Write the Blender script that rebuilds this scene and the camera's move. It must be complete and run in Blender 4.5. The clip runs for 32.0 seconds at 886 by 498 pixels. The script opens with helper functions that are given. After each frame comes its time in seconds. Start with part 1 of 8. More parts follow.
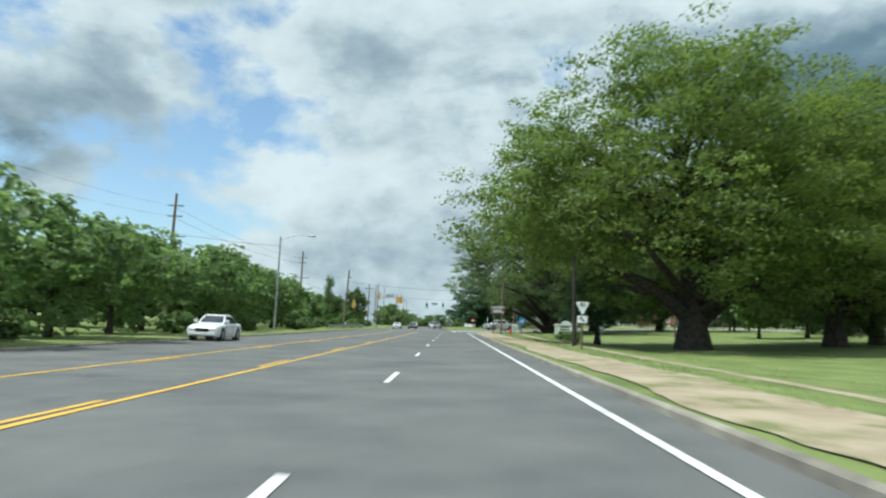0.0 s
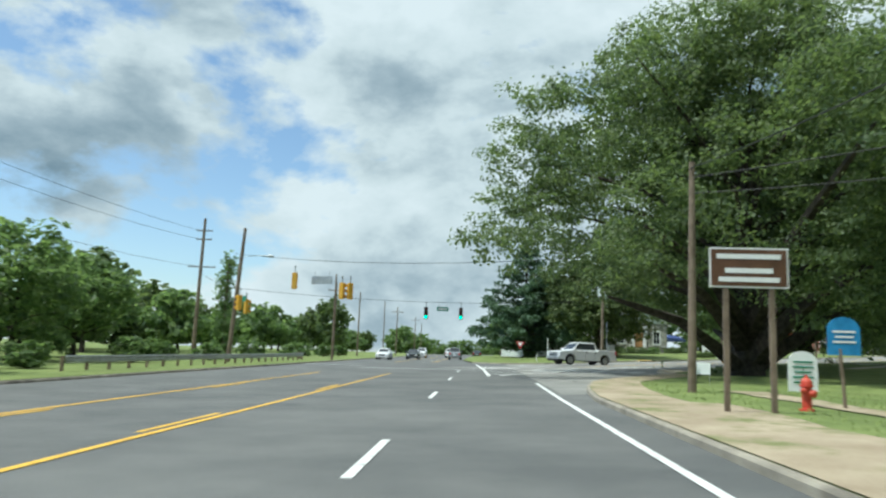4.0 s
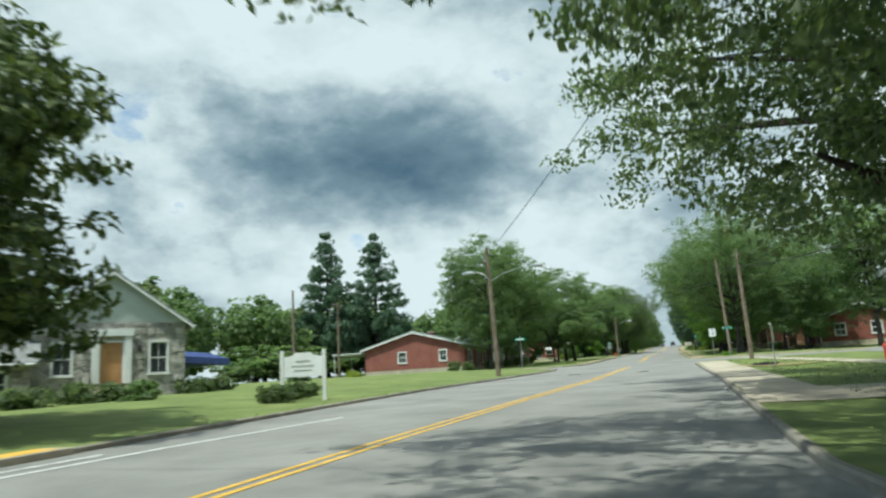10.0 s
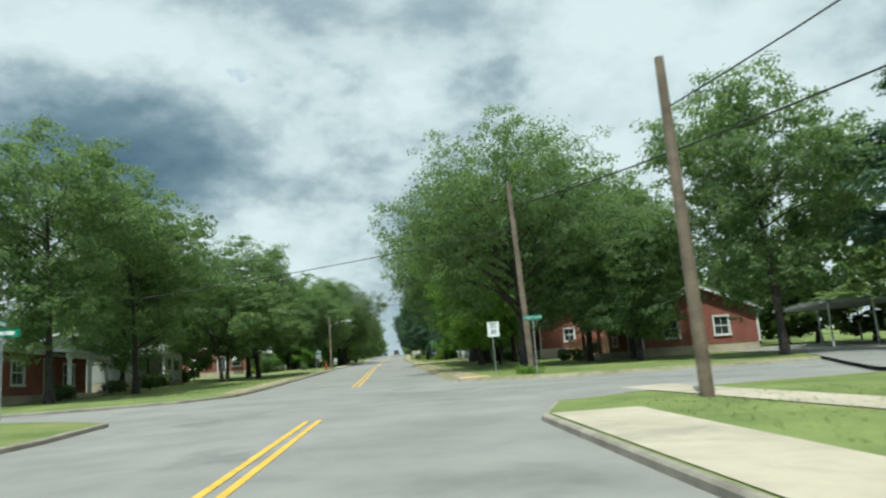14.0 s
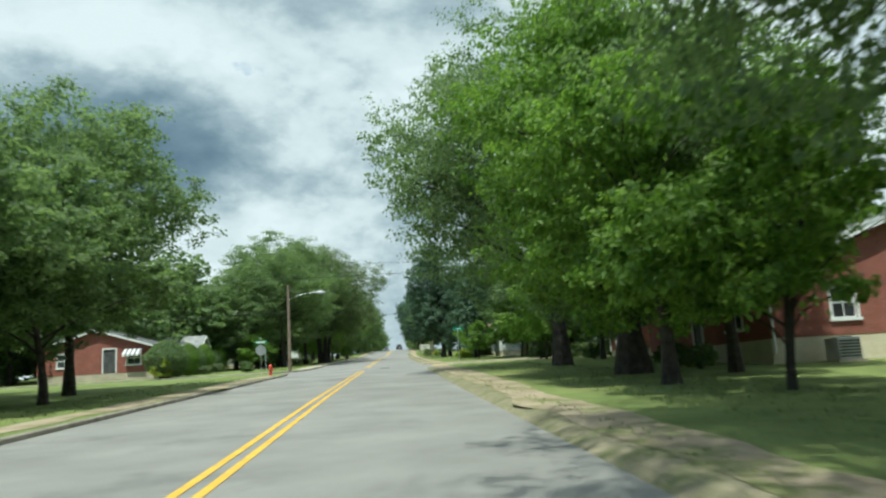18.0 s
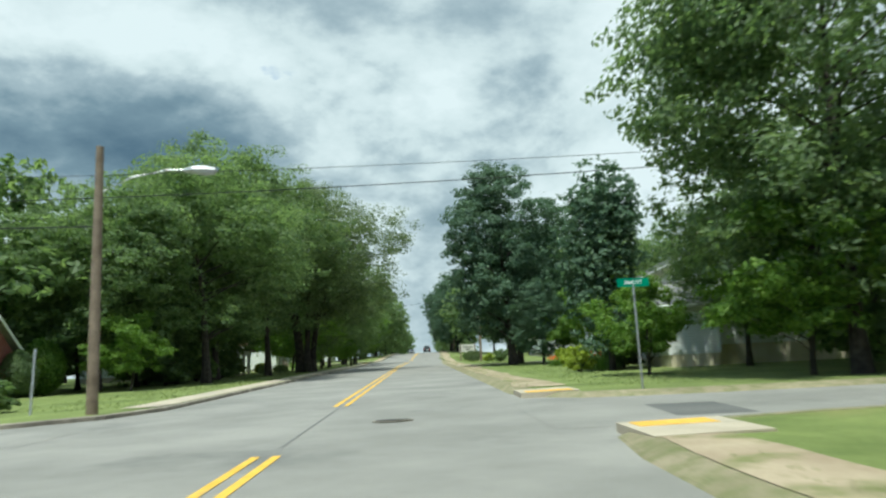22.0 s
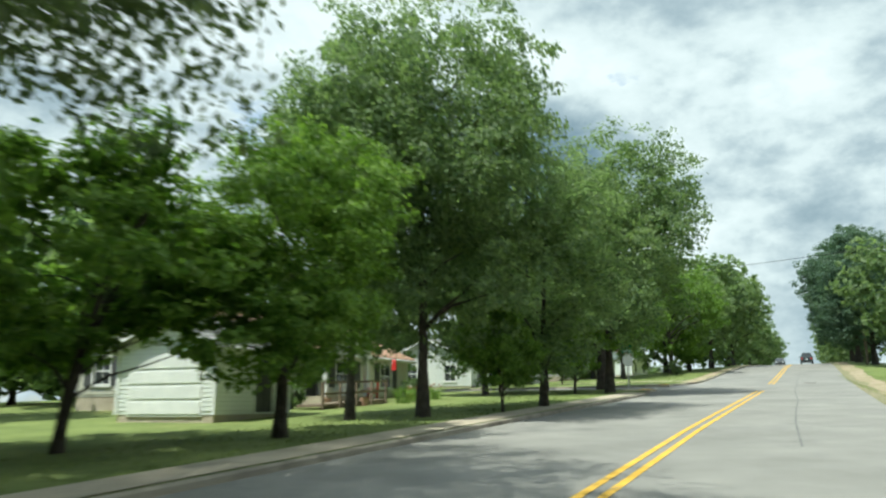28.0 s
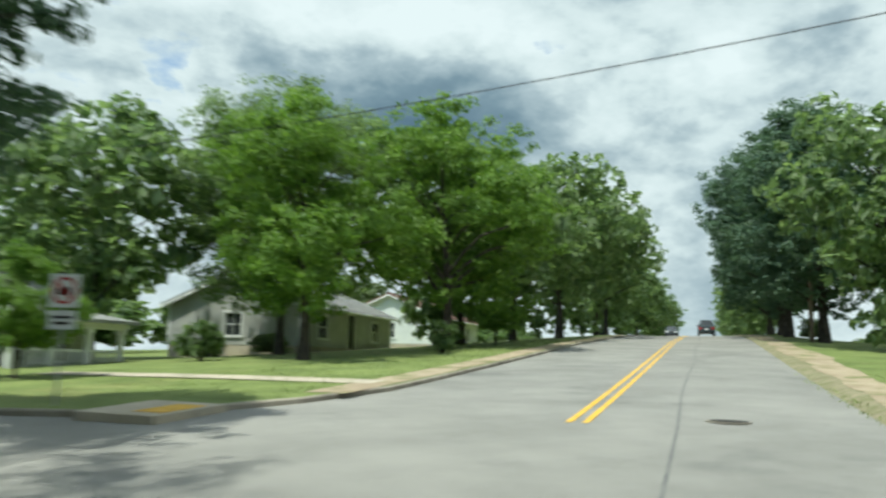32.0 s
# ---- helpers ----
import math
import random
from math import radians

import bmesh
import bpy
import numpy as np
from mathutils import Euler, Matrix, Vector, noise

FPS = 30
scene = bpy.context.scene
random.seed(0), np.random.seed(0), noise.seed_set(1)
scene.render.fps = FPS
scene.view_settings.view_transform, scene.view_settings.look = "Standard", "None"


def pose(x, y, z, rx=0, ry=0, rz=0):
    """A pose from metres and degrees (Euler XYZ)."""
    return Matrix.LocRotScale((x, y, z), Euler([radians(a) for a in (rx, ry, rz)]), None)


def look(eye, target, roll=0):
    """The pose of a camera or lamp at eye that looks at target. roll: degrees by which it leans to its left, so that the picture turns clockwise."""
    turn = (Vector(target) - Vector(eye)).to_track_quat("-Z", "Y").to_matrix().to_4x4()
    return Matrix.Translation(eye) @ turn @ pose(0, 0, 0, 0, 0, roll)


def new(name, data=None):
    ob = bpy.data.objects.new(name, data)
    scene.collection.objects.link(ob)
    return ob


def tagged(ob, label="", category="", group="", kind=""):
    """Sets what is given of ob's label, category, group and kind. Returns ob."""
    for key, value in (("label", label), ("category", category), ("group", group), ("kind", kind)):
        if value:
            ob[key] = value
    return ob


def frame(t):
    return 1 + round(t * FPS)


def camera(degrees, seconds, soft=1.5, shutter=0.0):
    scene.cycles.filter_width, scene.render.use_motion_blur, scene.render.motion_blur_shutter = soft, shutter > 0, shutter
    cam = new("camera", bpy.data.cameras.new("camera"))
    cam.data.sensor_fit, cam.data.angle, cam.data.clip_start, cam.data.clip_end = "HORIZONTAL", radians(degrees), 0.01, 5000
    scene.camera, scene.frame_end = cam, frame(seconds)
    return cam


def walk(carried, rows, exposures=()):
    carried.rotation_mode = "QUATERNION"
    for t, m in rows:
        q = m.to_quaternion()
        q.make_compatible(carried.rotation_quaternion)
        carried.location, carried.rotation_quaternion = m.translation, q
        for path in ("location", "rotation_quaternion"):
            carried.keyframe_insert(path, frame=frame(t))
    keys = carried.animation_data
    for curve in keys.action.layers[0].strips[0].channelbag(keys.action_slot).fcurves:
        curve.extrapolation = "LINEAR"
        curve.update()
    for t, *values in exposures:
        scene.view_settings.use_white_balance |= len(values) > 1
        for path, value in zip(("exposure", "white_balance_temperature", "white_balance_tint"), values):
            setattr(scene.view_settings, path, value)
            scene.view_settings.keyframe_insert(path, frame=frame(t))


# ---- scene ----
cam = camera(60.5, 32.0, soft=2.3, shutter=0.4)
PATH = [
    (0.0, (-0.052, -0.024, 1.244), (-0.066, 9.909, 2.402), 2.36),
    (0.5, (-0.016, 10.011, 1.404), (-0.190, 19.938, 2.594), 2.68),
    (1.0, (0.200, 20.377, 1.625), (-0.053, 30.297, 2.862), 1.95),
    (1.5, (0.270, 30.080, 1.798), (-0.065, 39.995, 3.056), 2.69),
    (2.0, (0.511, 40.091, 1.994), (0.119, 49.997, 3.305), 1.70),
    (2.5, (0.794, 49.856, 2.168), (0.312, 59.747, 3.555), 1.20),
    (3.0, (1.009, 58.520, 2.263), (0.459, 68.399, 3.711), 1.44),
    (3.5, (0.962, 67.580, 2.505), (0.441, 77.461, 3.948), 1.99),
    (5.5, (1.445, 89.407, 2.908), (1.600, 99.253, 4.653), 1.16),
    (6.0, (1.784, 95.282, 3.190), (2.015, 105.126, 4.935), 1.17),
    (6.5, (2.409, 101.399, 3.282), (2.951, 111.222, 5.074), 0.36),
    (7.0, (3.411, 107.471, 3.370), (4.409, 117.251, 5.199), -0.17),
    (7.5, (4.871, 112.998, 3.451), (6.315, 122.716, 5.313), -0.69),
    (8.0, (6.699, 118.242, 3.559), (8.701, 127.853, 5.462), -1.27),
    (8.5, (9.202, 123.456, 3.694), (11.948, 132.880, 5.602), -2.30),
    (9.0, (11.961, 127.928, 3.989), (15.507, 137.089, 5.861), -2.24),
    (9.5, (15.060, 132.532, 4.190), (19.452, 141.321, 6.053), -2.74),
    (10.0, (18.475, 136.922, 4.423), (23.616, 145.295, 6.284), -3.14),
    (10.5, (21.747, 140.768, 4.643), (27.490, 148.742, 6.495), -3.39),
    (11.0, (25.342, 144.599, 4.882), (32.526, 151.330, 6.641), -3.70),
    (11.5, (29.133, 147.955, 5.195), (36.864, 154.064, 6.900), -3.96),
    (12.0, (32.595, 151.248, 5.356), (40.338, 157.332, 7.094), -3.97),
    (12.5, (36.384, 154.431, 5.518), (44.124, 160.516, 7.271), -3.98),
    (13.0, (39.954, 157.811, 5.637), (47.698, 163.886, 7.404), -3.63),
    (13.5, (43.570, 161.344, 5.910), (51.341, 167.385, 7.676), -4.05),
    (15.5, (58.683, 175.174, 6.834), (66.462, 181.220, 8.543), -3.99),
    (16.0, (62.781, 178.845, 7.001), (70.556, 184.897, 8.712), -3.96),
    (16.5, (66.699, 182.304, 7.201), (74.471, 188.361, 8.903), -3.86),
    (17.0, (70.795, 185.780, 7.387), (78.551, 191.857, 9.092), -3.64),
    (17.5, (74.961, 189.625, 7.676), (82.718, 195.699, 9.385), -3.49),
    (18.0, (78.892, 193.138, 7.939), (86.640, 199.227, 9.642), -3.37),
    (18.5, (82.797, 196.801, 8.172), (90.549, 202.886, 9.869), -3.31),
    (19.0, (86.912, 200.739, 8.421), (94.672, 206.814, 10.121), -3.11),
    (19.5, (90.738, 204.176, 8.547), (98.494, 210.249, 10.268), -3.10),
    (20.0, (94.879, 207.941, 8.793), (102.629, 214.022, 10.514), -3.04),
    (20.5, (99.016, 211.585, 8.999), (106.741, 217.693, 10.733), -2.93),
    (21.0, (102.959, 215.140, 9.251), (110.636, 221.309, 10.986), -2.75),
    (21.5, (107.031, 218.889, 9.602), (114.639, 225.142, 11.340), -4.18),
    (22.0, (111.168, 222.743, 9.743), (118.693, 229.089, 11.503), -2.87),
    (22.5, (115.191, 226.334, 9.932), (122.674, 232.727, 11.702), -2.23),
    (23.0, (119.338, 230.181, 10.164), (126.808, 236.586, 11.948), -2.20),
    (23.5, (123.532, 233.967, 10.433), (130.983, 240.395, 12.210), -1.91),
    (24.0, (127.368, 237.432, 10.730), (134.661, 244.035, 12.522), -2.63),
    (24.5, (131.486, 240.985, 10.962), (137.311, 248.895, 12.834), -1.78),
    (26.5, (147.631, 255.529, 11.922), (151.464, 264.541, 13.947), -0.09),
    (27.0, (151.262, 259.058, 12.128), (155.108, 268.067, 14.140), -0.17),
    (27.5, (155.276, 262.736, 12.402), (159.134, 271.742, 14.404), -0.35),
    (28.0, (159.361, 266.416, 12.676), (163.218, 275.428, 14.652), -0.36),
    (28.5, (163.318, 270.068, 12.825), (167.171, 279.082, 14.803), -0.34),
    (29.0, (167.385, 273.825, 13.024), (171.239, 282.839, 14.995), -0.04),
    (29.5, (171.576, 277.735, 13.189), (175.455, 286.732, 15.188), 0.21),
    (30.0, (175.185, 280.953, 13.517), (179.110, 289.938, 15.481), -0.35),
    (30.5, (179.633, 284.775, 13.832), (183.536, 293.840, 15.444), -0.73),
    (31.0, (183.720, 288.655, 13.913), (187.691, 297.693, 15.511), -0.18),
    (31.5, (187.666, 291.950, 14.260), (191.647, 300.993, 15.835), 0.20),
    (32.0, (191.960, 295.642, 14.700), (196.831, 304.255, 16.165), 1.39),
]
EXPOSURES = [(0.0, 0.12, 5950, -3), (6.0, 0.12, 5950, -3), (11.0, 0.10, 6050, -5), (13.5, 0.08, 6050, -5), (15.5, 0.2, 6050, -5), (24.5, 0.2, 6050, -5), (26.8, 0.9, 6350, -4), (28.0, 0.42, 6200, -4), (29.0, 0.28, 6150, -4), (30.0, 0.6, 6250, -4), (31.0, 0.65, 6250, -4), (32.0, 0.25, 6200, -4)]
walk(cam, [(t, look(eye, target, roll)) for t, eye, target, roll in PATH], EXPOSURES)

# ---------------------------------------------------------------- light and sky
SUN_TO = Vector((-0.50, -0.20, 1.15)).normalized()
sun_data = bpy.data.lights.new("sun", "SUN")
sun_data.energy, sun_data.angle, sun_data.color = 4.2, radians(1.2), (1.0, 0.95, 0.86)
sun = new("sun", sun_data)
sun.matrix_world = look(SUN_TO * 300, (0, 0, 0))

world = bpy.data.worlds.new("sky")
world.use_nodes = True
scene.world = world


def node(tree, kind, inputs=(), operation=None):
    n = tree.nodes.new(kind)
    if operation:
        n.operation = operation
    for key, value in dict(inputs).items():
        if isinstance(value, bpy.types.NodeSocket):
            tree.links.new(value, n.inputs[key])
        else:
            n.inputs[key].default_value = value
    return n


def ramp(tree, fac, stops):
    n = tree.nodes.new("ShaderNodeValToRGB")
    while len(n.color_ramp.elements) < len(stops):
        n.color_ramp.elements.new(0.5)
    for e, (p, c) in zip(n.color_ramp.elements, stops):
        e.position = p
        e.color = (*c, 1) if len(c) == 3 else c
    tree.links.new(fac, n.inputs["Fac"])
    return n.outputs["Color"]


def mathn(tree, op, a, b=None, c=None):
    n = tree.nodes.new("ShaderNodeMath")
    n.operation = op
    for k, v in enumerate((a, b, c)):
        if v is None:
            continue
        if isinstance(v, bpy.types.NodeSocket):
            tree.links.new(v, n.inputs[k])
        else:
            n.inputs[k].default_value = v
    return n.outputs[0]


def mixc(tree, fac, a, b, kind="MIX"):
    n = tree.nodes.new("ShaderNodeMix")
    n.data_type, n.blend_type = "RGBA", kind
    for k, v in ((0, fac), (6, a), (7, b)):
        if isinstance(v, bpy.types.NodeSocket):
            tree.links.new(v, n.inputs[k])
        else:
            n.inputs[k].default_value = (*v, 1) if isinstance(v, tuple) and len(v) == 3 else v
    return n.outputs[2]


def build_sky():
    t = world.node_tree
    t.nodes.clear()
    out = t.nodes.new("ShaderNodeOutputWorld")
    sky = t.nodes.new("ShaderNodeTexSky")
    sky.sky_type, sky.sun_disc = "NISHITA", False
    sky.sun_elevation = math.asin(SUN_TO.z)
    sky.sun_rotation = math.atan2(SUN_TO.x, SUN_TO.y)
    clear = node(t, "ShaderNodeBackground", {"Color": sky.outputs[0], "Strength": 0.15})
    co = t.nodes.new("ShaderNodeTexCoord").outputs["Generated"]
    # banks of cloud, flattened towards the horizon; each is shaded by the cloud that stands over it
    lie = node(t, "ShaderNodeMapping", {"Vector": co, "Location": (1.7, 4.4, 0.0), "Scale": (1.0, 1.0, 1.7)}).outputs[0]
    over = node(t, "ShaderNodeMapping", {"Vector": co, "Location": (1.66, 4.41, 0.12), "Scale": (1.0, 1.0, 1.7)}).outputs[0]
    big = node(t, "ShaderNodeTexNoise", {"Vector": lie, "Scale": 3.3, "Detail": 10.0, "Roughness": 0.57, "Distortion": 0.15}).outputs[0]
    above = node(t, "ShaderNodeTexNoise", {"Vector": over, "Scale": 3.3, "Detail": 8.0, "Roughness": 0.56, "Distortion": 0.15}).outputs[0]
    puff = node(t, "ShaderNodeTexNoise", {"Vector": lie, "Scale": 9.5, "Detail": 7.0, "Roughness": 0.55}).outputs[0]
    dense = mathn(t, "ADD", mathn(t, "MULTIPLY", big, 0.8), mathn(t, "MULTIPLY", puff, 0.2))
    # the rain cloud that stands to the north-east
    away = node(t, "ShaderNodeVectorMath", {0: co, 1: (0.527, 0.796, 0.30)}, operation="SUBTRACT").outputs[0]
    away = node(t, "ShaderNodeVectorMath", {0: away, 1: (0.72, 0.72, 2.7)}, operation="MULTIPLY").outputs[0]
    dist = node(t, "ShaderNodeVectorMath", {0: away}, operation="LENGTH").outputs["Value"]
    storm = ramp(t, mathn(t, "ADD", dist, mathn(t, "MULTIPLY", mathn(t, "SUBTRACT", 0.5, dense), 0.9)), [(0.08, (1, 1, 1)), (0.40, (0, 0, 0))])
    # the cloud deck is more broken towards the north-west
    east = node(t, "ShaderNodeSeparateXYZ", {0: co}).outputs[0]
    dense_deck = mathn(t, "MULTIPLY_ADD", east, 0.19, dense)
    cover = ramp(t, mathn(t, "ADD", dense_deck, mathn(t, "MULTIPLY", storm, 0.4)), [(0.385, (0, 0, 0)), (0.455, (1, 1, 1))])
    deep = mathn(t, "ADD", mathn(t, "MULTIPLY", above, 0.75), mathn(t, "MULTIPLY", puff, 0.25))
    deep = mathn(t, "ADD", deep, mathn(t, "MULTIPLY", storm, 0.25))
    tone = ramp(t, deep, [(0.42, (0.96, 1.0, 1.04)), (0.50, (0.81, 0.87, 0.91)), (0.58, (0.50, 0.58, 0.65)), (0.69, (0.25, 0.34, 0.42)), (0.84, (0.11, 0.18, 0.26))])
    cloud = node(t, "ShaderNodeBackground", {"Color": tone, "Strength": 0.77})
    mixed = node(t, "ShaderNodeMixShader", {0: cover, 1: clear.outputs[0], 2: cloud.outputs[0]})
    t.links.new(mixed.outputs[0], out.inputs["Surface"])


build_sky()
scene.view_settings.exposure = 0.0

# ---------------------------------------------------------------- the lie of the land
O2, D2, R2 = Vector((25.363, 144.614)), Vector((0.73963, 0.67301)), Vector((0.67301, -0.73963))


def uv(u, v):
    """A place along the side street: u metres up it, v to its right; the street bends a little to the right beyond the second cross street."""
    v = v + 0.0195 * 4.0 * math.log1p(math.exp(min(60.0, (u - 237.0) / 4.0)))
    return (O2.x + u * D2.x + v * R2.x, O2.y + u * D2.y + v * R2.y)


def soft_rise(x, s):
    return s * np.logaddexp(0, x / s)


def g(x, y):
    """Height of the ground: the main road climbs gently, the side street more."""
    px, py = x - O2.x, y - O2.y
    u, v = px * D2.x + py * D2.y, px * R2.x + py * R2.y
    k = np.clip((x - 0.02 * y - 3) / 12, 0, 1)
    w = k * k * (3 - 2 * k)
    z = 0.0175 * np.minimum(y, 330) + 0.0416 * (soft_rise(np.minimum(x, 290.0) + 4, 4.0) - 5.25) - 0.015 * np.clip(v, -50, 50) * w
    z = z + w * 0.028 * (soft_rise(u - 240, 5.0) - soft_rise(u - 303, 8.0)) * np.clip((24 - np.abs(v + 2)) / 14, 0, 1)
    return z


def gz(x, y):
    return float(g(np.float64(x), np.float64(y)))


def mid(u):
    """Where the side street's centre line runs."""
    return np.interp(u, (-14, -6, 4, 15, 28, 50, 60, 80, 96, 200, 227, 238), (-3.8, -4.15, -3.85, -3.25, -2.45, -2.05, -1.98, -1.98, -2.12, -2.12, -1.67, -1.52))


# ---------------------------------------------------------------- materials
MATS = {}


def material(name, a, b, scale=2.0, rough=0.8, bump=0.0, bump_scale=40.0, metal=0.0, fine=None, spread=(0.35, 0.65), island=0.0, per_object=0.0, c=None, c_scale=0.4, c_span=(0.55, 0.7), spec=0.4, emit=None):
    """Two colours mixed by noise at one scale and grain at a finer one, with an optional third as stains."""
    if name in MATS:
        return MATS[name]
    m = bpy.data.materials.new(name)
    m.use_nodes = True
    t = m.node_tree
    p = t.nodes["Principled BSDF"]
    co = t.nodes.new("ShaderNodeTexCoord").outputs["Object"]
    n1 = node(t, "ShaderNodeTexNoise", {"Vector": co, "Scale": scale, "Detail": 6.0, "Roughness": 0.6}).outputs[0]
    col = mixc(t, ramp(t, n1, [(spread[0], (0, 0, 0)), (spread[1], (1, 1, 1))]), a, b)
    n2 = node(t, "ShaderNodeTexNoise", {"Vector": co, "Scale": fine or bump_scale, "Detail": 3.0}).outputs[0]
    col = mixc(t, 0.5, col, ramp(t, n2, [(0.25, (0.35, 0.35, 0.35)), (0.75, (0.65, 0.65, 0.65))]), "OVERLAY")
    if c:
        n3 = node(t, "ShaderNodeTexNoise", {"Vector": co, "Scale": c_scale, "Detail": 5.0, "Roughness": 0.65}).outputs[0]
        col = mixc(t, ramp(t, n3, [(c_span[0], (0, 0, 0)), (c_span[1], (1, 1, 1))]), col, c)
    if island or per_object:
        src = t.nodes.new("ShaderNodeNewGeometry").outputs["Random Per Island"] if island else t.nodes.new("ShaderNodeObjectInfo").outputs["Random"]
        k = island or per_object
        hsv = node(t, "ShaderNodeHueSaturation", {"Color": col, "Value": mathn(t, "MULTIPLY_ADD", src, 2 * k, 1 - k)})
        col = hsv.outputs[0]
    t.links.new(col, p.inputs["Base Color"])
    p.inputs["Roughness"].default_value, p.inputs["Metallic"].default_value = rough, metal
    p.inputs["Specular IOR Level"].default_value = spec
    if bump:
        bn = node(t, "ShaderNodeTexNoise", {"Vector": co, "Scale": bump_scale, "Detail": 4.0}).outputs[0]
        b_ = node(t, "ShaderNodeBump", {"Height": bn, "Strength": bump, "Distance": 0.05})
        t.links.new(b_.outputs[0], p.inputs["Normal"])
    if emit:
        p.inputs["Emission Color"].default_value = (*emit[0], 1)
        p.inputs["Emission Strength"].default_value = emit[1]
    MATS[name] = m
    return m


def leaf_material(name, dark, light, hue=0.25, trans=0.35):
    m = bpy.data.materials.new(name)
    m.use_nodes = True
    t = m.node_tree
    p = t.nodes["Principled BSDF"]
    out = t.nodes["Material Output"]
    rnd = t.nodes.new("ShaderNodeNewGeometry").outputs["Random Per Island"]
    co = t.nodes.new("ShaderNodeTexCoord").outputs["Object"]
    n1 = node(t, "ShaderNodeTexNoise", {"Vector": co, "Scale": 0.35, "Detail": 3.0}).outputs[0]
    f = mathn(t, "ADD", mathn(t, "MULTIPLY", rnd, 0.55), mathn(t, "MULTIPLY", n1, 0.5))
    col = ramp(t, f, [(0.2, dark), (0.55, tuple((a + b) / 2 for a, b in zip(dark, light))), (0.9, light)])
    t.links.new(col, p.inputs["Base Color"])
    p.inputs["Roughness"].default_value = 0.5
    p.inputs["Specular IOR Level"].default_value = 0.35
    tr = node(t, "ShaderNodeBsdfTranslucent", {"Color": mixc(t, 1.0, col, (1.35, 1.45, 0.85), "MULTIPLY")})
    mx = node(t, "ShaderNodeMixShader", {0: trans, 1: p.outputs[0], 2: tr.outputs[0]})
    t.links.new(mx.outputs[0], out.inputs["Surface"])
    MATS[name] = m
    return m


ASPHALT = material("asphalt", (0.105, 0.107, 0.106), (0.165, 0.164, 0.158), 0.35, 0.85, 0.35, 90.0, fine=220.0, c=(0.075, 0.077, 0.08), c_scale=0.22, c_span=(0.58, 0.72))
ASPHALT_OLD = material("pale_asphalt", (0.22, 0.215, 0.20), (0.30, 0.29, 0.27), 0.4, 0.9, 0.35, 80.0, fine=200.0, c=(0.15, 0.15, 0.145), c_scale=0.3, c_span=(0.56, 0.75))
CONCRETE = material("concrete", (0.40, 0.345, 0.265), (0.52, 0.455, 0.355), 0.9, 0.9, 0.2, 60.0, c=(0.30, 0.27, 0.22), c_scale=0.6, c_span=(0.55, 0.75))
KERB = material("kerb_concrete", (0.24, 0.215, 0.175), (0.38, 0.34, 0.275), 1.2, 0.9, 0.3, 50.0, c=(0.13, 0.115, 0.095), c_scale=0.5, c_span=(0.54, 0.72))
DIRT = material("dirt", (0.32, 0.25, 0.172), (0.44, 0.36, 0.255), 0.8, 0.95, 0.5, 30.0, c=(0.19, 0.20, 0.08), c_scale=0.9, c_span=(0.50, 0.63))
VERGE = material("grown_over_kerb", (0.25, 0.215, 0.14), (0.36, 0.31, 0.21), 0.9, 0.95, 0.7, 30.0, c=(0.16, 0.175, 0.07), c_scale=2.6, c_span=(0.38, 0.68))
GRASS = material("grass", (0.125, 0.165, 0.046), (0.215, 0.262, 0.082), 0.5, 0.95, 0.8, 25.0, fine=12.0, c=(0.29, 0.265, 0.11), c_scale=0.16, c_span=(0.58, 0.78))
BLADES = material("grass_blades", (0.15, 0.205, 0.052), (0.27, 0.325, 0.10), 0.7, 0.8, island=0.35)
PAINT_WHITE = material("road_paint_white", (0.62, 0.62, 0.60), (0.80, 0.80, 0.78), 3.0, 0.75, c=(0.30, 0.30, 0.29), c_scale=4.0, c_span=(0.55, 0.68))
PAINT_YELLOW = material("road_paint_yellow", (0.62, 0.36, 0.04), (0.78, 0.48, 0.07), 3.0, 0.75, c=(0.34, 0.25, 0.12), c_scale=4.0, c_span=(0.56, 0.7))
TACTILE = material("tactile_yellow", (0.62, 0.37, 0.06), (0.74, 0.46, 0.09), 4.0, 0.85)
BARK = material("bark", (0.030, 0.025, 0.021), (0.082, 0.068, 0.056), 3.5, 0.95, 1.0, 16.0, fine=9.0)
WOOD_POLE = material("pole_wood", (0.13, 0.098, 0.070), (0.25, 0.195, 0.145), 1.5, 0.9, 0.4, 25.0)
GALV = material("galvanised_steel", (0.38, 0.39, 0.40), (0.52, 0.53, 0.54), 3.0, 0.45, metal=0.7)
LEAF_MID = leaf_material("leaf_mid", (0.096, 0.152, 0.078), (0.262, 0.338, 0.162), trans=0.58)
LEAF_OAK = leaf_material("leaf_oak", (0.078, 0.116, 0.062), (0.215, 0.264, 0.124), trans=0.52)
LEAF_ELM = leaf_material("leaf_elm", (0.076, 0.118, 0.036), (0.255, 0.310, 0.096), trans=0.52)
LEAF_BRIGHT = leaf_material("leaf_bright", (0.080, 0.160, 0.028), (0.260, 0.380, 0.080), trans=0.48)
LEAF_PINE = leaf_material("leaf_pine", (0.056, 0.104, 0.068), (0.140, 0.215, 0.130), trans=0.34)
LEAF_MAGNOLIA = leaf_material("leaf_magnolia", (0.042, 0.072, 0.024), (0.165, 0.205, 0.066), trans=0.2)
LEAF_GOLD = leaf_material("leaf_gold", (0.20, 0.26, 0.03), (0.46, 0.52, 0.08), trans=0.4)


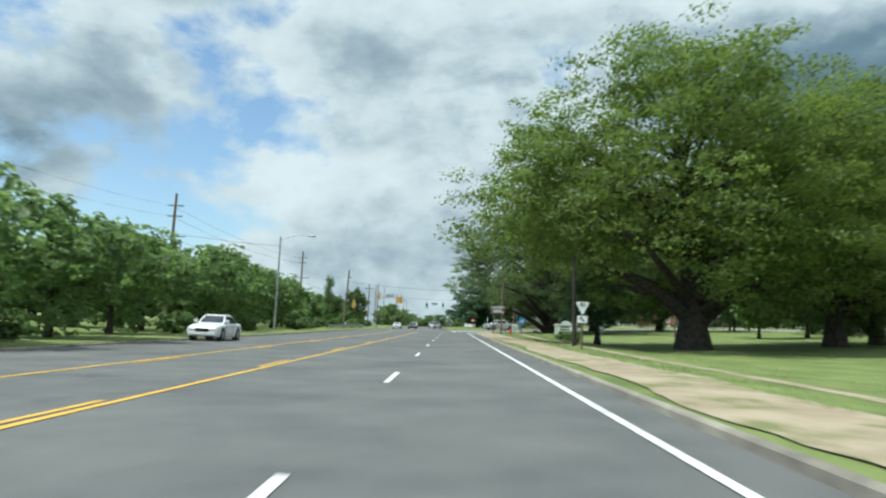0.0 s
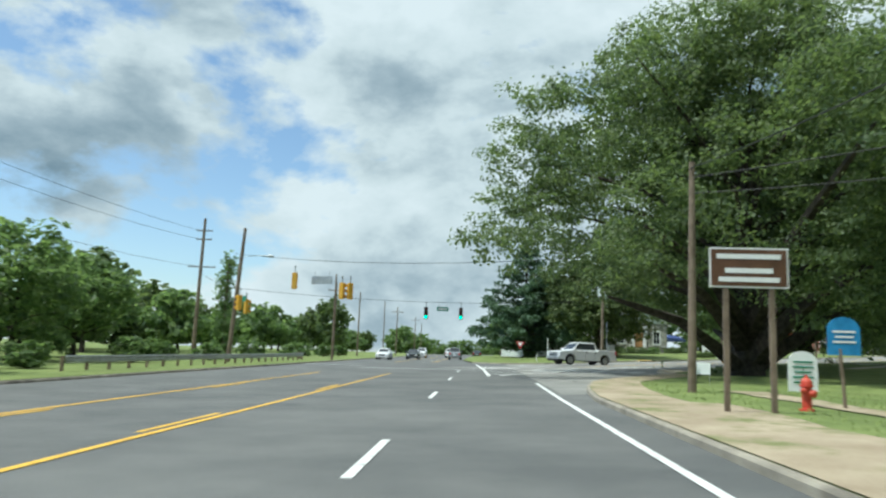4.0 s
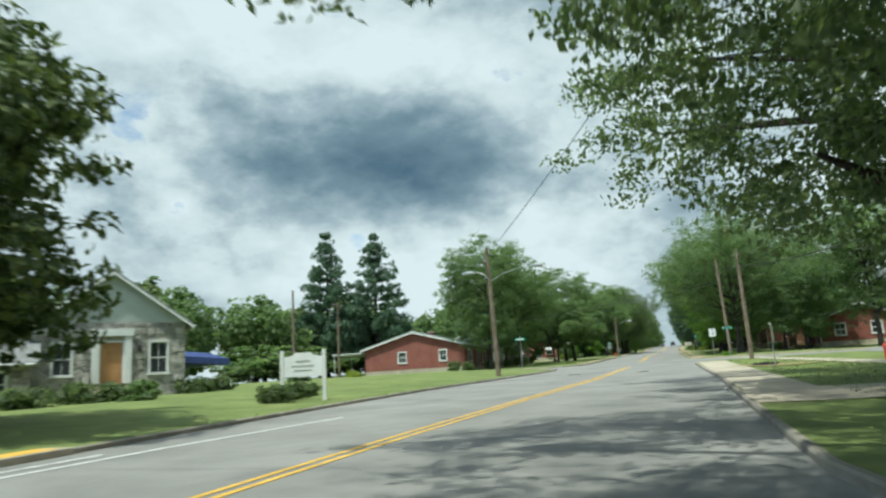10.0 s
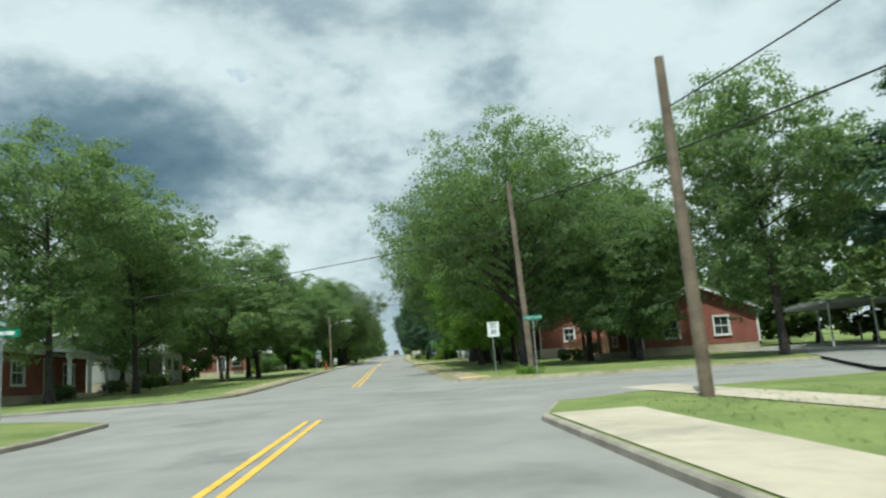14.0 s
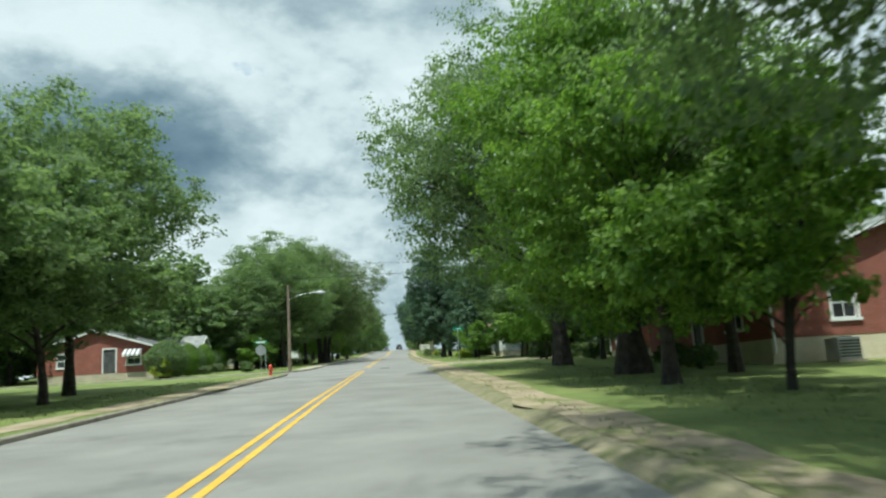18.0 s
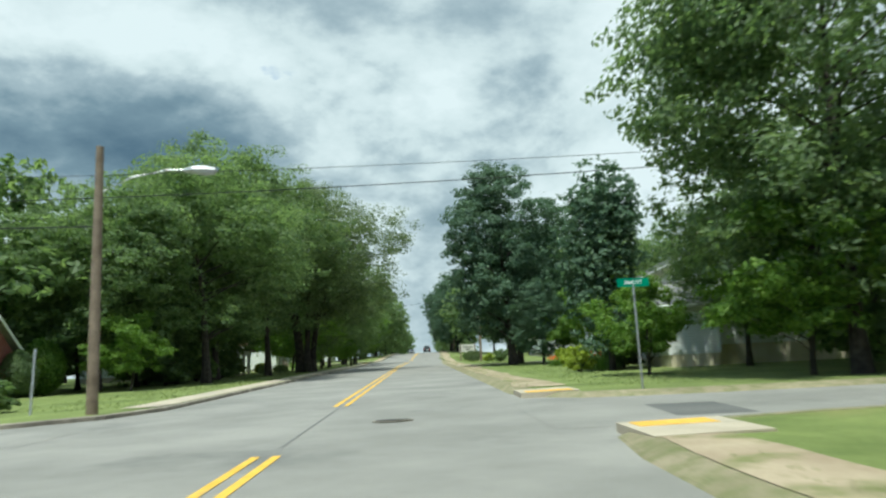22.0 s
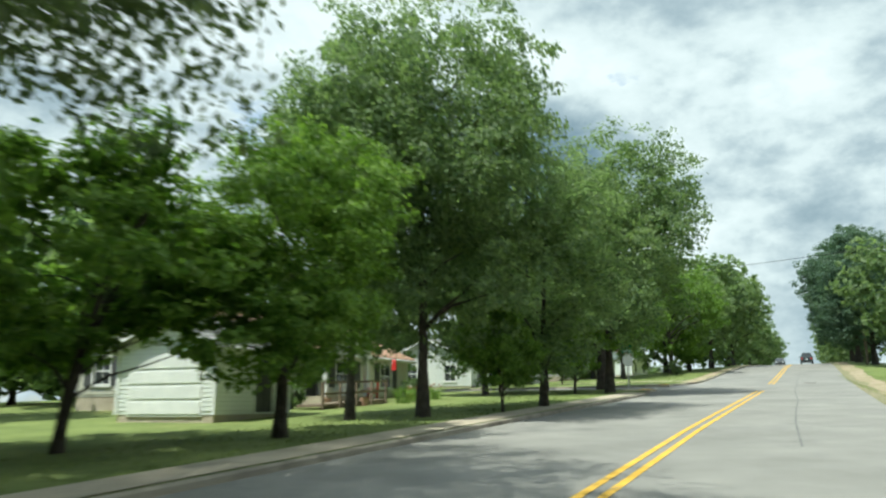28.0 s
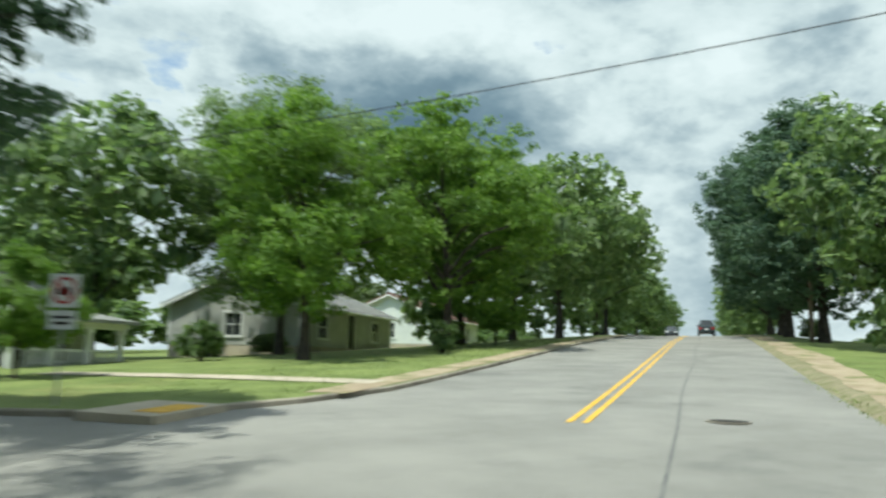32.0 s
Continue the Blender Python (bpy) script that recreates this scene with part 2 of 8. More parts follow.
# ---------------------------------------------------------------- building helpers
def link_mesh(name, verts, faces, mat, parent=None, smooth=False):
    me = bpy.data.meshes.new(name)
    me.from_pydata(verts if isinstance(verts, list) else verts.tolist(), [], faces if isinstance(faces, list) else faces.tolist())
    me.update()
    if smooth:
        me.polygons.foreach_set("use_smooth", [True] * len(me.polygons))
    me.materials.append(mat)
    ob = new(name, me)
    if parent:
        ob.parent = parent
    return ob


def part(name, bm, mat, parent, label=""):
    me = bpy.data.meshes.new(name)
    bm.normal_update()
    bm.to_mesh(me)
    bm.free()
    me.materials.append(mat)
    ob = new(name, me)
    ob.parent = parent
    return tagged(ob, label) if label else ob


def thing(name, x, y, label, category, turn=0.0, dz=0.0, group="", kind=""):
    ob = new(name)
    ob.empty_display_size = 0.2
    ob.matrix_basis = pose(x, y, gz(x, y) + dz, 0, 0, turn)
    return tagged(ob, label, category, group, kind)


def grid_sheet(name, rows, mat, up=0.0, kind="structure", label="", category=""):
    """A sheet that follows the ground through rows of (x, y, extra height)."""
    verts, faces, n = [], [], len(rows[0])
    for row in rows:
        for q in row:
            verts.append((q[0], q[1], gz(q[0], q[1]) + up + (q[2] if len(q) > 2 else 0)))
    for i in range(len(rows) - 1):
        for j in range(n - 1):
            a = i * n + j
            faces.append((a, a + 1, a + n + 1, a + n))
    me = bpy.data.meshes.new(name)
    me.from_pydata(verts, [], faces)
    me.update()
    bm = bmesh.new()
    bm.from_mesh(me)
    bmesh.ops.recalc_face_normals(bm, faces=bm.faces)
    if sum(f.normal.z for f in bm.faces) < 0:
        bmesh.ops.reverse_faces(bm, faces=bm.faces)
    bm.to_mesh(me)
    bm.free()
    me.materials.append(mat)
    return tagged(new(name, me), label, category, "", kind)


def resample(points, step):
    pts = [Vector(p[:2]) for p in points]
    out = [pts[0].copy()]
    for a, b in zip(pts, pts[1:]):
        n = max(1, int((b - a).length / step))
        out += [a.lerp(b, (k + 1) / n) for k in range(n)]
    return out


def offset_line(points, d):
    """The polyline shifted d metres to its right."""
    out = []
    for i, p in enumerate(points):
        a, b = points[max(0, i - 1)], points[min(len(points) - 1, i + 1)]
        t = (b - a).normalized()
        out.append(p + Vector((t.y, -t.x)) * d)
    return out


def band(name, points, d0, d1, mat, up, step=2.0, across=1, label="", category="", kind="structure"):
    """A flat band between two offsets of a polyline."""
    line = resample(points, step)
    edges = [offset_line(line, d0 + (d1 - d0) * k / across) for k in range(across + 1)]
    return grid_sheet(name, [[(e[i].x, e[i].y) for e in edges] for i in range(len(line))], mat, up, kind, label, category)


def kerb_run(name, points, side, step=2.0, height=0.125, width=0.12, worn=False):
    """A kerb stone along a polyline; side +1 puts it on the line's right."""
    line = resample(points, step)
    ks = [(0.0, -0.06), (0.0, height - 0.03), (0.03, height), (width, height), (width, -0.06)]
    if worn:  # buried under soil washed over from the verge
        ks = [(-0.10, -0.03), (0.0, 0.03), (0.14, 0.085), (0.26, height), (0.40, height + 0.004), (0.56, height + 0.004), (0.60, -0.06)]
    edges = [(offset_line(line, side * k), h) for k, h in ks]
    rows = [[(e[i].x, e[i].y, h) for e, h in edges] for i in range(len(line))]
    ob = grid_sheet(name, rows, KERB, 0.0, "structure", "kerb buried under washed soil" if worn else "weathered concrete kerb along the road", "kerb")
    ob.data.materials[0] = VERGE if worn else KERB
    return ob


def box(bm, x0, x1, y0, y1, z0, z1, bevel=0.0):
    vs = [bm.verts.new((x, y, z)) for z in (z0, z1) for y in (y0, y1) for x in (x0, x1)]
    fs = [bm.faces.new([vs[i] for i in q]) for q in ((0, 2, 3, 1), (4, 5, 7, 6), (0, 1, 5, 4), (2, 6, 7, 3), (0, 4, 6, 2), (1, 3, 7, 5))]
    if bevel:
        edges = list({e for f in fs for e in f.edges})
        bmesh.ops.bevel(bm, geom=edges, offset=bevel, segments=2, affect="EDGES", profile=0.6)
    return bm


def boxes(*items):
    bm = bmesh.new()
    for it in items:
        box(bm, *it)
    return bm


def tube(points, radii, sides=8, bm=None):
    """A tapered tube through points."""
    bm = bm or bmesh.new()
    rings = []
    pts = [Vector(p) for p in points]
    for i, p in enumerate(pts):
        t = (pts[min(i + 1, len(pts) - 1)] - pts[max(i - 1, 0)]).normalized()
        a = t.orthogonal().normalized()
        b = t.cross(a)
        r = radii[i] if isinstance(radii, (list, tuple)) else radii
        rings.append([bm.verts.new(p + (a * math.cos(k * math.tau / sides) + b * math.sin(k * math.tau / sides)) * r) for k in range(sides)])
    for r0, r1 in zip(rings, rings[1:]):
        # keep rings from twisting
        s = min(range(sides), key=lambda k: (r1[k].co - r0[0].co).length)
        for k in range(sides):
            bm.faces.new((r0[k], r0[(k + 1) % sides], r1[(k + 1 + s) % sides], r1[(k + s) % sides]))
    bm.faces.new(list(reversed(rings[0])))
    bm.faces.new(rings[-1])
    return bm


def prism(points, z0, z1, axis="z", bm=None):
    """A polygon pulled through a thickness along one axis."""
    bm = bm or bmesh.new()
    put = {"z": lambda a, b, c: (a, b, c), "y": lambda a, b, c: (a, c, b), "x": lambda a, b, c: (c, a, b)}[axis]
    lo = [bm.verts.new(put(a, b, z0)) for a, b in points]
    hi = [bm.verts.new(put(a, b, z1)) for a, b in points]
    bm.faces.new(lo)
    bm.faces.new(list(reversed(hi)))
    n = len(points)
    for k in range(n):
        bm.faces.new((lo[(k + 1) % n], lo[k], hi[k], hi[(k + 1) % n]))
    bmesh.ops.recalc_face_normals(bm, faces=bm.faces)
    return bm


def disc(r, n=24, cx=0.0, cy=0.0):
    return [(cx + r * math.cos(k * math.tau / n), cy + r * math.sin(k * math.tau / n)) for k in range(n)]


# ---------------------------------------------------------------- ground and roads
def s1(s, y):
    """A place along the main road: s to the right of its axis."""
    return (s + 0.014 * y, y)


def build_ground():
    xs = np.concatenate([np.linspace(-1500, -160, 12), np.arange(-150, 420, 6.0), np.linspace(430, 1900, 12)])
    ys = np.concatenate([np.linspace(-900, -90, 9), np.arange(-80, 540, 6.0), np.linspace(560, 2300, 14)])
    X, Y = np.meshgrid(xs, ys)
    Z = g(X, Y) - 0.10
    n, m = X.shape
    verts = np.stack([X.ravel(), Y.ravel(), Z.ravel()], 1)
    idx = np.arange(n * m).reshape(n, m)
    faces = np.stack([idx[:-1, :-1].ravel(), idx[:-1, 1:].ravel(), idx[1:, 1:].ravel(), idx[1:, :-1].ravel()], 1)
    return tagged(link_mesh("ground", verts, faces, GRASS, smooth=True), "grassy ground reaching to the horizon", "ground", "", "structure")


build_ground()
tagged(band("road", [s1(0, -120), s1(0, 620)], -15.4, 4.2, ASPHALT, 0.0, 4.0, 8, "grey asphalt main road with five lanes", "road"))
tagged(band("road", [uv(u, 0) for u in range(-26, 481, 11)], -11.5, 6.5, ASPHALT_OLD, 0.004, 2.0, 6, "pale worn asphalt side street", "road"))
grid_sheet("road", [[(s1(2.5, y)[0] + k * w / 6, y + k * w * 0.08) for k in range(7)] for y, w in ((98, 2), (104, 4), (112, 9), (120, 14), (128, 20), (136, 24), (144, 20), (152, 14))], ASPHALT_OLD, 0.002, "structure", "pale asphalt junction mouth", "road")

# kerb lines
RIGHT_A = [s1(3.0, -120), s1(3.0, 95), s1(3.35, 99), s1(3.7, 101.6), s1(4.4, 105.6), s1(5.8, 109.0), s1(8.0, 113.3), s1(10.7, 118.6), (15.4, 125.6), (18.9, 131.8), (22.6, 138), (25.6, 141.6)] + [uv(u, v) for u, v in ((2, 2.4), (10, 2.5), (20, 2.65), (30, 2.55), (38, 2.5), (44, 2.5))]
RIGHT_A_END = RIGHT_A + [uv(47, 3.4), uv(48.5, 6.0), uv(49, 12), uv(49.5, 34)]
LEFT_A = [s1(-2.2, 620), s1(-2.2, 175), (1.4, 158), (3.2, 152.6), (5.0, 150.4), (8.2, 149.2), (12.0, 149.6), (17.2, 151.9)] + [uv(u, v) for u, v in ((1, -10.4), (8, -10.4), (16, -10.3), (25, -10.0), (36, -8.7), (47, -7.7), (51, -7.8), (53, -9.6), (53.6, -14), (54, -40))]
LEFT_ROAD = [s1(-14.6, -120), s1(-14.6, 620)]


def right_run(a, b, off=4.95):
    return [uv(u, mid(u) + off) for u in np.arange(a, b + 0.1, 4.0)]


def left_run(a, b):
    return [uv(u, mid(u) - 5.05) for u in np.arange(a, b + 0.1, 4.0)]


RIGHT_B = [uv(61, 34), uv(61.5, 12), uv(62.5, 5.5), uv(64.6, 3.1), uv(66.4, 2.6)] + right_run(69, 121, 4.42) + [uv(124.6, 2.4), uv(126.6, 2.65), uv(127.6, 3.8), uv(128.1, 6.2), uv(128.3, 12), uv(128.5, 36)]
RIGHT_C = [uv(134.4, 36), uv(134.2, 12), uv(134.3, 6.2), uv(134.8, 3.9), uv(136.0, 2.75)] + [uv(u, mid(u) + np.interp(u, (200, 235), (4.6, 4.95))) for u in np.arange(138, 480, 4.0)]
LEFT_B = [uv(61, -40), uv(61, -14), uv(62, -9), uv(65, -7.2)] + left_run(68, 120) + [uv(124, -7.17), uv(126.8, -7.3), uv(128.8, -8.3), uv(129.8, -11), uv(130.2, -40)]
LEFT_C = [uv(133.4, -40), uv(133.4, -13), uv(134.0, -9.6), uv(135.6, -7.9), uv(138, -7.2)] + left_run(140, 220) + [uv(224, -7.2), uv(227, -8.4), uv(228.3, -12), uv(228.8, -40)]
LEFT_D = [uv(235, -40), uv(235, -12), uv(235.8, -8.6), uv(239, -7.2)] + left_run(242, 480)


def lawn(name, inner, side, far, rise=0.0, cols=7, inset=0.11):
    """Grass from a kerb outwards, lying a kerb's height above the road; far(p) gives the far end of each row."""
    line = resample(inner, 2.5)
    edge = offset_line(line, side * inset)
    rows = []
    for p in edge:
        q = Vector(far(p))
        row = []
        for k in range(cols):
            f = (k / (cols - 1)) ** 1.8
            c = p.lerp(q, f)
            row.append((c.x, c.y, (0.12 + rise * math.sin(min(1, f * 5) * math.pi / 2)) if k < cols - 1 else -0.3))
        rows.append(row)
    # the two ends turn down into the ground
    rows.insert(0, [(q[0], q[1], -0.35) for q in rows[0]])
    rows.append([(q[0], q[1], -0.35) for q in rows[-1]])
    return grid_sheet(name, rows, GRASS, 0.0, "structure", "mown lawn beside the road", "lawn")


def far_right_a(p):
    """Rows of the right-hand lawn fan out between the two roads."""
    if p.y < 92:
        return (p.x + 75, p.y * 0.85 - 12)
    if p.y < 141.6:
        k = (p.y - 92) / 49.6
        return (p.x + 75 - 10 * k, 66 + 22 * k)
    q = p + R2 * 70
    return (q.x, q.y)


lawn("lawn", RIGHT_A + [uv(47, 3.4), uv(48.5, 6.0), uv(49, 12)], 1, far_right_a)
lawn("lawn", RIGHT_B[1:-1], 1, lambda p: p + R2 * 70, inset=0.29)
lawn("lawn", RIGHT_C[1:], 1, lambda p: p + R2 * 70, inset=0.29)
lawn("lawn", LEFT_A[7:-1], -1, lambda p: p - R2 * 60 + D2 * 45 * max(0.0, 1 - (p - O2).dot(D2) / 53), 0.4)
lawn("lawn", LEFT_A[1:8], -1, lambda p: (5.5 + 0.27 * p.x, 226), 0.4)
lawn("lawn", LEFT_B[1:-1], -1, lambda p: p - R2 * 70)
lawn("lawn", LEFT_C[1:-1], -1, lambda p: p - R2 * 70)
lawn("lawn", LEFT_D[1:], -1, lambda p: p - R2 * 70)
lawn("lawn", LEFT_ROAD, -1, lambda p: (p.x - 90, p.y), -0.1)

for run, side in ((RIGHT_A_END, 1), (LEFT_A[2:], -1), (RIGHT_B, 1), (RIGHT_C, 1), (LEFT_B, -1), (LEFT_C, -1), (LEFT_D, -1)):
    kerb_run("kerb", run, side, worn=run is RIGHT_B or run is RIGHT_C)
kerb_run("kerb", LEFT_ROAD, -1, 4.0, 0.10)

# side streets that open off the kerbs
for pts, w in (([uv(55.2, 2), uv(55.2, 70)], 6.2), ([uv(131.2, 2), uv(131.2, 70)], 3.2), ([uv(57.4, -7), uv(57.4, -70)], 3.6), ([uv(131.8, -7), uv(131.8, -70)], 2.2), ([uv(231.8, -7), uv(231.8, -70)], 3.3)):
    band("side_street", pts, -w, w, ASPHALT_OLD, 0.008, 3.0, 2, "pale asphalt residential cross street", "road")

def ragged(name, points, d0, d1, mat, up, seed, label):
    """A footway whose edges wander where grass creeps in."""
    rng = np.random.default_rng(seed)
    line = resample(points, 0.8)
    n = len(line)
    soft = np.ones(3) / 3
    a = np.convolve(rng.normal(size=n + 2), soft, "valid") * 0.16 + 0.10 * np.sin(np.arange(n) * 0.21)
    c = np.convolve(rng.normal(size=n + 2), soft, "valid") * 0.20 + 0.12 * np.sin(np.arange(n) * 0.13 + 2)
    rows = []
    for i in range(n):
        t = (line[min(i + 1, n - 1)] - line[max(i - 1, 0)]).normalized()
        nr = Vector((t.y, -t.x))
        rows.append([tuple(line[i] + nr * (d0 + a[i] + (d1 + c[i] - d0 - a[i]) * k / 2)) for k in range(3)])
    return grid_sheet(name, rows, mat, up, "structure", label, "pavement")


# footways and bare verges
ragged("pavement", [s1(4.4, -60), s1(4.4, 93)], -0.95, 1.3, DIRT, 0.135, 4, "bare dusty verge beside the kerb")
band("pavement", [s1(3.0, 60), s1(3.0, 95), s1(3.35, 99), s1(3.7, 101.6), s1(4.4, 105.6), s1(5.8, 109.0), s1(8.0, 113.3), s1(10.7, 118.6)], 0.13, 1.9, DIRT, 0.139, 1.5, 2, "bare dusty verge round the corner", "pavement")
ragged("pavement", [s1(8.4, -60), s1(8.4, 60), s1(8.6, 100)], -0.6, 0.6, DIRT, 0.133, 5, "worn sandy footpath through the grass")
band("pavement", [uv(u, 2.68) for u in (6, 14, 22, 30, 38, 44)], 0.0, 1.7, CONCRETE, 0.136, 1.5, 1, "pale concrete pavement along the kerb", "pavement")
band("pavement", [uv(50, 6.5), uv(36, 8.2), uv(20, 10.0), uv(-8, 12.5)], -0.7, 0.7, CONCRETE, 0.14, 2.0, 1, "pale concrete footpath across the lawn", "footpath")
ragged("pavement", [uv(u, mid(u) + 5.35) for u in np.arange(66, 127, 4.0)], -0.5, 0.58, DIRT, 0.136, 1, "worn footway half grown over with soil")
ragged("pavement", [uv(u, mid(u) + np.interp(u, (200, 235), (5.6, 6.0))) for u in np.arange(138.6, 470, 4.0)], -0.6, 0.6, DIRT, 0.137, 2, "worn footway half grown over with soil")
ragged("pavement", [uv(u, mid(u) - 5.9) for u in np.arange(66, 124, 4.0)], -0.5, 0.55, DIRT, 0.134, 3, "worn footway by the kerb")
band("pavement", [uv(u, mid(u) - 5.75) for u in np.arange(138, 224, 4.0)], -0.6, 0.5, CONCRETE, 0.134, 2.0, 1, "narrow sandy concrete footway by the kerb", "pavement")
band("pavement", [uv(u, mid(u) - 5.75) for u in np.arange(240, 470, 4.0)], -0.5, 0.5, DIRT, 0.134, 2.0, 1, "narrow footway by the kerb", "pavement")


# ---------------------------------------------------------------- road markings
def stripe(points, width, mat, name="road_marking", step=3.0, up=0.012, label=""):
    return band(name, points, -width / 2, width / 2, mat, up, step, 1, label or "worn painted road line", "road marking")


stripe([s1(2.2, -120), s1(2.2, 96), s1(2.3, 106)], 0.13, PAINT_WHITE)
for k in range(-4, 9):
    y = 16.2 + 13.3 * k
    stripe([s1(-1.38, y), s1(-1.38, y + 3.4)], 0.13, PAINT_WHITE)
for k in range(0, 14):
    y = 160 + 13.1 * k
    stripe([s1(-6.2, y), s1(-6.2, y + 3.7)], 0.13, PAINT_WHITE)
stripe([s1(-5.05, -120), s1(-5.05, 118)], 0.14, PAINT_YELLOW, step=6)
stripe([s1(-9.0, -120), s1(-9.0, 118)], 0.14, PAINT_YELLOW, step=6)
for k in range(-2, 8):
    y = 8 + 13.1 * k
    stripe([s1(-5.3, y), s1(-5.3, y + 3.7)], 0.12, PAINT_YELLOW)
    stripe([s1(-8.75, y), s1(-8.75, y + 3.7)], 0.12, PAINT_YELLOW)
for s in (-5.2, -9.1):
    stripe([s1(s, 158), s1(s, 500)], 0.14, PAINT_YELLOW, step=8)


def double_yellow(a, b):
    us = np.arange(a, b + 0.01, 3.0)
    for d in (-0.14, 0.14):
        stripe([uv(u, mid(u) + d) for u in us], 0.12, PAINT_YELLOW)


for a, b in ((-18, 48), (66.5, 127.5), (136, 227), (238, 460)):
    double_yellow(a, b)


# ---------------------------------------------------------------- trees
def leaf_cards(rng, centres, radii, count, size, droop=0.25, flat=0.85, long=1.7, twigs=20, spread=0.27):
    """Small folded leaf sprays that sit in tufts on the shells of many clumps. Returns vertices and faces."""
    n = len(centres)
    td = rng.normal(size=(n, twigs, 3))
    td /= np.linalg.norm(td, axis=2)[:, :, None]
    tr = radii[:, None] * (0.55 + 0.65 * rng.random((n, twigs)))
    tufts = centres[:, None, :] + td * tr[:, :, None] * np.array([1, 1, flat])
    w = radii ** 2
    which = rng.choice(n, count, p=w / w.sum())
    tuft = rng.integers(0, twigs, count)
    d = rng.normal(size=(count, 3))
    d /= np.linalg.norm(d, axis=1)[:, None]
    off = d * (radii[which] * spread * rng.random(count) ** 0.5)[:, None] * np.array([1.3, 1.3, 0.68])
    pos = tufts[which, tuft] + off
    loose = rng.random(count) < 0.06
    pos[loose] = (centres[which] + d * (radii[which] * (0.3 + 0.7 * rng.random(count)))[:, None])[loose]
    d = d * 0.5 + td[which, tuft] * 0.8
    nrm = d * 0.8 + rng.normal(size=(count, 3)) * 0.5 + np.array([0, 0, 0.6])
    nrm /= np.linalg.norm(nrm, axis=1)[:, None]
    along = np.cross(nrm, rng.normal(size=(count, 3))) + d * 0.4 - np.array([0, 0, droop])
    along -= nrm * (along * nrm).sum(1)[:, None]
    along /= np.linalg.norm(along, axis=1)[:, None]
    side = np.cross(nrm, along)
    s = size * (0.6 + 0.8 * rng.random(count))[:, None]
    verts = np.empty((count, 4, 3))
    verts[:, 0] = pos - along * s * long * 0.5
    verts[:, 1] = pos + side * s * 0.5 + nrm * s * 0.16
    verts[:, 2] = pos + along * s * long * 0.5 - nrm * s * 0.10
    verts[:, 3] = pos - side * s * 0.5 + nrm * s * 0.16
    faces = np.arange(count * 4).reshape(count, 4)
    return verts.reshape(-1, 3), faces


def crown_clumps(rng, n, height, radius, base, shape):
    """Centres and sizes of the leaf clumps of a crown."""
    c, r = [], []
    mid_z, half = (height + base) / 2, (height - base) / 2
    while len(c) < n:
        d = rng.normal(size=3)
        d /= np.linalg.norm(d)
        k = 0.25 + 0.6 * rng.random() ** 0.45
        if shape == "round":
            wide = 1.0
        elif shape == "cone":
            wide = 1.12 - 0.85 * (d[2] * k + 1) / 2
        elif shape == "vase":
            wide = 0.75 + 0.35 * (d[2] * k + 1) / 2
        elif shape == "hanging":
            wide = 1.03 - 0.62 * max(0.0, d[2] * k) + 0.62 * max(0.0, -d[2] * k)
        elif shape == "skirt":
            wide = 1.05 - 0.62 * max(0.0, d[2] * k) - 0.15 * max(0.0, -d[2] * k)
        else:  # dome: broadest low down
            wide = 1.0 - 0.28 * max(0.0, d[2] * k)
        p = np.array([d[0] * k * radius * wide, d[1] * k * radius * wide, mid_z + d[2] * k * half])
        size = radius * (0.13 + 0.20 * rng.random())
        if shape == "cone":
            size *= 0.8
        c.append(p)
        r.append(size)
    return np.array(c), np.array(r)


def limbs(rng, height, base, trunk_r, centres, count, stems=1, lean=0.0):
    bm = bmesh.new()
    top_pts = []
    for s in range(stems):
        a = rng.random() * math.tau
        off = 0.0 if stems == 1 else trunk_r * 1.3
        bend = (0.10 if stems == 1 else 0.42) * height
        pts, rad = [], []
        for k in range(7):
            f = k / 6
            zz = f * height * 0.72
            pts.append((math.cos(a) * (off + bend * f ** 2 * 0.5) + lean * zz + rng.normal() * 0.04 * trunk_r * 4 * f, math.sin(a) * (off + bend * f ** 2 * 0.5) + rng.normal() * 0.04 * trunk_r * 4 * f, zz - 0.25))
            flare = 1.0 + 0.5 * max(0, 1 - zz / (trunk_r * 3.0)) ** 2
            rad.append(max(0.03, trunk_r / (1 if stems == 1 else 1.5) * (1 - 0.8 * f) * flare))
        tube(pts, rad, 9, bm)
        top_pts.append((pts, rad))
    order = rng.permutation(len(centres))[:count]
    for i in order:
        target = Vector(centres[i])
        pts, rad = top_pts[rng.integers(len(top_pts))]
        z0 = max(base * 0.8, min(height * 0.62, target.z - (0.25 + 0.35 * rng.random()) * Vector(target[:2]).length))
        k = min(5.9, z0 / (height * 0.72) * 6)
        a, b = pts[int(k)], pts[int(k) + 1]
        start = Vector(a).lerp(Vector(b), k - int(k))
        r0 = max(0.025, rad[int(k)] * 0.45)
        mid_p = start.lerp(target, 0.5) + Vector((rng.normal() * 0.25, rng.normal() * 0.25, 0.08 * (target - start).length))
        tube([start, start.lerp(mid_p, 0.5) + Vector((0, 0, 0.1)), mid_p, mid_p.lerp(target, 0.6), target], [r0, r0 * 0.8, r0 * 0.6, r0 * 0.4, r0 * 0.15], 5, bm)
    return bm


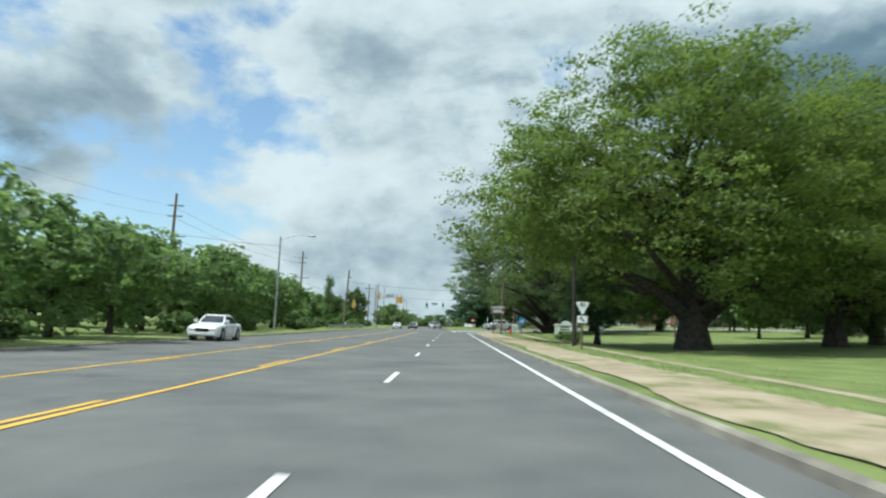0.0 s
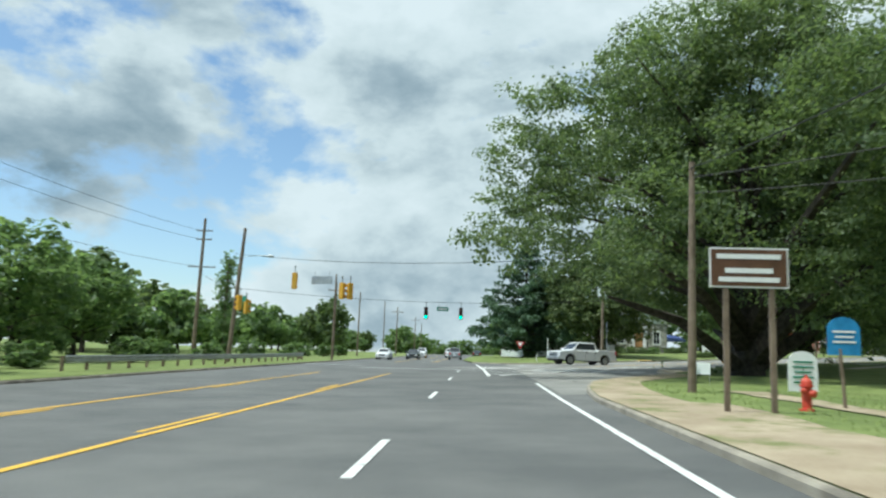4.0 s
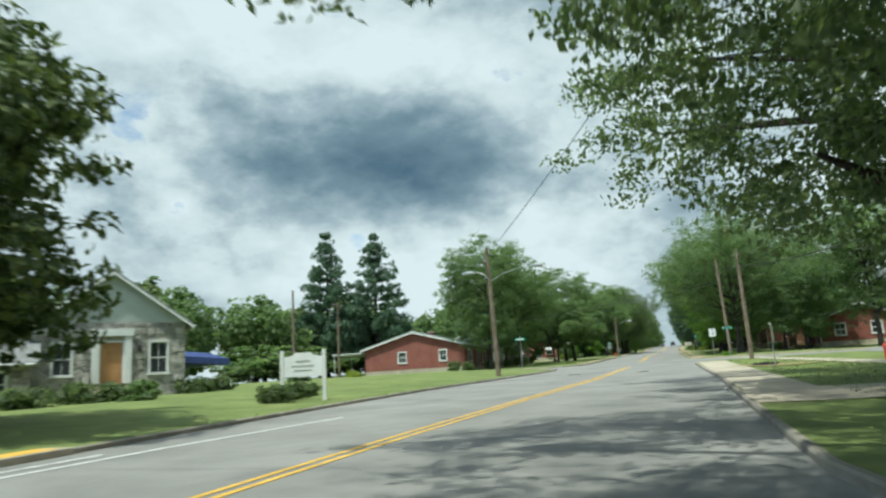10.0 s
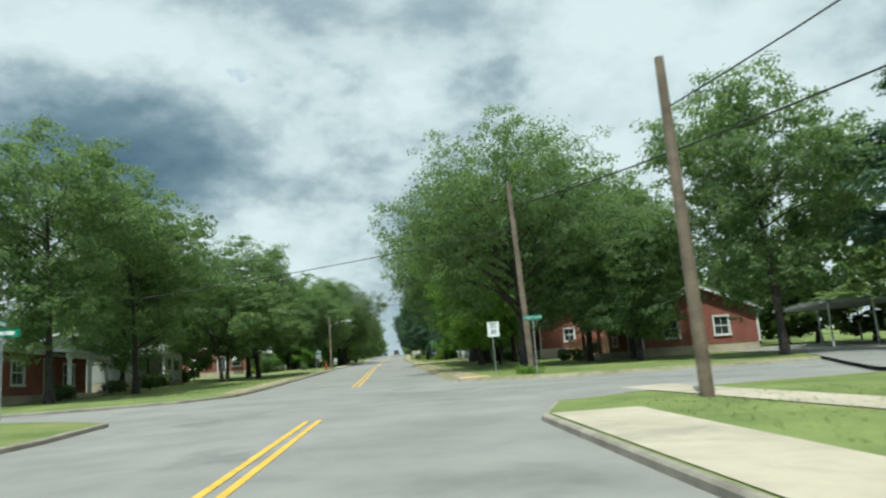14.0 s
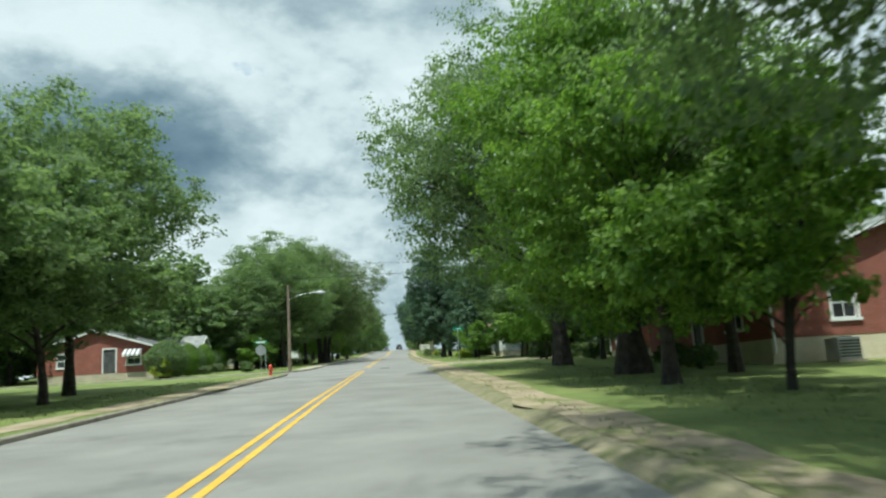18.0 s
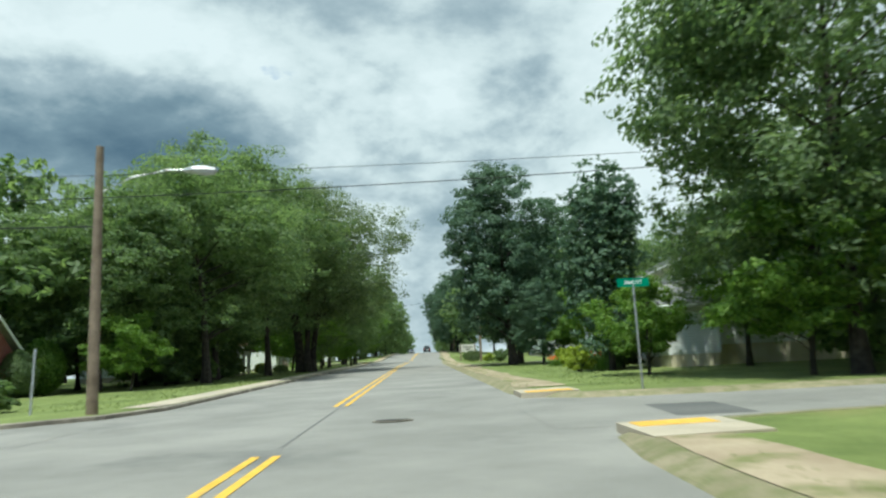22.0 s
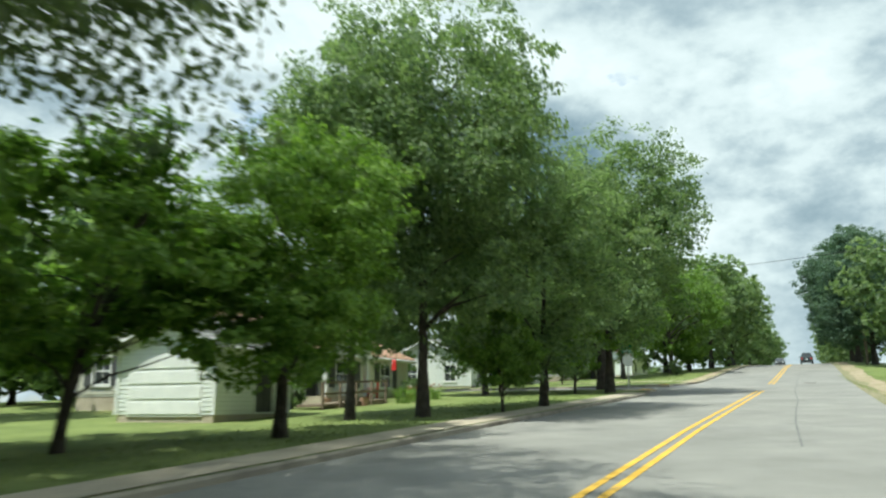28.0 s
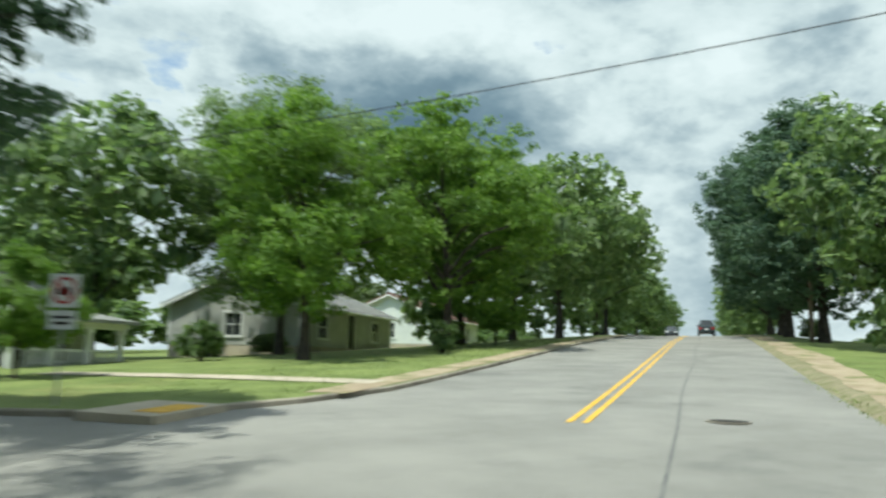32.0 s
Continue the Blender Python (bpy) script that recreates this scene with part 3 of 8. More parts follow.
def make_tree(name, seed, height, radius, base, leaves, size, mat, shape="round", clumps=60, trunk=0.28, limb_count=18, stems=1, label="", category="tree", droop=0.25, flat=0.85, long=1.7, lean=0.0, clump_scale=1.0, pruned=0.0, twigs=20, spread=0.27):
    rng = np.random.default_rng(seed)
    ob = new(name)
    ob.empty_display_size = 0.3
    tagged(ob, label, category)
    c, r = crown_clumps(rng, clumps, height, radius, base, shape)
    r = r * clump_scale
    part("trunk", limbs(rng, height, base, trunk, c, limb_count, stems, lean), BARK, ob)
    v, f = leaf_cards(rng, c, r, leaves, size, droop, flat, long, twigs, spread)
    v[:, 2] = np.maximum(v[:, 2], 0.15)
    if pruned:  # limbs cut back over the road, on the tree's own -x side
        q = v.reshape(-1, 4, 3)
        past = q[:, :, 0].min(1) < -7.0
        if shape == "hanging":  # it stands in the corner of two roads
            past = (q[:, :, 0].min(1) < -4.0) | (q[:, :, 1].max(1) > 2.5)
        keep = ~((q[:, :, 2].min(1) < pruned) & past)
        v = q[keep].reshape(-1, 3)
        f = np.arange(len(v)).reshape(-1, 4)
    link_mesh("crown", v, f, mat, ob)
    return ob


def make_pine(name, seed, height, radius, base, leaves, mat, label):
    """A pine: whorls of limbs that carry flat plumes of needles."""
    rng = np.random.default_rng(seed)
    ob = new(name)
    ob.empty_display_size = 0.3
    tagged(ob, label, "pine tree")
    bm = tube([(0, 0, -0.3), (0.05, 0, height * 0.3), (-0.05, 0.06, height * 0.65), (0, 0, height * 0.97)], [0.32, 0.24, 0.14, 0.03], 8)
    c, r = [], []
    z = base
    while z < height:
        f = (z - base) / (height - base)
        reach = radius * (0.35 + 0.75 * math.sin(min(1.0, 0.25 + (1 - f) * 0.95) * math.pi / 2)) * (1 - f) ** 0.55
        n = rng.integers(4, 7)
        a0 = rng.random() * math.tau
        for k in range(n):
            a = a0 + k * math.tau / n + rng.normal() * 0.2
            ln = reach * (0.7 + 0.45 * rng.random())
            tip = (math.cos(a) * ln, math.sin(a) * ln, z + ln * 0.12 + rng.normal() * 0.2)
            if ln > 0.8:
                tube([(0, 0, z), (tip[0] * 0.5, tip[1] * 0.5, z - 0.05), tip], [0.07 * (1 - f) + 0.025, 0.04, 0.012], 5, bm)
            for q in np.linspace(0.35, 1.0, max(2, int(ln / 0.8))):
                c.append((tip[0] * q, tip[1] * q, z + (tip[2] - z) * q + 0.12))
                r.append(0.34 + 0.30 * (1 - f) * rng.random() + 0.10 * ln / radius)
        z += 0.55 + 0.5 * rng.random()
    part("trunk", bm, BARK, ob)
    v, f_ = leaf_cards(rng, np.array(c), np.array(r) * 1.35, leaves, 0.17, 0.05, 0.5, 3.4)
    link_mesh("crown", v, f_, mat, ob)
    return ob


MODELS = {}
PLANTED = set()


def model(key, ob):
    MODELS[key] = ob
    return ob


def plant(key, x, y, height=1.0, wide=None, turn=None, dz=0.0, label="", group=""):
    """Set a tree of one model at a place, scaled in height and width."""
    base = MODELS[key]
    wide = height if wide is None else wide
    turn = (x * 37.0 + y * 91.0) % 360 if turn is None else turn
    m = pose(x, y, gz(x, y) + dz, 0, 0, turn) @ Matrix.Diagonal((wide, wide, height, 1))
    if key not in PLANTED:
        PLANTED.add(key)
        base.matrix_basis = m
        ob = base
    else:
        ob = base.copy()
        scene.collection.objects.link(ob)
        for ch in base.children:
            k = ch.copy()
            scene.collection.objects.link(k)
            k.parent = ob
        ob.matrix_basis = m
    return tagged(ob, label, "", group)


model("elm", make_tree("elm_tree", 11, 24.5, 14.8, 1.6, 130000, 0.156, LEAF_ELM, "dome", 130, 0.85, 60, label="huge old shade tree with sunlit yellow-green leaves", droop=0.5, clump_scale=0.86, pruned=5.0))
model("oak", make_tree("oak_tree", 12, 21.5, 13.5, 0.6, 180000, 0.122, LEAF_OAK, "skirt", 120, 0.62, 50, label="large dark oak with drooping outer branches", droop=0.7, clump_scale=0.86, pruned=3.0, twigs=26, spread=0.22))
model("corner_oak", make_tree("oak_tree", 35, 21.5, 13.5, 0.6, 215000, 0.125, LEAF_OAK, "hanging", 116, 0.62, 56, label="large dark oak with boughs hanging over the corner", droop=0.7, clump_scale=0.86, pruned=3.6, twigs=26, spread=0.23))
model("maple", make_tree("maple_tree", 13, 14.0, 6.2, 1.3, 34000, 0.132, LEAF_MID, "round", 66, 0.21, 22, label="mature maple with a full green crown"))
model("hackberry", make_tree("hackberry_tree", 14, 16.5, 7.2, 1.7, 52000, 0.128, LEAF_MID, "vase", 74, 0.25, 28, label="tall street tree with a spreading green crown", droop=0.4))
model("gum", make_tree("sweetgum_tree", 15, 15.0, 5.4, 0.7, 52000, 0.124, LEAF_PINE, "dome", 54, 0.28, 20, clump_scale=1.15, label="dense dark blue-green tree with a tall crown"))
model("fresh", make_tree("dogwood_tree", 16, 6.4, 3.7, 0.8, 16000, 0.115, LEAF_BRIGHT, "dome", 34, 0.12, 18, 3, label="small bright green tree with several slim stems", flat=0.45))
model("ash", make_tree("ash_tree", 17, 10.5, 5.6, 1.8, 38000, 0.118, LEAF_MID, "dome", 44, 0.26, 22, 2, label="broad low street tree with a forked trunk"))
model("bright", make_tree("young_maple_tree", 18, 9.5, 5.2, 1.0, 38000, 0.11, LEAF_BRIGHT, "round", 44, 0.24, 20, label="young maple with fresh bright green leaves"))
model("magnolia", make_tree("magnolia_tree", 19, 13.4, 6.5, 0.6, 34000, 0.19, LEAF_MAGNOLIA, "dome", 70, 0.3, 16, label="dense evergreen magnolia with glossy leaves"))
model("shade", make_tree("shade_tree", 31, 13.5, 6.2, 1.5, 44000, 0.115, LEAF_BRIGHT, "round", 56, 0.5, 30, label="spreading bright green tree with a thick dark trunk", droop=0.4))
model("gnarled", make_tree("old_shade_tree", 32, 19.5, 12.2, 2.9, 84000, 0.122, LEAF_MID, "vase", 96, 0.46, 60, label="old spreading tree with a thick flared trunk", droop=0.45, clump_scale=0.8, twigs=24, spread=0.25))
model("slim", make_tree("hornbeam_tree", 20, 10.8, 2.3, 0.3, 15000, 0.16, LEAF_PINE, "round", 70, 0.16, 10, label="tall slim columnar tree with dense leaves", clump_scale=1.7))
model("many", make_tree("hackberry_tree", 27, 18.0, 11.0, 3.0, 92000, 0.112, LEAF_OAK, "vase", 74, 0.46, 44, 5, label="old spreading tree with several thick stems", droop=0.4, clump_scale=0.9, twigs=24, spread=0.26))
model("cedar", make_tree("cedar_tree", 28, 15.5, 5.2, 1.9, 38000, 0.124, LEAF_PINE, "cone", 70, 0.34, 26, label="dark ragged evergreen cedar", droop=0.3, flat=0.6))
model("back", make_tree("maple_tree", 29, 14.0, 6.2, 0.4, 4800, 0.36, LEAF_MID, "round", 46, 0.27, 14, label="mature tree with a full green crown"))
model("far", make_tree("woodland_tree", 21, 11.0, 5.4, 0.5, 1600, 0.66, LEAF_MID, "dome", 34, 0.25, 8, label="tree of a green roadside wood"))
model("far2", make_tree("woodland_tree", 22, 12.5, 4.9, 0.8, 1600, 0.64, LEAF_OAK, "round", 34, 0.25, 8, label="dark tree of a roadside wood"))
model("pine", make_pine("pine_tree", 23, 14.0, 5.6, 1.4, 17000, LEAF_PINE, "tall blue-green pine with plumed branches"))
model("shrub", make_tree("shrub", 24, 1.5, 1.1, 0.05, 1300, 0.15, LEAF_MID, "dome", 22, 0.04, 8, 3, label="rounded green garden shrub", category="shrub"))
model("yellow_shrub", make_tree("shrub", 25, 1.2, 1.0, 0.03, 1800, 0.11, LEAF_GOLD, "dome", 20, 0.04, 6, 3, label="golden-green rounded garden shrub", category="shrub"))
def make_clipped(name, seed, height, radius, leaves, size, mat, label):
    """A bush sheared to an egg: a close skin of leaves over stems, with a few shoots that stand proud."""
    rng = np.random.default_rng(seed)
    ob = new(name)
    ob.empty_display_size = 0.3
    tagged(ob, label, "bush")
    d = rng.normal(size=(leaves, 3))
    d /= np.linalg.norm(d, axis=1)[:, None]
    lump = 1.0 + 0.04 * np.sin(5 * d[:, 0] + seed) * np.cos(4 * d[:, 1]) + 0.03 * np.sin(9 * d[:, 2])
    r = lump * (0.86 + 0.16 * rng.random(leaves) ** 0.6)
    taper = np.where(d[:, 2] > 0, 1.0 - 0.12 * d[:, 2], 1.0 + 0.10 * d[:, 2])
    pos = np.stack([d[:, 0] * r * radius * taper, d[:, 1] * r * radius * taper, height * (0.5 + 0.5 * d[:, 2] * r)], 1)
    nrm = d + rng.normal(size=(leaves, 3)) * 0.55
    nrm /= np.linalg.norm(nrm, axis=1)[:, None]
    along = np.cross(nrm, rng.normal(size=(leaves, 3)))
    along /= np.linalg.norm(along, axis=1)[:, None]
    side = np.cross(nrm, along)
    s = size * (0.6 + 0.8 * rng.random(leaves))[:, None]
    v = np.stack([pos - along * s, pos + side * s * 0.5, pos + along * s, pos - side * s * 0.5], 1)
    v[:, :, 2] = np.maximum(v[:, :, 2], 0.05)
    bm = bmesh.new()
    for k in range(5):
        a = k * math.tau / 5
        tube([(0.06 * math.cos(a), 0.06 * math.sin(a), -0.2), (0.3 * radius * math.cos(a), 0.3 * radius * math.sin(a), height * 0.4), (0.5 * radius * math.cos(a), 0.5 * radius * math.sin(a), height * 0.75)], [0.05, 0.035, 0.015], 6, bm)
    part("trunk", bm, BARK, ob)
    link_mesh("crown", v.reshape(-1, 3), np.arange(leaves * 4).reshape(-1, 4), mat, ob)
    return ob


model("clipped", make_clipped("clipped_bush", 33, 2.5, 1.2, 11000, 0.06, LEAF_MID, "dark green bush clipped to an egg"))
model("clipped_bright", make_clipped("clipped_bush", 34, 2.5, 1.2, 11000, 0.06, LEAF_BRIGHT, "yellow-green bush clipped to an egg"))
model("hedge", make_tree("hedge", 26, 1.2, 1.4, 0.0, 1800, 0.125, LEAF_OAK, "round", 30, 0.04, 6, 3, label="dark clipped evergreen hedge", category="hedge"))

# main road, right-hand side
plant("elm", 18.5, 56.0, 0.97, 1.22, 0)
plant("elm", 33.0, 64.0, 0.98, 0.9)
plant("oak", 40.0, 70.0, 1.0, 1.0)
plant("corner_oak", 16.4, 117.8, 1.08, 1.18, 0)
plant("oak", 26.8, 134.6, 1.0, 1.0, -42)
plant("oak", *uv(10.5, 11.6), 1.0, 1.02, -50)
plant("maple", *uv(30, 15.5), 0.8, 0.85)
plant("maple", *uv(25, 19.0), 0.9, 0.95)
plant("cedar", 14.0, 68.5, 0.5, 0.85)
for x, y, k in ((58, 92, 1.0), (70, 100, 1.1), (52, 84, 0.9), (64, 76, 1.2), (76, 60, 1.0), (82, 84, 1.1), (70, 40, 1.1), (84, 20, 1.2), (60, 112, 1.0), (94, 108, 1.2), (48, 100, 1.1), (40, 96, 0.9), (54, 70, 1.0), (88, 44, 1.1), (66, 124, 1.1)):
    plant("far2" if k > 1.05 else "far", x, y, k)
# main road, left-hand side
for x, y, h, w in ((-18.5, 36, 0.56, 0.74), (-20, 46, 0.54, 0.74), (-22, 56, 0.56, 0.78), (-21, 67, 0.60, 0.8), (-23, 78, 0.68, 0.85), (-24, 90, 0.68, 0.85), (-22.5, 101, 0.62, 0.8), (-27, 110, 0.70, 0.85), (-30, 62, 0.68, 0.9), (-33, 84, 0.74, 0.9), (-19.5, 26, 0.56, 0.8), (-32, 40, 0.66, 0.9), (-26, 119, 0.66, 0.8), (-28, 130, 0.62, 0.8)):
    plant("back", x, y, h, w)
for k in range(34):
    y = 122 + k * 9.0
    plant("far" if k % 3 else "far2", -33 - (k * 7 % 5) * 3.2 - (k * 0.3), y, 0.66 + 0.09 * (k * 5 % 4), 0.95)
for k in range(12):
    plant("far", -56 - (k * 5 % 4) * 6, 30 + k * 16, 0.8, 1.2)
plant("far2", -24, 214, 0.95, 0.72)
# main road beyond the junction, right-hand side
for x, y, h in ((8.5, 190, 0.75), (8.5, 202, 0.8), (9, 216, 0.85), (9.5, 232, 0.85), (10, 250, 0.9), (10.5, 272, 0.95), (11, 298, 1.0), (12, 330, 1.0), (16, 194, 0.95), (19, 210, 1.0), (20, 232, 1.0), (22, 256, 1.1), (24, 290, 1.1)):
    plant("far", x, y, h, h)
for k in range(9):
    plant("far", -24 - (k % 3) * 4, 380 + k * 22, 1.1, 1.3)
    plant("far2", 18 + (k % 3) * 4, 350 + k * 22, 1.1, 1.3)
    plant("far", -44 + k * 11, 600 + (k % 2) * 18, 1.3, 1.7)
# the corner
plant("pine", 7.9, 168.0, 1.04, 1.08)
plant("magnolia", 15.4, 160.2, 1.05, 1.0)
plant("far2", 11.5, 171.0, 1.0, 0.9)

# side street, left-hand side
for u, v, key, h, w in (
    (86, -44, "pine", 1.42, 1.0), (86.5, -37, "pine", 1.36, 1.0), (70, -46, "maple", 0.85, 0.9), (60, -50, "maple", 0.9, 0.9), (50, -56, "maple", 0.9, 0.9), (96, -44, "maple", 1.0, 1.0),
    (70, -17.5, "hackberry", 0.88, 0.82), (78, -15.8, "hackberry", 0.86, 0.80), (85, -19, "maple", 0.9, 0.9), (94.6, -13.9, "ash", 0.9, 1.0), (100.4, -12.0, "ash", 0.86, 0.95), (108, -14.5, "hackberry", 0.86, 0.95), (104, -21, "maple", 1.05, 1.0),
    (112, -26, "maple", 0.85, 1.0), (118, -32, "maple", 0.85, 1.0), (126, -38, "hackberry", 0.85, 1.0), (141, -33, "maple", 0.78, 1.0), (152, -38, "maple", 0.85, 1.1),
    (154.0, -14.2, "fresh", 0.66, 0.62), (158, -30, "back", 1.0, 1.1), (145, -37, "back", 1.1, 1.2), (134.5, -38, "back", 0.95, 1.1), (153, -22, "maple", 0.72, 1.0), (147, -30, "maple", 0.75, 1.1), (161, -12.4, "hackberry", 0.82, 1.05), (169, -14, "hackberry", 1.02, 1.1), (174, -11.4, "hackberry", 0.98, 1.0), (160, -25, "maple", 1.1, 1.0), (157, -17, "hackberry", 0.68, 0.9), (165.5, -17.5, "maple", 0.5, 0.7), (170.5, -19, "maple", 0.48, 0.72), (160.5, -19.5, "maple", 0.5, 0.7), (160.5, -16.2, "back", 0.5, 0.55), (165.4, -15.8, "back", 0.46, 0.55), (170.6, -15.8, "back", 0.46, 0.55), (175.4, -15.2, "back", 0.36, 0.45),
    (181.6, -9.7, "many", 0.97, 0.96), (172, -27, "maple", 1.0, 1.0), (186, -32, "maple", 0.9, 1.0), (196, -30, "maple", 1.0, 1.1),
    (191.2, -12.6, "fresh", 1.1, 1.25), (194.9, -10.1, "bright", 0.78, 0.66), (201.9, -10.1, "hackberry", 0.86, 0.72), (200.7, -11.9, "hackberry", 0.74, 0.55), (204.2, -8.4, "fresh", 0.62, 0.4), (207.9, -8.2, "maple", 0.68, 0.72),
    (222.0, -8.9, "hackberry", 0.88, 0.9), (220.9, -10.6, "fresh", 0.9, 0.7), (219.5, -15.0, "maple", 0.75, 0.75), (227, -26, "maple", 0.95, 1.0), (210, -33, "maple", 1.0, 1.1), (232, -40, "maple", 1.0, 1.0), (224.4, -15.9, "fresh", 0.9, 0.7), (226.6, -13.8, "maple", 0.7, 0.62),
    (231.3, -11.4, "cedar", 1.05, 1.0), (241, -17, "fresh", 0.62, 0.5), (252, -14.5, "bright", 1.2, 0.95), (261, -11.6, "bright", 1.42, 1.15), (266.5, -10.6, "fresh", 0.62, 0.6), (254, -27, "maple", 1.05, 1.0), (257, -18.6, "hackberry", 0.8, 0.85), (233, -19, "fresh", 1.0, 0.9), (269, -13.5, "hackberry", 0.9, 0.9), (276, -12, "maple", 0.95, 0.9),
    (285, -10.5, "hackberry", 1.0, 0.95), (299.5, -9.6, "maple", 1.22, 0.95), (310, -10, "hackberry", 0.95, 0.9), (322, -12, "maple", 0.9, 0.9), (340, -12, "hackberry", 0.9, 0.9), (360, -11, "maple", 0.95, 1.0), (372, -12, "maple", 0.95, 1.0), (385, -11, "maple", 0.95, 1.0), (398, -12, "maple", 0.95, 1.0), (425, -12, "maple", 1.0, 1.1), (445, -12, "maple", 1.0, 1.1), (410, -11, "maple", 1.0, 1.1)):
    if key in ("maple", "hackberry") and (abs(v) > 20 or u > 265):
        k = 1.0 if key == "maple" else 1.17
        key, h, w = "back", h * k, w * k
    plant(key, *uv(u, v), h, w)
for k in range(26):
    x, y = uv(64 + k * 14, -56 - (k * 7 % 5) * 4)
    plant("far" if k % 2 else "far2", x, y, 1.15, 1.3)
    x, y = uv(74 + k * 14, -47 - (k * 5 % 4) * 3)
    plant("far2" if k % 2 else "far", x, y, 0.9, 1.1)
# side street, right-hand side
for u, v, key, h, w in (
    (77.0, 8.2, "gnarled", 0.82, 0.78), (80, 13, "maple", 1.05, 0.9), (134, 17, "back", 0.72, 0.9), (139.5, 16, "back", 0.7, 0.9), (146, 18.5, "back", 0.85, 0.9), (124.5, 10.5, "fresh", 1.0, 0.8), (117, 12.5, "maple", 0.7, 0.7), (66, 19, "hackberry", 0.9, 0.85), (73, 14.0, "maple", 0.72, 0.72), (77, 15, "maple", 0.85, 0.8), (137.5, 11.0, "fresh", 0.9, 0.8), (60, 25, "cedar", 0.92, 1.35), (54, 31, "maple", 0.85, 0.95), (46, 34, "maple", 0.9, 1.0), (36, 36, "maple", 0.95, 1.1), (26, 38, "maple", 1.0, 1.1), (14, 38, "maple", 1.0, 1.1), (70, 30, "maple", 1.0, 1.1),
    (87.0, 7.8, "fresh", 1.15, 0.9), (91.0, 7.0, "bright", 0.95, 0.9), (94.6, 10.3, "hackberry", 0.7, 0.76), (97.4, 8.1, "shade", 1.0, 1.0), (103, 10, "maple", 0.85, 0.85), (110.0, 8.5, "gnarled", 0.98, 0.86), (124, 19, "hackberry", 0.8, 0.8), (131, 24, "maple", 1.15, 1.1), (119, 25, "maple", 1.1, 1.0),
    (137.0, 12.2, "hackberry", 1.0, 0.95), (143, 8.0, "fresh", 0.6, 0.55), (149.5, 8.4, "slim", 0.94, 0.82), (151.0, 8.9, "fresh", 0.8, 0.6), (146.5, 13.2, "hackberry", 0.5, 0.5), (166.6, 8.2, "gum", 0.42, 0.42),
    (170.5, 6.6, "gum", 1.06, 0.98), (174, 7.6, "gum", 0.8, 0.85), (166, 10.5, "fresh", 0.9, 0.7), (182, 19, "maple", 0.9, 0.9), (193, 20, "maple", 0.95, 0.9), (206, 18, "hackberry", 0.9, 0.85), (219, 19, "maple", 0.95, 0.9), (234, 17, "hackberry", 0.9, 0.85), (248, 15, "maple", 0.95, 0.85),
    (258, 13.5, "hackberry", 0.8, 0.8), (268, 9.6, "maple", 1.05, 0.95), (277, 7.4, "gum", 1.1, 1.1), (287, 6.3, "gum", 1.2, 1.15), (297, 6.8, "gum", 1.22, 1.1), (309, 6.6, "gum", 1.15, 1.1), (328, 9, "hackberry", 1.0, 0.95), (345, 9, "maple", 1.0, 1.0), (365, 8, "hackberry", 1.0, 1.0), (378, 9, "maple", 1.0, 1.0), (390, 8, "maple", 1.0, 1.0), (402, 9, "maple", 1.0, 1.0), (425, 9, "maple", 1.0, 1.1), (445, 9, "maple", 1.0, 1.1), (412, 8, "maple", 1.0, 1.0)):
    if key in ("maple", "hackberry") and (abs(v) > 20 or u > 265):
        k = 1.0 if key == "maple" else 1.17
        key, h, w = "back", h * k, w * k
    plant(key, *uv(u, v), h, w)
for k in range(24):
    x, y = uv(80 + k * 14, 42 + (k * 7 % 5) * 5)
    plant("far" if k % 2 else "far2", x, y, 1.15, 1.3)
    x, y = uv(87 + k * 14, 33 + (k * 5 % 4) * 2)
    plant("far2" if k % 2 else "far", x, y, 0.9, 1.0)

# undergrowth that closes the view under the woods
for k in range(36):
    plant("far", *uv(62 + k * 10, -41 - (k * 3 % 4)), 0.42, 0.95)
    if k > 1:
        plant("far2", *uv(60 + k * 10, 31 + (k * 3 % 4)), 0.40, 0.95)
for k in range(16):
    plant("far", 96 - (k * 5 % 4) * 4, 14 + k * 7.5, 0.5, 1.1)
    plant("far2", -44 - (k * 3 % 4) * 2, 24 + k * 11, 0.45, 1.2)

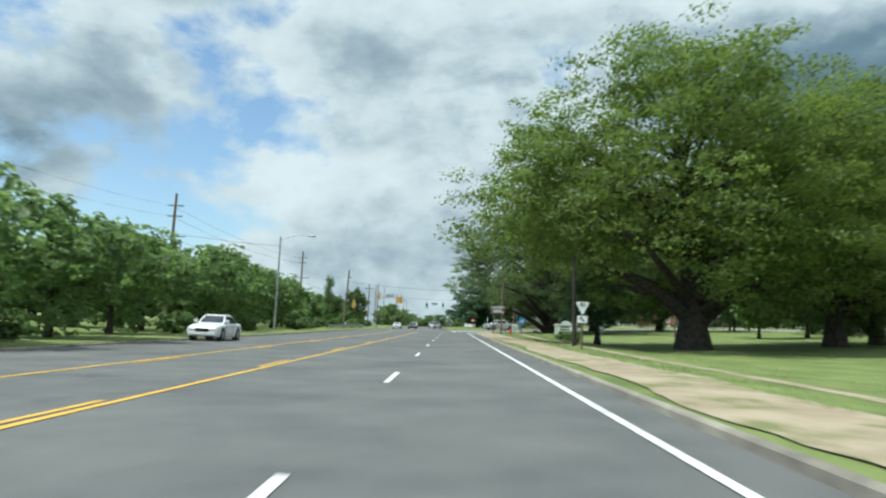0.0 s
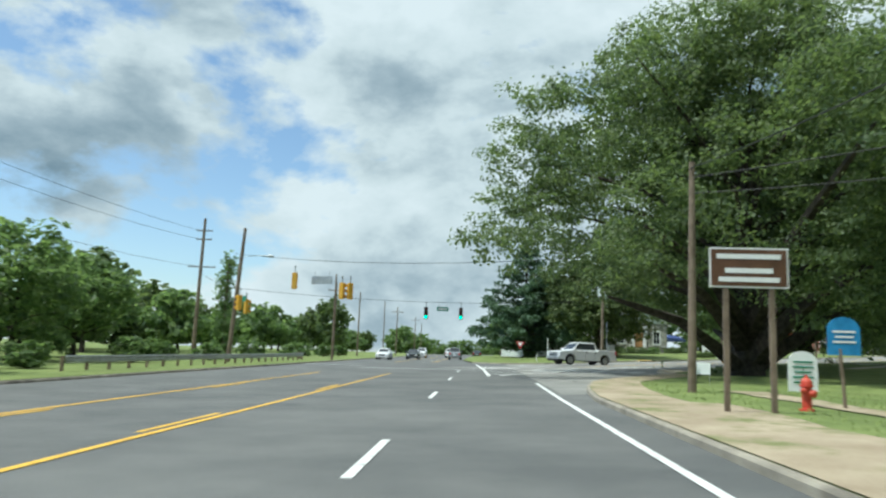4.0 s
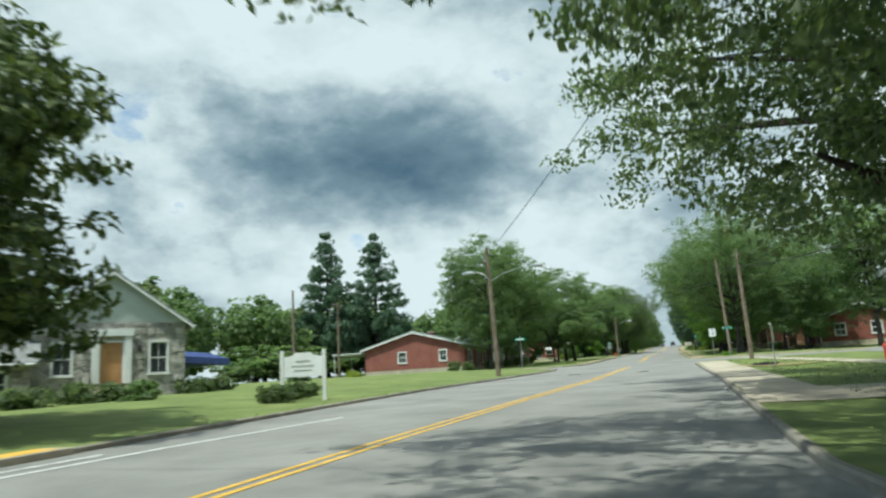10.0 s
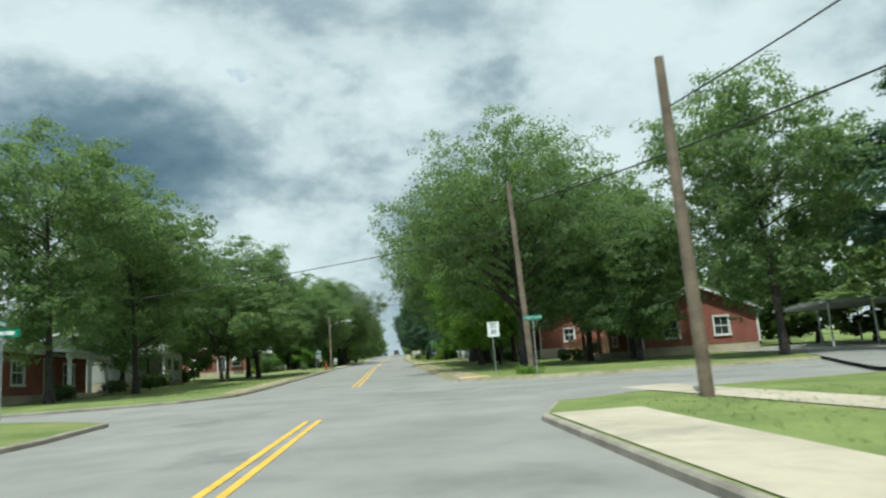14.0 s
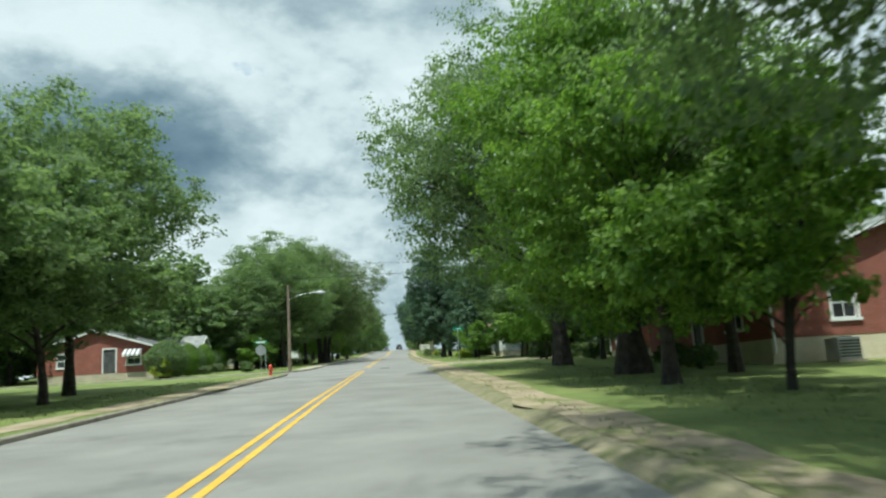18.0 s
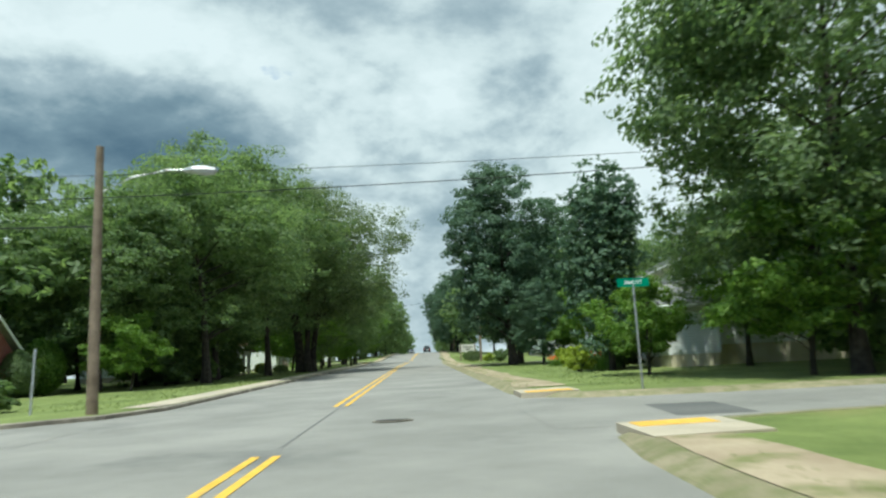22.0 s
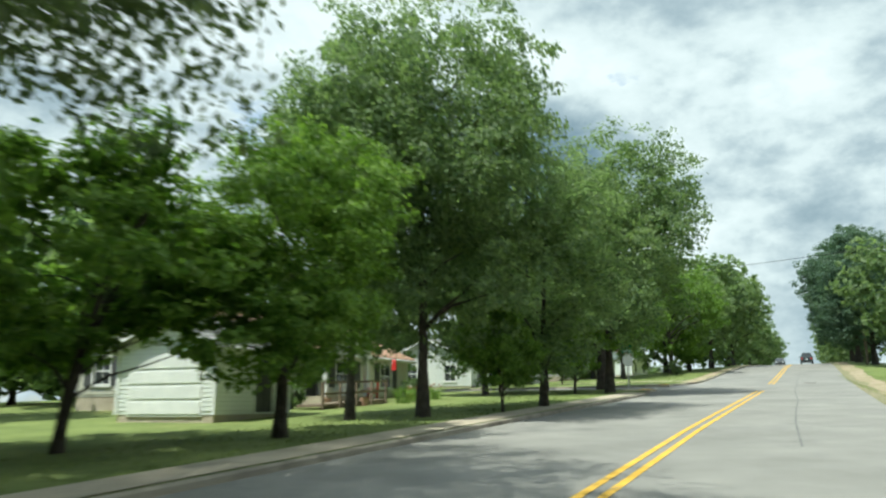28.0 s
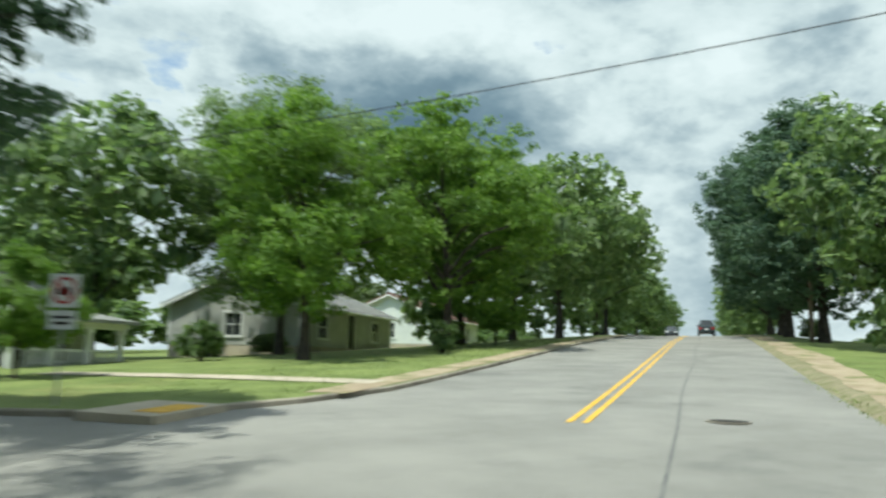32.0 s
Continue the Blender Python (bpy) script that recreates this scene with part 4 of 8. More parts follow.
# ---------------------------------------------------------------- more materials
def brick_material(name, a, b, mortar, scale=1.0):
    m = bpy.data.materials.new(name)
    m.use_nodes = True
    t = m.node_tree
    p = t.nodes["Principled BSDF"]
    co = t.nodes.new("ShaderNodeTexCoord").outputs["Object"]
    sep = node(t, "ShaderNodeSeparateXYZ", {0: co})
    flat = node(t, "ShaderNodeCombineXYZ", {0: mathn(t, "ADD", sep.outputs[0], sep.outputs[1]), 1: sep.outputs[2], 2: 0.0}).outputs[0]
    br = node(t, "ShaderNodeTexBrick", {"Vector": flat, "Color1": (*a, 1), "Color2": (*b, 1), "Mortar": (*mortar, 1), "Scale": scale, "Mortar Size": 0.012, "Brick Width": 0.215, "Row Height": 0.075})
    n2 = node(t, "ShaderNodeTexNoise", {"Vector": co, "Scale": 1.2, "Detail": 5.0}).outputs[0]
    col = mixc(t, 0.6, br.outputs[0], ramp(t, n2, [(0.3, (0.38, 0.38, 0.38)), (0.7, (0.62, 0.62, 0.62))]), "OVERLAY")
    t.links.new(col, p.inputs["Base Color"])
    p.inputs["Roughness"].default_value = 0.9
    bump = node(t, "ShaderNodeBump", {"Height": br.outputs[1], "Strength": -0.5, "Distance": 0.01})
    t.links.new(bump.outputs[0], p.inputs["Normal"])
    return m


def siding_material(name, a, b):
    m = bpy.data.materials.new(name)
    m.use_nodes = True
    t = m.node_tree
    p = t.nodes["Principled BSDF"]
    co = t.nodes.new("ShaderNodeTexCoord").outputs["Object"]
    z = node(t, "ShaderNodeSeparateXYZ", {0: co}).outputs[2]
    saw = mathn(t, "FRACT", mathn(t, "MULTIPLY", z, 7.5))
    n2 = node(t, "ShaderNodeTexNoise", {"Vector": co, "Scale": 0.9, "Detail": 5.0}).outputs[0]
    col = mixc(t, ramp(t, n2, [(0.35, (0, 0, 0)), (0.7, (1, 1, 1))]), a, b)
    # the shade line at each lap is put into the colour, along the board's foot
    lap_shade = ramp(t, saw, [(0.0, (0.55, 0.55, 0.55)), (0.12, (1, 1, 1))])
    t.links.new(mixc(t, 1.0, col, lap_shade, "MULTIPLY"), p.inputs["Base Color"])
    p.inputs["Roughness"].default_value = 0.6
    bump = node(t, "ShaderNodeBump", {"Height": saw, "Strength": 0.6, "Distance": 0.02})
    t.links.new(bump.outputs[0], p.inputs["Normal"])
    return m


def stone_material(name):
    m = bpy.data.materials.new(name)
    m.use_nodes = True
    t = m.node_tree
    p = t.nodes["Principled BSDF"]
    co = t.nodes.new("ShaderNodeTexCoord").outputs["Object"]
    vor = node(t, "ShaderNodeTexVoronoi", {"Vector": co, "Scale": 2.6})
    tone = ramp(t, node(t, "ShaderNodeSeparateColor", {0: vor.outputs["Color"]}).outputs[0], [(0.0, (0.20, 0.19, 0.18)), (0.5, (0.34, 0.32, 0.29)), (1.0, (0.50, 0.47, 0.42))])
    edge = node(t, "ShaderNodeTexVoronoi", {"Vector": co, "Scale": 2.6})
    edge.feature = "DISTANCE_TO_EDGE"
    joint = ramp(t, edge.outputs["Distance"], [(0.02, (0, 0, 0)), (0.06, (1, 1, 1))])
    t.links.new(mixc(t, joint, (0.42, 0.40, 0.37), tone), p.inputs["Base Color"])
    p.inputs["Roughness"].default_value = 0.9
    bump = node(t, "ShaderNodeBump", {"Height": joint, "Strength": 0.7, "Distance": 0.03})
    t.links.new(bump.outputs[0], p.inputs["Normal"])
    return m


BRICK = brick_material("red_brick", (0.20, 0.040, 0.028), (0.27, 0.062, 0.042), (0.25, 0.15, 0.12))
STONE = stone_material("rubble_stone")
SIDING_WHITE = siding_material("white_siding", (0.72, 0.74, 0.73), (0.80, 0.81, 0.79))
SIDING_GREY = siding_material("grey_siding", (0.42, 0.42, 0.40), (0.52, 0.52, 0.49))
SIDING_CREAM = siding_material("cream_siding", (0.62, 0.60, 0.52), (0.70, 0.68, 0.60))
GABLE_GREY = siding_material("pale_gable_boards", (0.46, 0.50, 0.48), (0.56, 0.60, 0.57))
TRIM = material("white_trim", (0.70, 0.71, 0.70), (0.80, 0.80, 0.78), 2.0, 0.6)
ROOF_GREY = material("grey_shingles", (0.20, 0.205, 0.20), (0.32, 0.32, 0.31), 1.6, 0.9, 0.6, 9.0)
ROOF_PALE = material("pale_shingles", (0.36, 0.38, 0.37), (0.48, 0.50, 0.48), 1.6, 0.9, 0.6, 9.0)
ROOF_RED = material("brown_red_shingles", (0.155, 0.085, 0.07), (0.23, 0.13, 0.108), 1.6, 0.9, 0.6, 9.0)
ROOF_TAN = material("tan_shingles", (0.40, 0.24, 0.17), (0.52, 0.33, 0.24), 1.6, 0.9, 0.6, 9.0)
GLASS = material("window_glass", (0.03, 0.035, 0.04), (0.06, 0.065, 0.07), 1.0, 0.08, spec=0.9)
DOOR_WOOD = material("oak_door", (0.38, 0.20, 0.08), (0.48, 0.27, 0.12), 2.0, 0.5)
DARK_DOOR = material("dark_door", (0.05, 0.05, 0.055), (0.10, 0.10, 0.10), 2.0, 0.6)
FOUND = material("cream_foundation", (0.55, 0.48, 0.34), (0.66, 0.60, 0.46), 1.2, 0.9, 0.2)
BLUE_CANVAS = material("blue_canvas", (0.03, 0.05, 0.16), (0.05, 0.08, 0.24), 2.0, 0.8)
SIGN_GREEN = material("sign_green", (0.0, 0.17, 0.10), (0.01, 0.24, 0.14), 4.0, 0.4)
SIGN_WHITE = material("sign_white", (0.78, 0.79, 0.79), (0.86, 0.87, 0.87), 4.0, 0.4)
SIGN_BROWN = material("sign_brown", (0.09, 0.045, 0.025), (0.14, 0.07, 0.04), 3.0, 0.5)
SIGN_RED = material("sign_red", (0.45, 0.02, 0.02), (0.58, 0.04, 0.035), 3.0, 0.45)
SIGN_BLUE = material("sign_blue", (0.03, 0.20, 0.45), (0.05, 0.28, 0.58), 3.0, 0.5)
INK = material("sign_black", (0.015, 0.015, 0.015), (0.03, 0.03, 0.03), 3.0, 0.6)
HYDRANT_RED = material("hydrant_red", (0.48, 0.045, 0.03), (0.62, 0.09, 0.05), 5.0, 0.5)
SIGNAL_YELLOW = material("signal_yellow", (0.62, 0.33, 0.03), (0.74, 0.42, 0.06), 4.0, 0.45)
SIGNAL_DARK = material("signal_dark", (0.03, 0.03, 0.03), (0.05, 0.05, 0.05), 4.0, 0.5)
GREEN_LIT = material("green_light", (0.02, 0.5, 0.3), (0.02, 0.6, 0.35), 4.0, 0.3, emit=((0.02, 1.0, 0.55), 2.5))
LENS_DIM = material("unlit_lens", (0.12, 0.03, 0.02), (0.16, 0.05, 0.03), 4.0, 0.2)
CABLE = material("cable_black", (0.02, 0.02, 0.02), (0.05, 0.05, 0.05), 6.0, 0.7)
CAR_WHITE = material("car_white", (0.72, 0.73, 0.74), (0.80, 0.80, 0.81), 0.6, 0.22, spec=0.6)
CAR_DARK = material("car_dark", (0.035, 0.045, 0.05), (0.055, 0.065, 0.07), 0.6, 0.2, spec=0.6)
CAR_SILVER = material("car_silver", (0.34, 0.35, 0.36), (0.42, 0.43, 0.44), 0.6, 0.25, metal=0.5)
TYRE = material("tyre_rubber", (0.018, 0.018, 0.018), (0.035, 0.035, 0.035), 6.0, 0.85)
RIM = material("wheel_rim", (0.45, 0.46, 0.47), (0.60, 0.61, 0.62), 6.0, 0.3, metal=0.8)
HEADLIGHT = material("headlight_glass", (0.6, 0.62, 0.64), (0.75, 0.77, 0.78), 6.0, 0.1, spec=0.8)
TAIL = material("tail_light", (0.40, 0.02, 0.02), (0.5, 0.03, 0.03), 6.0, 0.25)
CHAR = material("burnt_ash", (0.02, 0.02, 0.02), (0.06, 0.055, 0.05), 3.0, 1.0, 0.9, 18.0)
STRAW = material("scorched_grass", (0.34, 0.26, 0.13), (0.42, 0.33, 0.17), 2.6, 1.0, 0.9, 30.0, c=(0.17, 0.20, 0.065), c_scale=1.1, c_span=(0.46, 0.60))
BOARD_GREY = material("board_grey", (0.34, 0.37, 0.33), (0.46, 0.49, 0.44), 1.5, 0.7)
LETTER_PANEL = material("letter_panel", (0.50, 0.53, 0.42), (0.60, 0.62, 0.50), 1.5, 0.5)
ORANGE = material("orange_flowers", (0.70, 0.10, 0.02), (0.85, 0.22, 0.05), 5.0, 0.7, island=0.2)
PINKISH = material("dry_brown_leaves", (0.22, 0.08, 0.06), (0.34, 0.16, 0.10), 3.0, 0.8, island=0.3)
TURN2 = math.degrees(math.atan2(D2.y, D2.x))


def uthing(name, u, v, label, category, turn=0.0, dz=0.0, group=""):
    """A thing whose own x runs up the side street and y to its left."""
    x, y = uv(u, v)
    return thing(name, x, y, label, category, TURN2 + turn, dz, group)


def lettering(text, size, mat, parent, x, y, z, turn=(90, 0, 0), name="lettering", depth=0.004):
    cu = bpy.data.curves.new(name, "FONT")
    cu.body, cu.size, cu.align_x, cu.align_y, cu.extrude = text, size, "CENTER", "CENTER", depth
    tmp = bpy.data.objects.new(name, cu)
    me = bpy.data.meshes.new_from_object(tmp)
    bpy.data.objects.remove(tmp)
    bpy.data.curves.remove(cu)
    me.materials.clear()
    me.materials.append(mat)
    ob = new(name, me)
    ob.parent = parent
    ob.matrix_basis = pose(x, y, z, *turn)
    return ob


# ---------------------------------------------------------------- poles, lamps and wires
def utility_pole(x, y, h, lean=(0, 0), arms=(), lamps=(), r=0.15, mat=None, label="weathered wooden utility pole", turn=0.0):
    """arms: (height, half length); lamps: (height, reach, heading in degrees)."""
    ob = thing("utility_pole", x, y, label, "utility pole", turn)
    mat = mat or WOOD_POLE

    def at(z):
        return Vector((lean[0] * z, lean[1] * z, z))

    part("pole", tube([at(-0.4), at(h * 0.3), at(h * 0.7), at(h)], [r, r * 0.93, r * 0.8, r * 0.66], 12), mat, ob)
    for z, half in arms:
        p = at(z)
        arm = part("crossarm", boxes((p.x - half, p.x + half, p.y + r * 0.7, p.y + r * 0.7 + 0.09, z - 0.06, z + 0.06)), mat, ob)
        for k in (-0.9, -0.45, 0.45, 0.9):
            q = Vector((p.x + half * k, p.y + r * 0.7 + 0.045, z + 0.06))
            part("insulator", tube([q, q + Vector((0, 0, 0.07)), q + Vector((0, 0, 0.13))], [0.025, 0.05, 0.03], 8), GALV, arm)
    for z, reach, heading in lamps:
        a = math.radians(heading - turn)
        d = Vector((math.cos(a), math.sin(a), 0))
        p = at(z)
        arm = part("lamp_arm", tube([p, p + d * reach * 0.35 + Vector((0, 0, 0.42)), p + d * reach * 0.75 + Vector((0, 0, 0.62)), p + d * reach + Vector((0, 0, 0.62))], [0.035, 0.033, 0.03, 0.028], 8), GALV, ob)
        q = p + d * reach + Vector((0, 0, 0.6))
        part("lamp_head", tube([q - d * 0.1, q + d * 0.12 + Vector((0, 0, 0.02)), q + d * 0.45, q + d * 0.72 - Vector((0, 0, 0.02)), q + d * 0.78], [0.05, 0.11, 0.14, 0.10, 0.03], 10), GALV, arm, "grey cobra-head street lamp")
    return ob


def wire(a, b, sag, r=0.018, label="black overhead cable hanging between poles", n=14):
    """A hanging cable between two points (x, y, height over the ground there)."""
    A, B = Vector((a[0], a[1], gz(a[0], a[1]) + a[2])), Vector((b[0], b[1], gz(b[0], b[1]) + b[2]))
    ob = new("overhead_cable")
    ob.matrix_basis = Matrix.Translation(A)
    tagged(ob, label, "cable")
    pts = []
    for k in range(n + 1):
        f = k / n
        p = (B - A) * f
        p.z -= sag * 4 * f * (1 - f)
        pts.append(p)
    part("cable", tube(pts, r, 5), CABLE, ob)
    return ob


utility_pole(-36.0, 99.0, 17.2, (0.02, 0), ((15.6, 1.0), (14.2, 1.0), (11.5, 1.6)), label="tall grey transmission pole among the trees", r=0.24)
utility_pole(-18.7, 85.6, 10.6, (0.005, 0), (), ((10.2, 3.2, 0),), r=0.13, mat=GALV, label="grey steel street lamp beside the road")
utility_pole(-30.0, 160.0, 15.6, (0.01, 0), ((14.2, 0.9), (13.2, 0.9), (10.0, 1.6)), r=0.22, label="tall transmission pole with short arms")
utility_pole(-16.8, 131.0, 10.2, (0.05, 0.02), (), (), r=0.17, label="leaning brown wooden utility pole")
utility_pole(-21.5, 144.0, 9.2, (0.0, 0.0), (), ((9.0, 3.4, 0),), r=0.16, label="wooden pole overgrown with ivy")
utility_pole(-13.0, 153.0, 9.0, (0.0, 0.0), (), (), r=0.12, label="thin wooden utility pole")
for k, (x, y, h, arms) in enumerate(((-17, 176, 10, ((9, 1.1),)), (-18, 205, 11, ()), (-14, 232, 10, ((9, 1.2),)), (-20, 262, 13, ()), (-15, 300, 11, ((10, 1.2),)), (-16, 345, 11, ()), (9, 268, 9, ()))):
    utility_pole(x, y, h, (0.004 * (k % 3), 0), arms, (), r=0.14)
utility_pole(30.5, 99.8, 9.0, (0.03, 0.02), (), (), r=0.15)
utility_pole(7.7, 98.0, 7.2, (0.01, 0.0), (), (), r=0.13)
utility_pole(8.7, 50.0, 6.0, (-0.02, 0), (), (), r=0.14, mat=BARK, label="dark wooden pole under the shade tree")
utility_pole(14.5, 152.9, 7.5, (0.01, 0.0), (), (), r=0.17, label="short weathered wooden utility pole on the corner")
utility_pole(*uv(37.2, -9.5), 8.4, (0.0, 0.03), ((7.4, 0.5),), ((6.2, 3.1, TURN2 - 108), (6.3, 1.1, TURN2 + 80)), turn=TURN2, label="wooden utility pole with two street lamps")
utility_pole(*uv(45.2, 6.2), 7.5, (-0.02, 0.01), (), (), r=0.15)
utility_pole(*uv(65.4, 6.35), 9.3, (-0.045, 0.02), (), (), r=0.16, label="leaning brown wooden utility pole")
utility_pole(*uv(136.0, -8.4), 7.2, (0.0, 0.0), (), ((5.9, 2.3, TURN2 - 85),), r=0.15, label="wooden utility pole with a street lamp")
utility_pole(*uv(56.8, -34.0), 9.2, (0, 0), (), (), r=0.14)
utility_pole(*uv(67.3, -34.0), 8.6, (0, 0), ((8.2, 1.2),), (), r=0.13, turn=TURN2)
utility_pole(*uv(276.0, 6.6), 8.6, (0, 0), (), ((8.6, 2.6, TURN2 + 100),), r=0.15, label="wooden utility pole with a street lamp")
utility_pole(*uv(300.0, -9.6), 8.2, (0, 0), (), (), r=0.14)
utility_pole(*uv(196.0, 6.4), 8.6, (0, 0), (), ((7.6, 2.2, TURN2 + 100),), r=0.14)

wire((-16.8, 131.0, 8.2), (30.5, 99.8, 8.4), 2.0, label="black span wire that carries traffic signals")
wire((-21.5, 144.0, 6.6), (14.5, 152.9, 6.2), 0.75, label="black span wire over the junction")
wire((-18.7, 85.6, 9.5), (-36, 60, 10), 0.5)
wire((-36, 99, 15.5), (-38, -20, 15.5), 2.5)
wire((-36, 99, 14.1), (-38, -20, 14.1), 2.5)
wire((-36, 99, 14.1), (-30, 160, 13.1), 1.0)
wire((-36, 99, 15.5), (-30, 160, 14.1), 1.0)
wire((-36, 99, 11.5), (-30, 160, 10.0), 1.2)
wire((7.7, 98.0, 7.0), (8.7, 50.0, 5.8), 1.2)
wire((7.7, 98.0, 6.7), (36, 76, 11.0), 1.0)
wire((7.7, 98.0, 6.2), (36, 76, 9.5), 1.4)
wire((14.5, 152.9, 7.2), (*uv(-6, 9), 9.0), 0.3)
wire((*uv(37.2, -9.5), 8.2), (*uv(6, 5), 13.0), 0.4)
wire((*uv(45.2, 6.2), 6.4), (*uv(18, 12.0), 9.0), 0.6)
wire((*uv(65.4, 6.35), 8.2), (*uv(16, 16.5), 7.0), 0.9, 0.03)
wire((*uv(65.4, 6.35), 7.1), (*uv(70, -20), 4.6), 0.3, 0.022)
wire((*uv(65.4, 6.35), 8.0), (*uv(110, 14), 8.0), 0.6)
wire((*uv(153, -30), 9.8), (*uv(149, 24), 9.7), 0.5, 0.022)
wire((*uv(154, -30), 11.3), (*uv(151, 24), 10.7), 0.4, 0.014)
wire((*uv(136, -8.4), 5.0), (*uv(124, -40), 5.0), 0.4)
wire((*uv(252, -30), 9.5), (*uv(244, 16), 10.5), 0.6, 0.02)
wire((-21.5, 144.0, 7.0), (-30, 160, 9.5), 0.4)


# ---------------------------------------------------------------- traffic signals
def traffic_signal(x, y, z, heading, lit=True, body=None, label="", lenses=3):
    """A hanging signal; heading: the way its lamps face, in degrees."""
    ob = new("traffic_signal")
    ob.matrix_basis = pose(x, y, gz(x, y) + z, 0, 0, heading)
    tagged(ob, label, "traffic signal", "signals over the junction")
    part("housing", boxes((-0.11, 0.11, -0.16, 0.16, -0.52, 0.52, 0.03)), body or SIGNAL_DARK, ob)
    part("hanger", tube([(0, 0, 0.5), (0, 0, 0.72), (0, 0, 0.95)], [0.035, 0.03, 0.05], 8), GALV, ob)
    for k in range(3):
        zc = 0.34 - 0.34 * k
        bm = bmesh.new()
        arc = [(0.11 + d, 0.14 * math.cos(a), zc + 0.14 * math.sin(a)) for d in (0.0, 0.2) for a in np.linspace(-0.5, math.pi + 0.5, 13)]
        vs = [bm.verts.new(q) for q in arc]
        for s in range(12):
            bm.faces.new((vs[s], vs[s + 1], vs[s + 14], vs[s + 13]))
        bmesh.ops.solidify(bm, geom=bm.faces[:], thickness=0.012)
        visor = part("visor", bm, body or SIGNAL_DARK, ob)
        lens = prism(disc(0.115, 18, 0, zc), 0.112, 0.135, "x")
        part("lens", lens, GREEN_LIT if (lit and k == 2) else LENS_DIM, ob, "glowing green lens" if (lit and k == 2) else "")
    return ob


for x, y, z in ((-2.8, 140.6, 4.55), (0.2, 142.7, 4.6)):
    traffic_signal(x, y, z, -95, True, None, "hanging traffic signal showing a green light")
for x, y, z, hd in ((-10.1, 122.0, 5.5, 90), (-7.1, 122.2, 4.95, 60), (-6.6, 122.3, 4.95, 130), (-14.5, 125.2, 4.2, 150), (-14.9, 128.2, 4.1, 40)):
    traffic_signal(x, y, z, hd, False, SIGNAL_YELLOW, "yellow traffic signal seen from behind, hanging on a wire")


def blade(parent, w, h, z, mat, x=0.0, y=0.0, turn=0.0, name="sign_blade", t=0.008):
    ob = part(name, boxes((-w / 2, w / 2, -t / 2, t / 2, -h / 2, h / 2)), mat, parent)
    ob.matrix_basis = pose(x, y, z, 0, 0, turn)
    return ob


def bars(parent, w, h, mat, rows, z0, x=0.0, y=-0.012, name="writing_bar"):
    """Unreadable writing: plain bars."""
    for k, (f, dz) in enumerate(rows):
        part(name, boxes((x - w * f / 2, x + w * f / 2, y - 0.003, y + 0.003, z0 + dz - h / 2, z0 + dz + h / 2)), mat, parent)


def hung_sign(x, y, z, w, h, mat, turn, label):
    ob = new("hanging_sign")
    ob.matrix_basis = pose(x, y, gz(x, y) + z, 0, 0, turn)
    tagged(ob, label, "sign")
    blade(ob, w, h, 0, mat, name="panel")
    for k in (-0.35, 0.35):
        part("hanger", tube([(w * k, 0, h / 2), (w * k, 0, h / 2 + 0.35)], 0.012, 6), GALV, ob)
    return ob


s = hung_sign(-1.4, 141.6, 4.95, 1.05, 0.36, SIGN_GREEN, 18, "green street name sign hanging on the signal wire")
bars(s, 0.8, 0.13, SIGN_WHITE, ((1, 0),), 0)
s = hung_sign(-8.4, 122.2, 5.6, 1.5, 0.5, GALV, -20, "grey back of a sign hanging on the signal wire")
s = hung_sign(-14.6, 126.6, 4.55, 1.2, 0.36, SIGN_GREEN, 120, "green street name sign by the signals")


# ---------------------------------------------------------------- signs on posts
def post_sign(name, x, y, turn, label, category="road sign", h=2.4, r=0.025, mat=None, lean=0.0):
    ob = thing(name, x, y, label, category, turn)
    part("post", tube([(0, 0, -0.4), (lean * h * 0.5, 0, h * 0.5), (lean * h, 0, h)], r, 8), mat or GALV, ob)
    return ob


def panel(parent, pts, mat, y=-0.03, t=0.006, name="panel", label=""):
    return part(name, prism(pts, y - t, y, "y"), mat, parent, label)


def rect(w, h, z, x=0.0):
    return [(x - w / 2, z - h / 2), (x + w / 2, z - h / 2), (x + w / 2, z + h / 2), (x - w / 2, z + h / 2)]


def street_names(parent, z, first, second, turn=0.0):
    for k, (text, tt) in enumerate(((first, 0), (second, 90))):
        if text is None:
            continue
        b = part("name_blade", boxes((-0.42, 0.42, -0.006, 0.006, -0.11, 0.11)), SIGN_GREEN, parent, "green street name blade")
        b.matrix_basis = pose(0, 0, z + 0.25 * k, 0, 0, turn + tt)
        if text:
            for sgn, rot in ((-1, 0), (1, 180)):
                lettering(text, 0.15, SIGN_WHITE, b, 0, sgn * 0.008, 0, (90, 0, rot))
        else:
            for sgn in (-1, 1):
                part("writing_bar", boxes((-0.3, 0.3, sgn * 0.009 - 0.002, sgn * 0.009 + 0.002, -0.05, 0.05)), SIGN_WHITE, b)


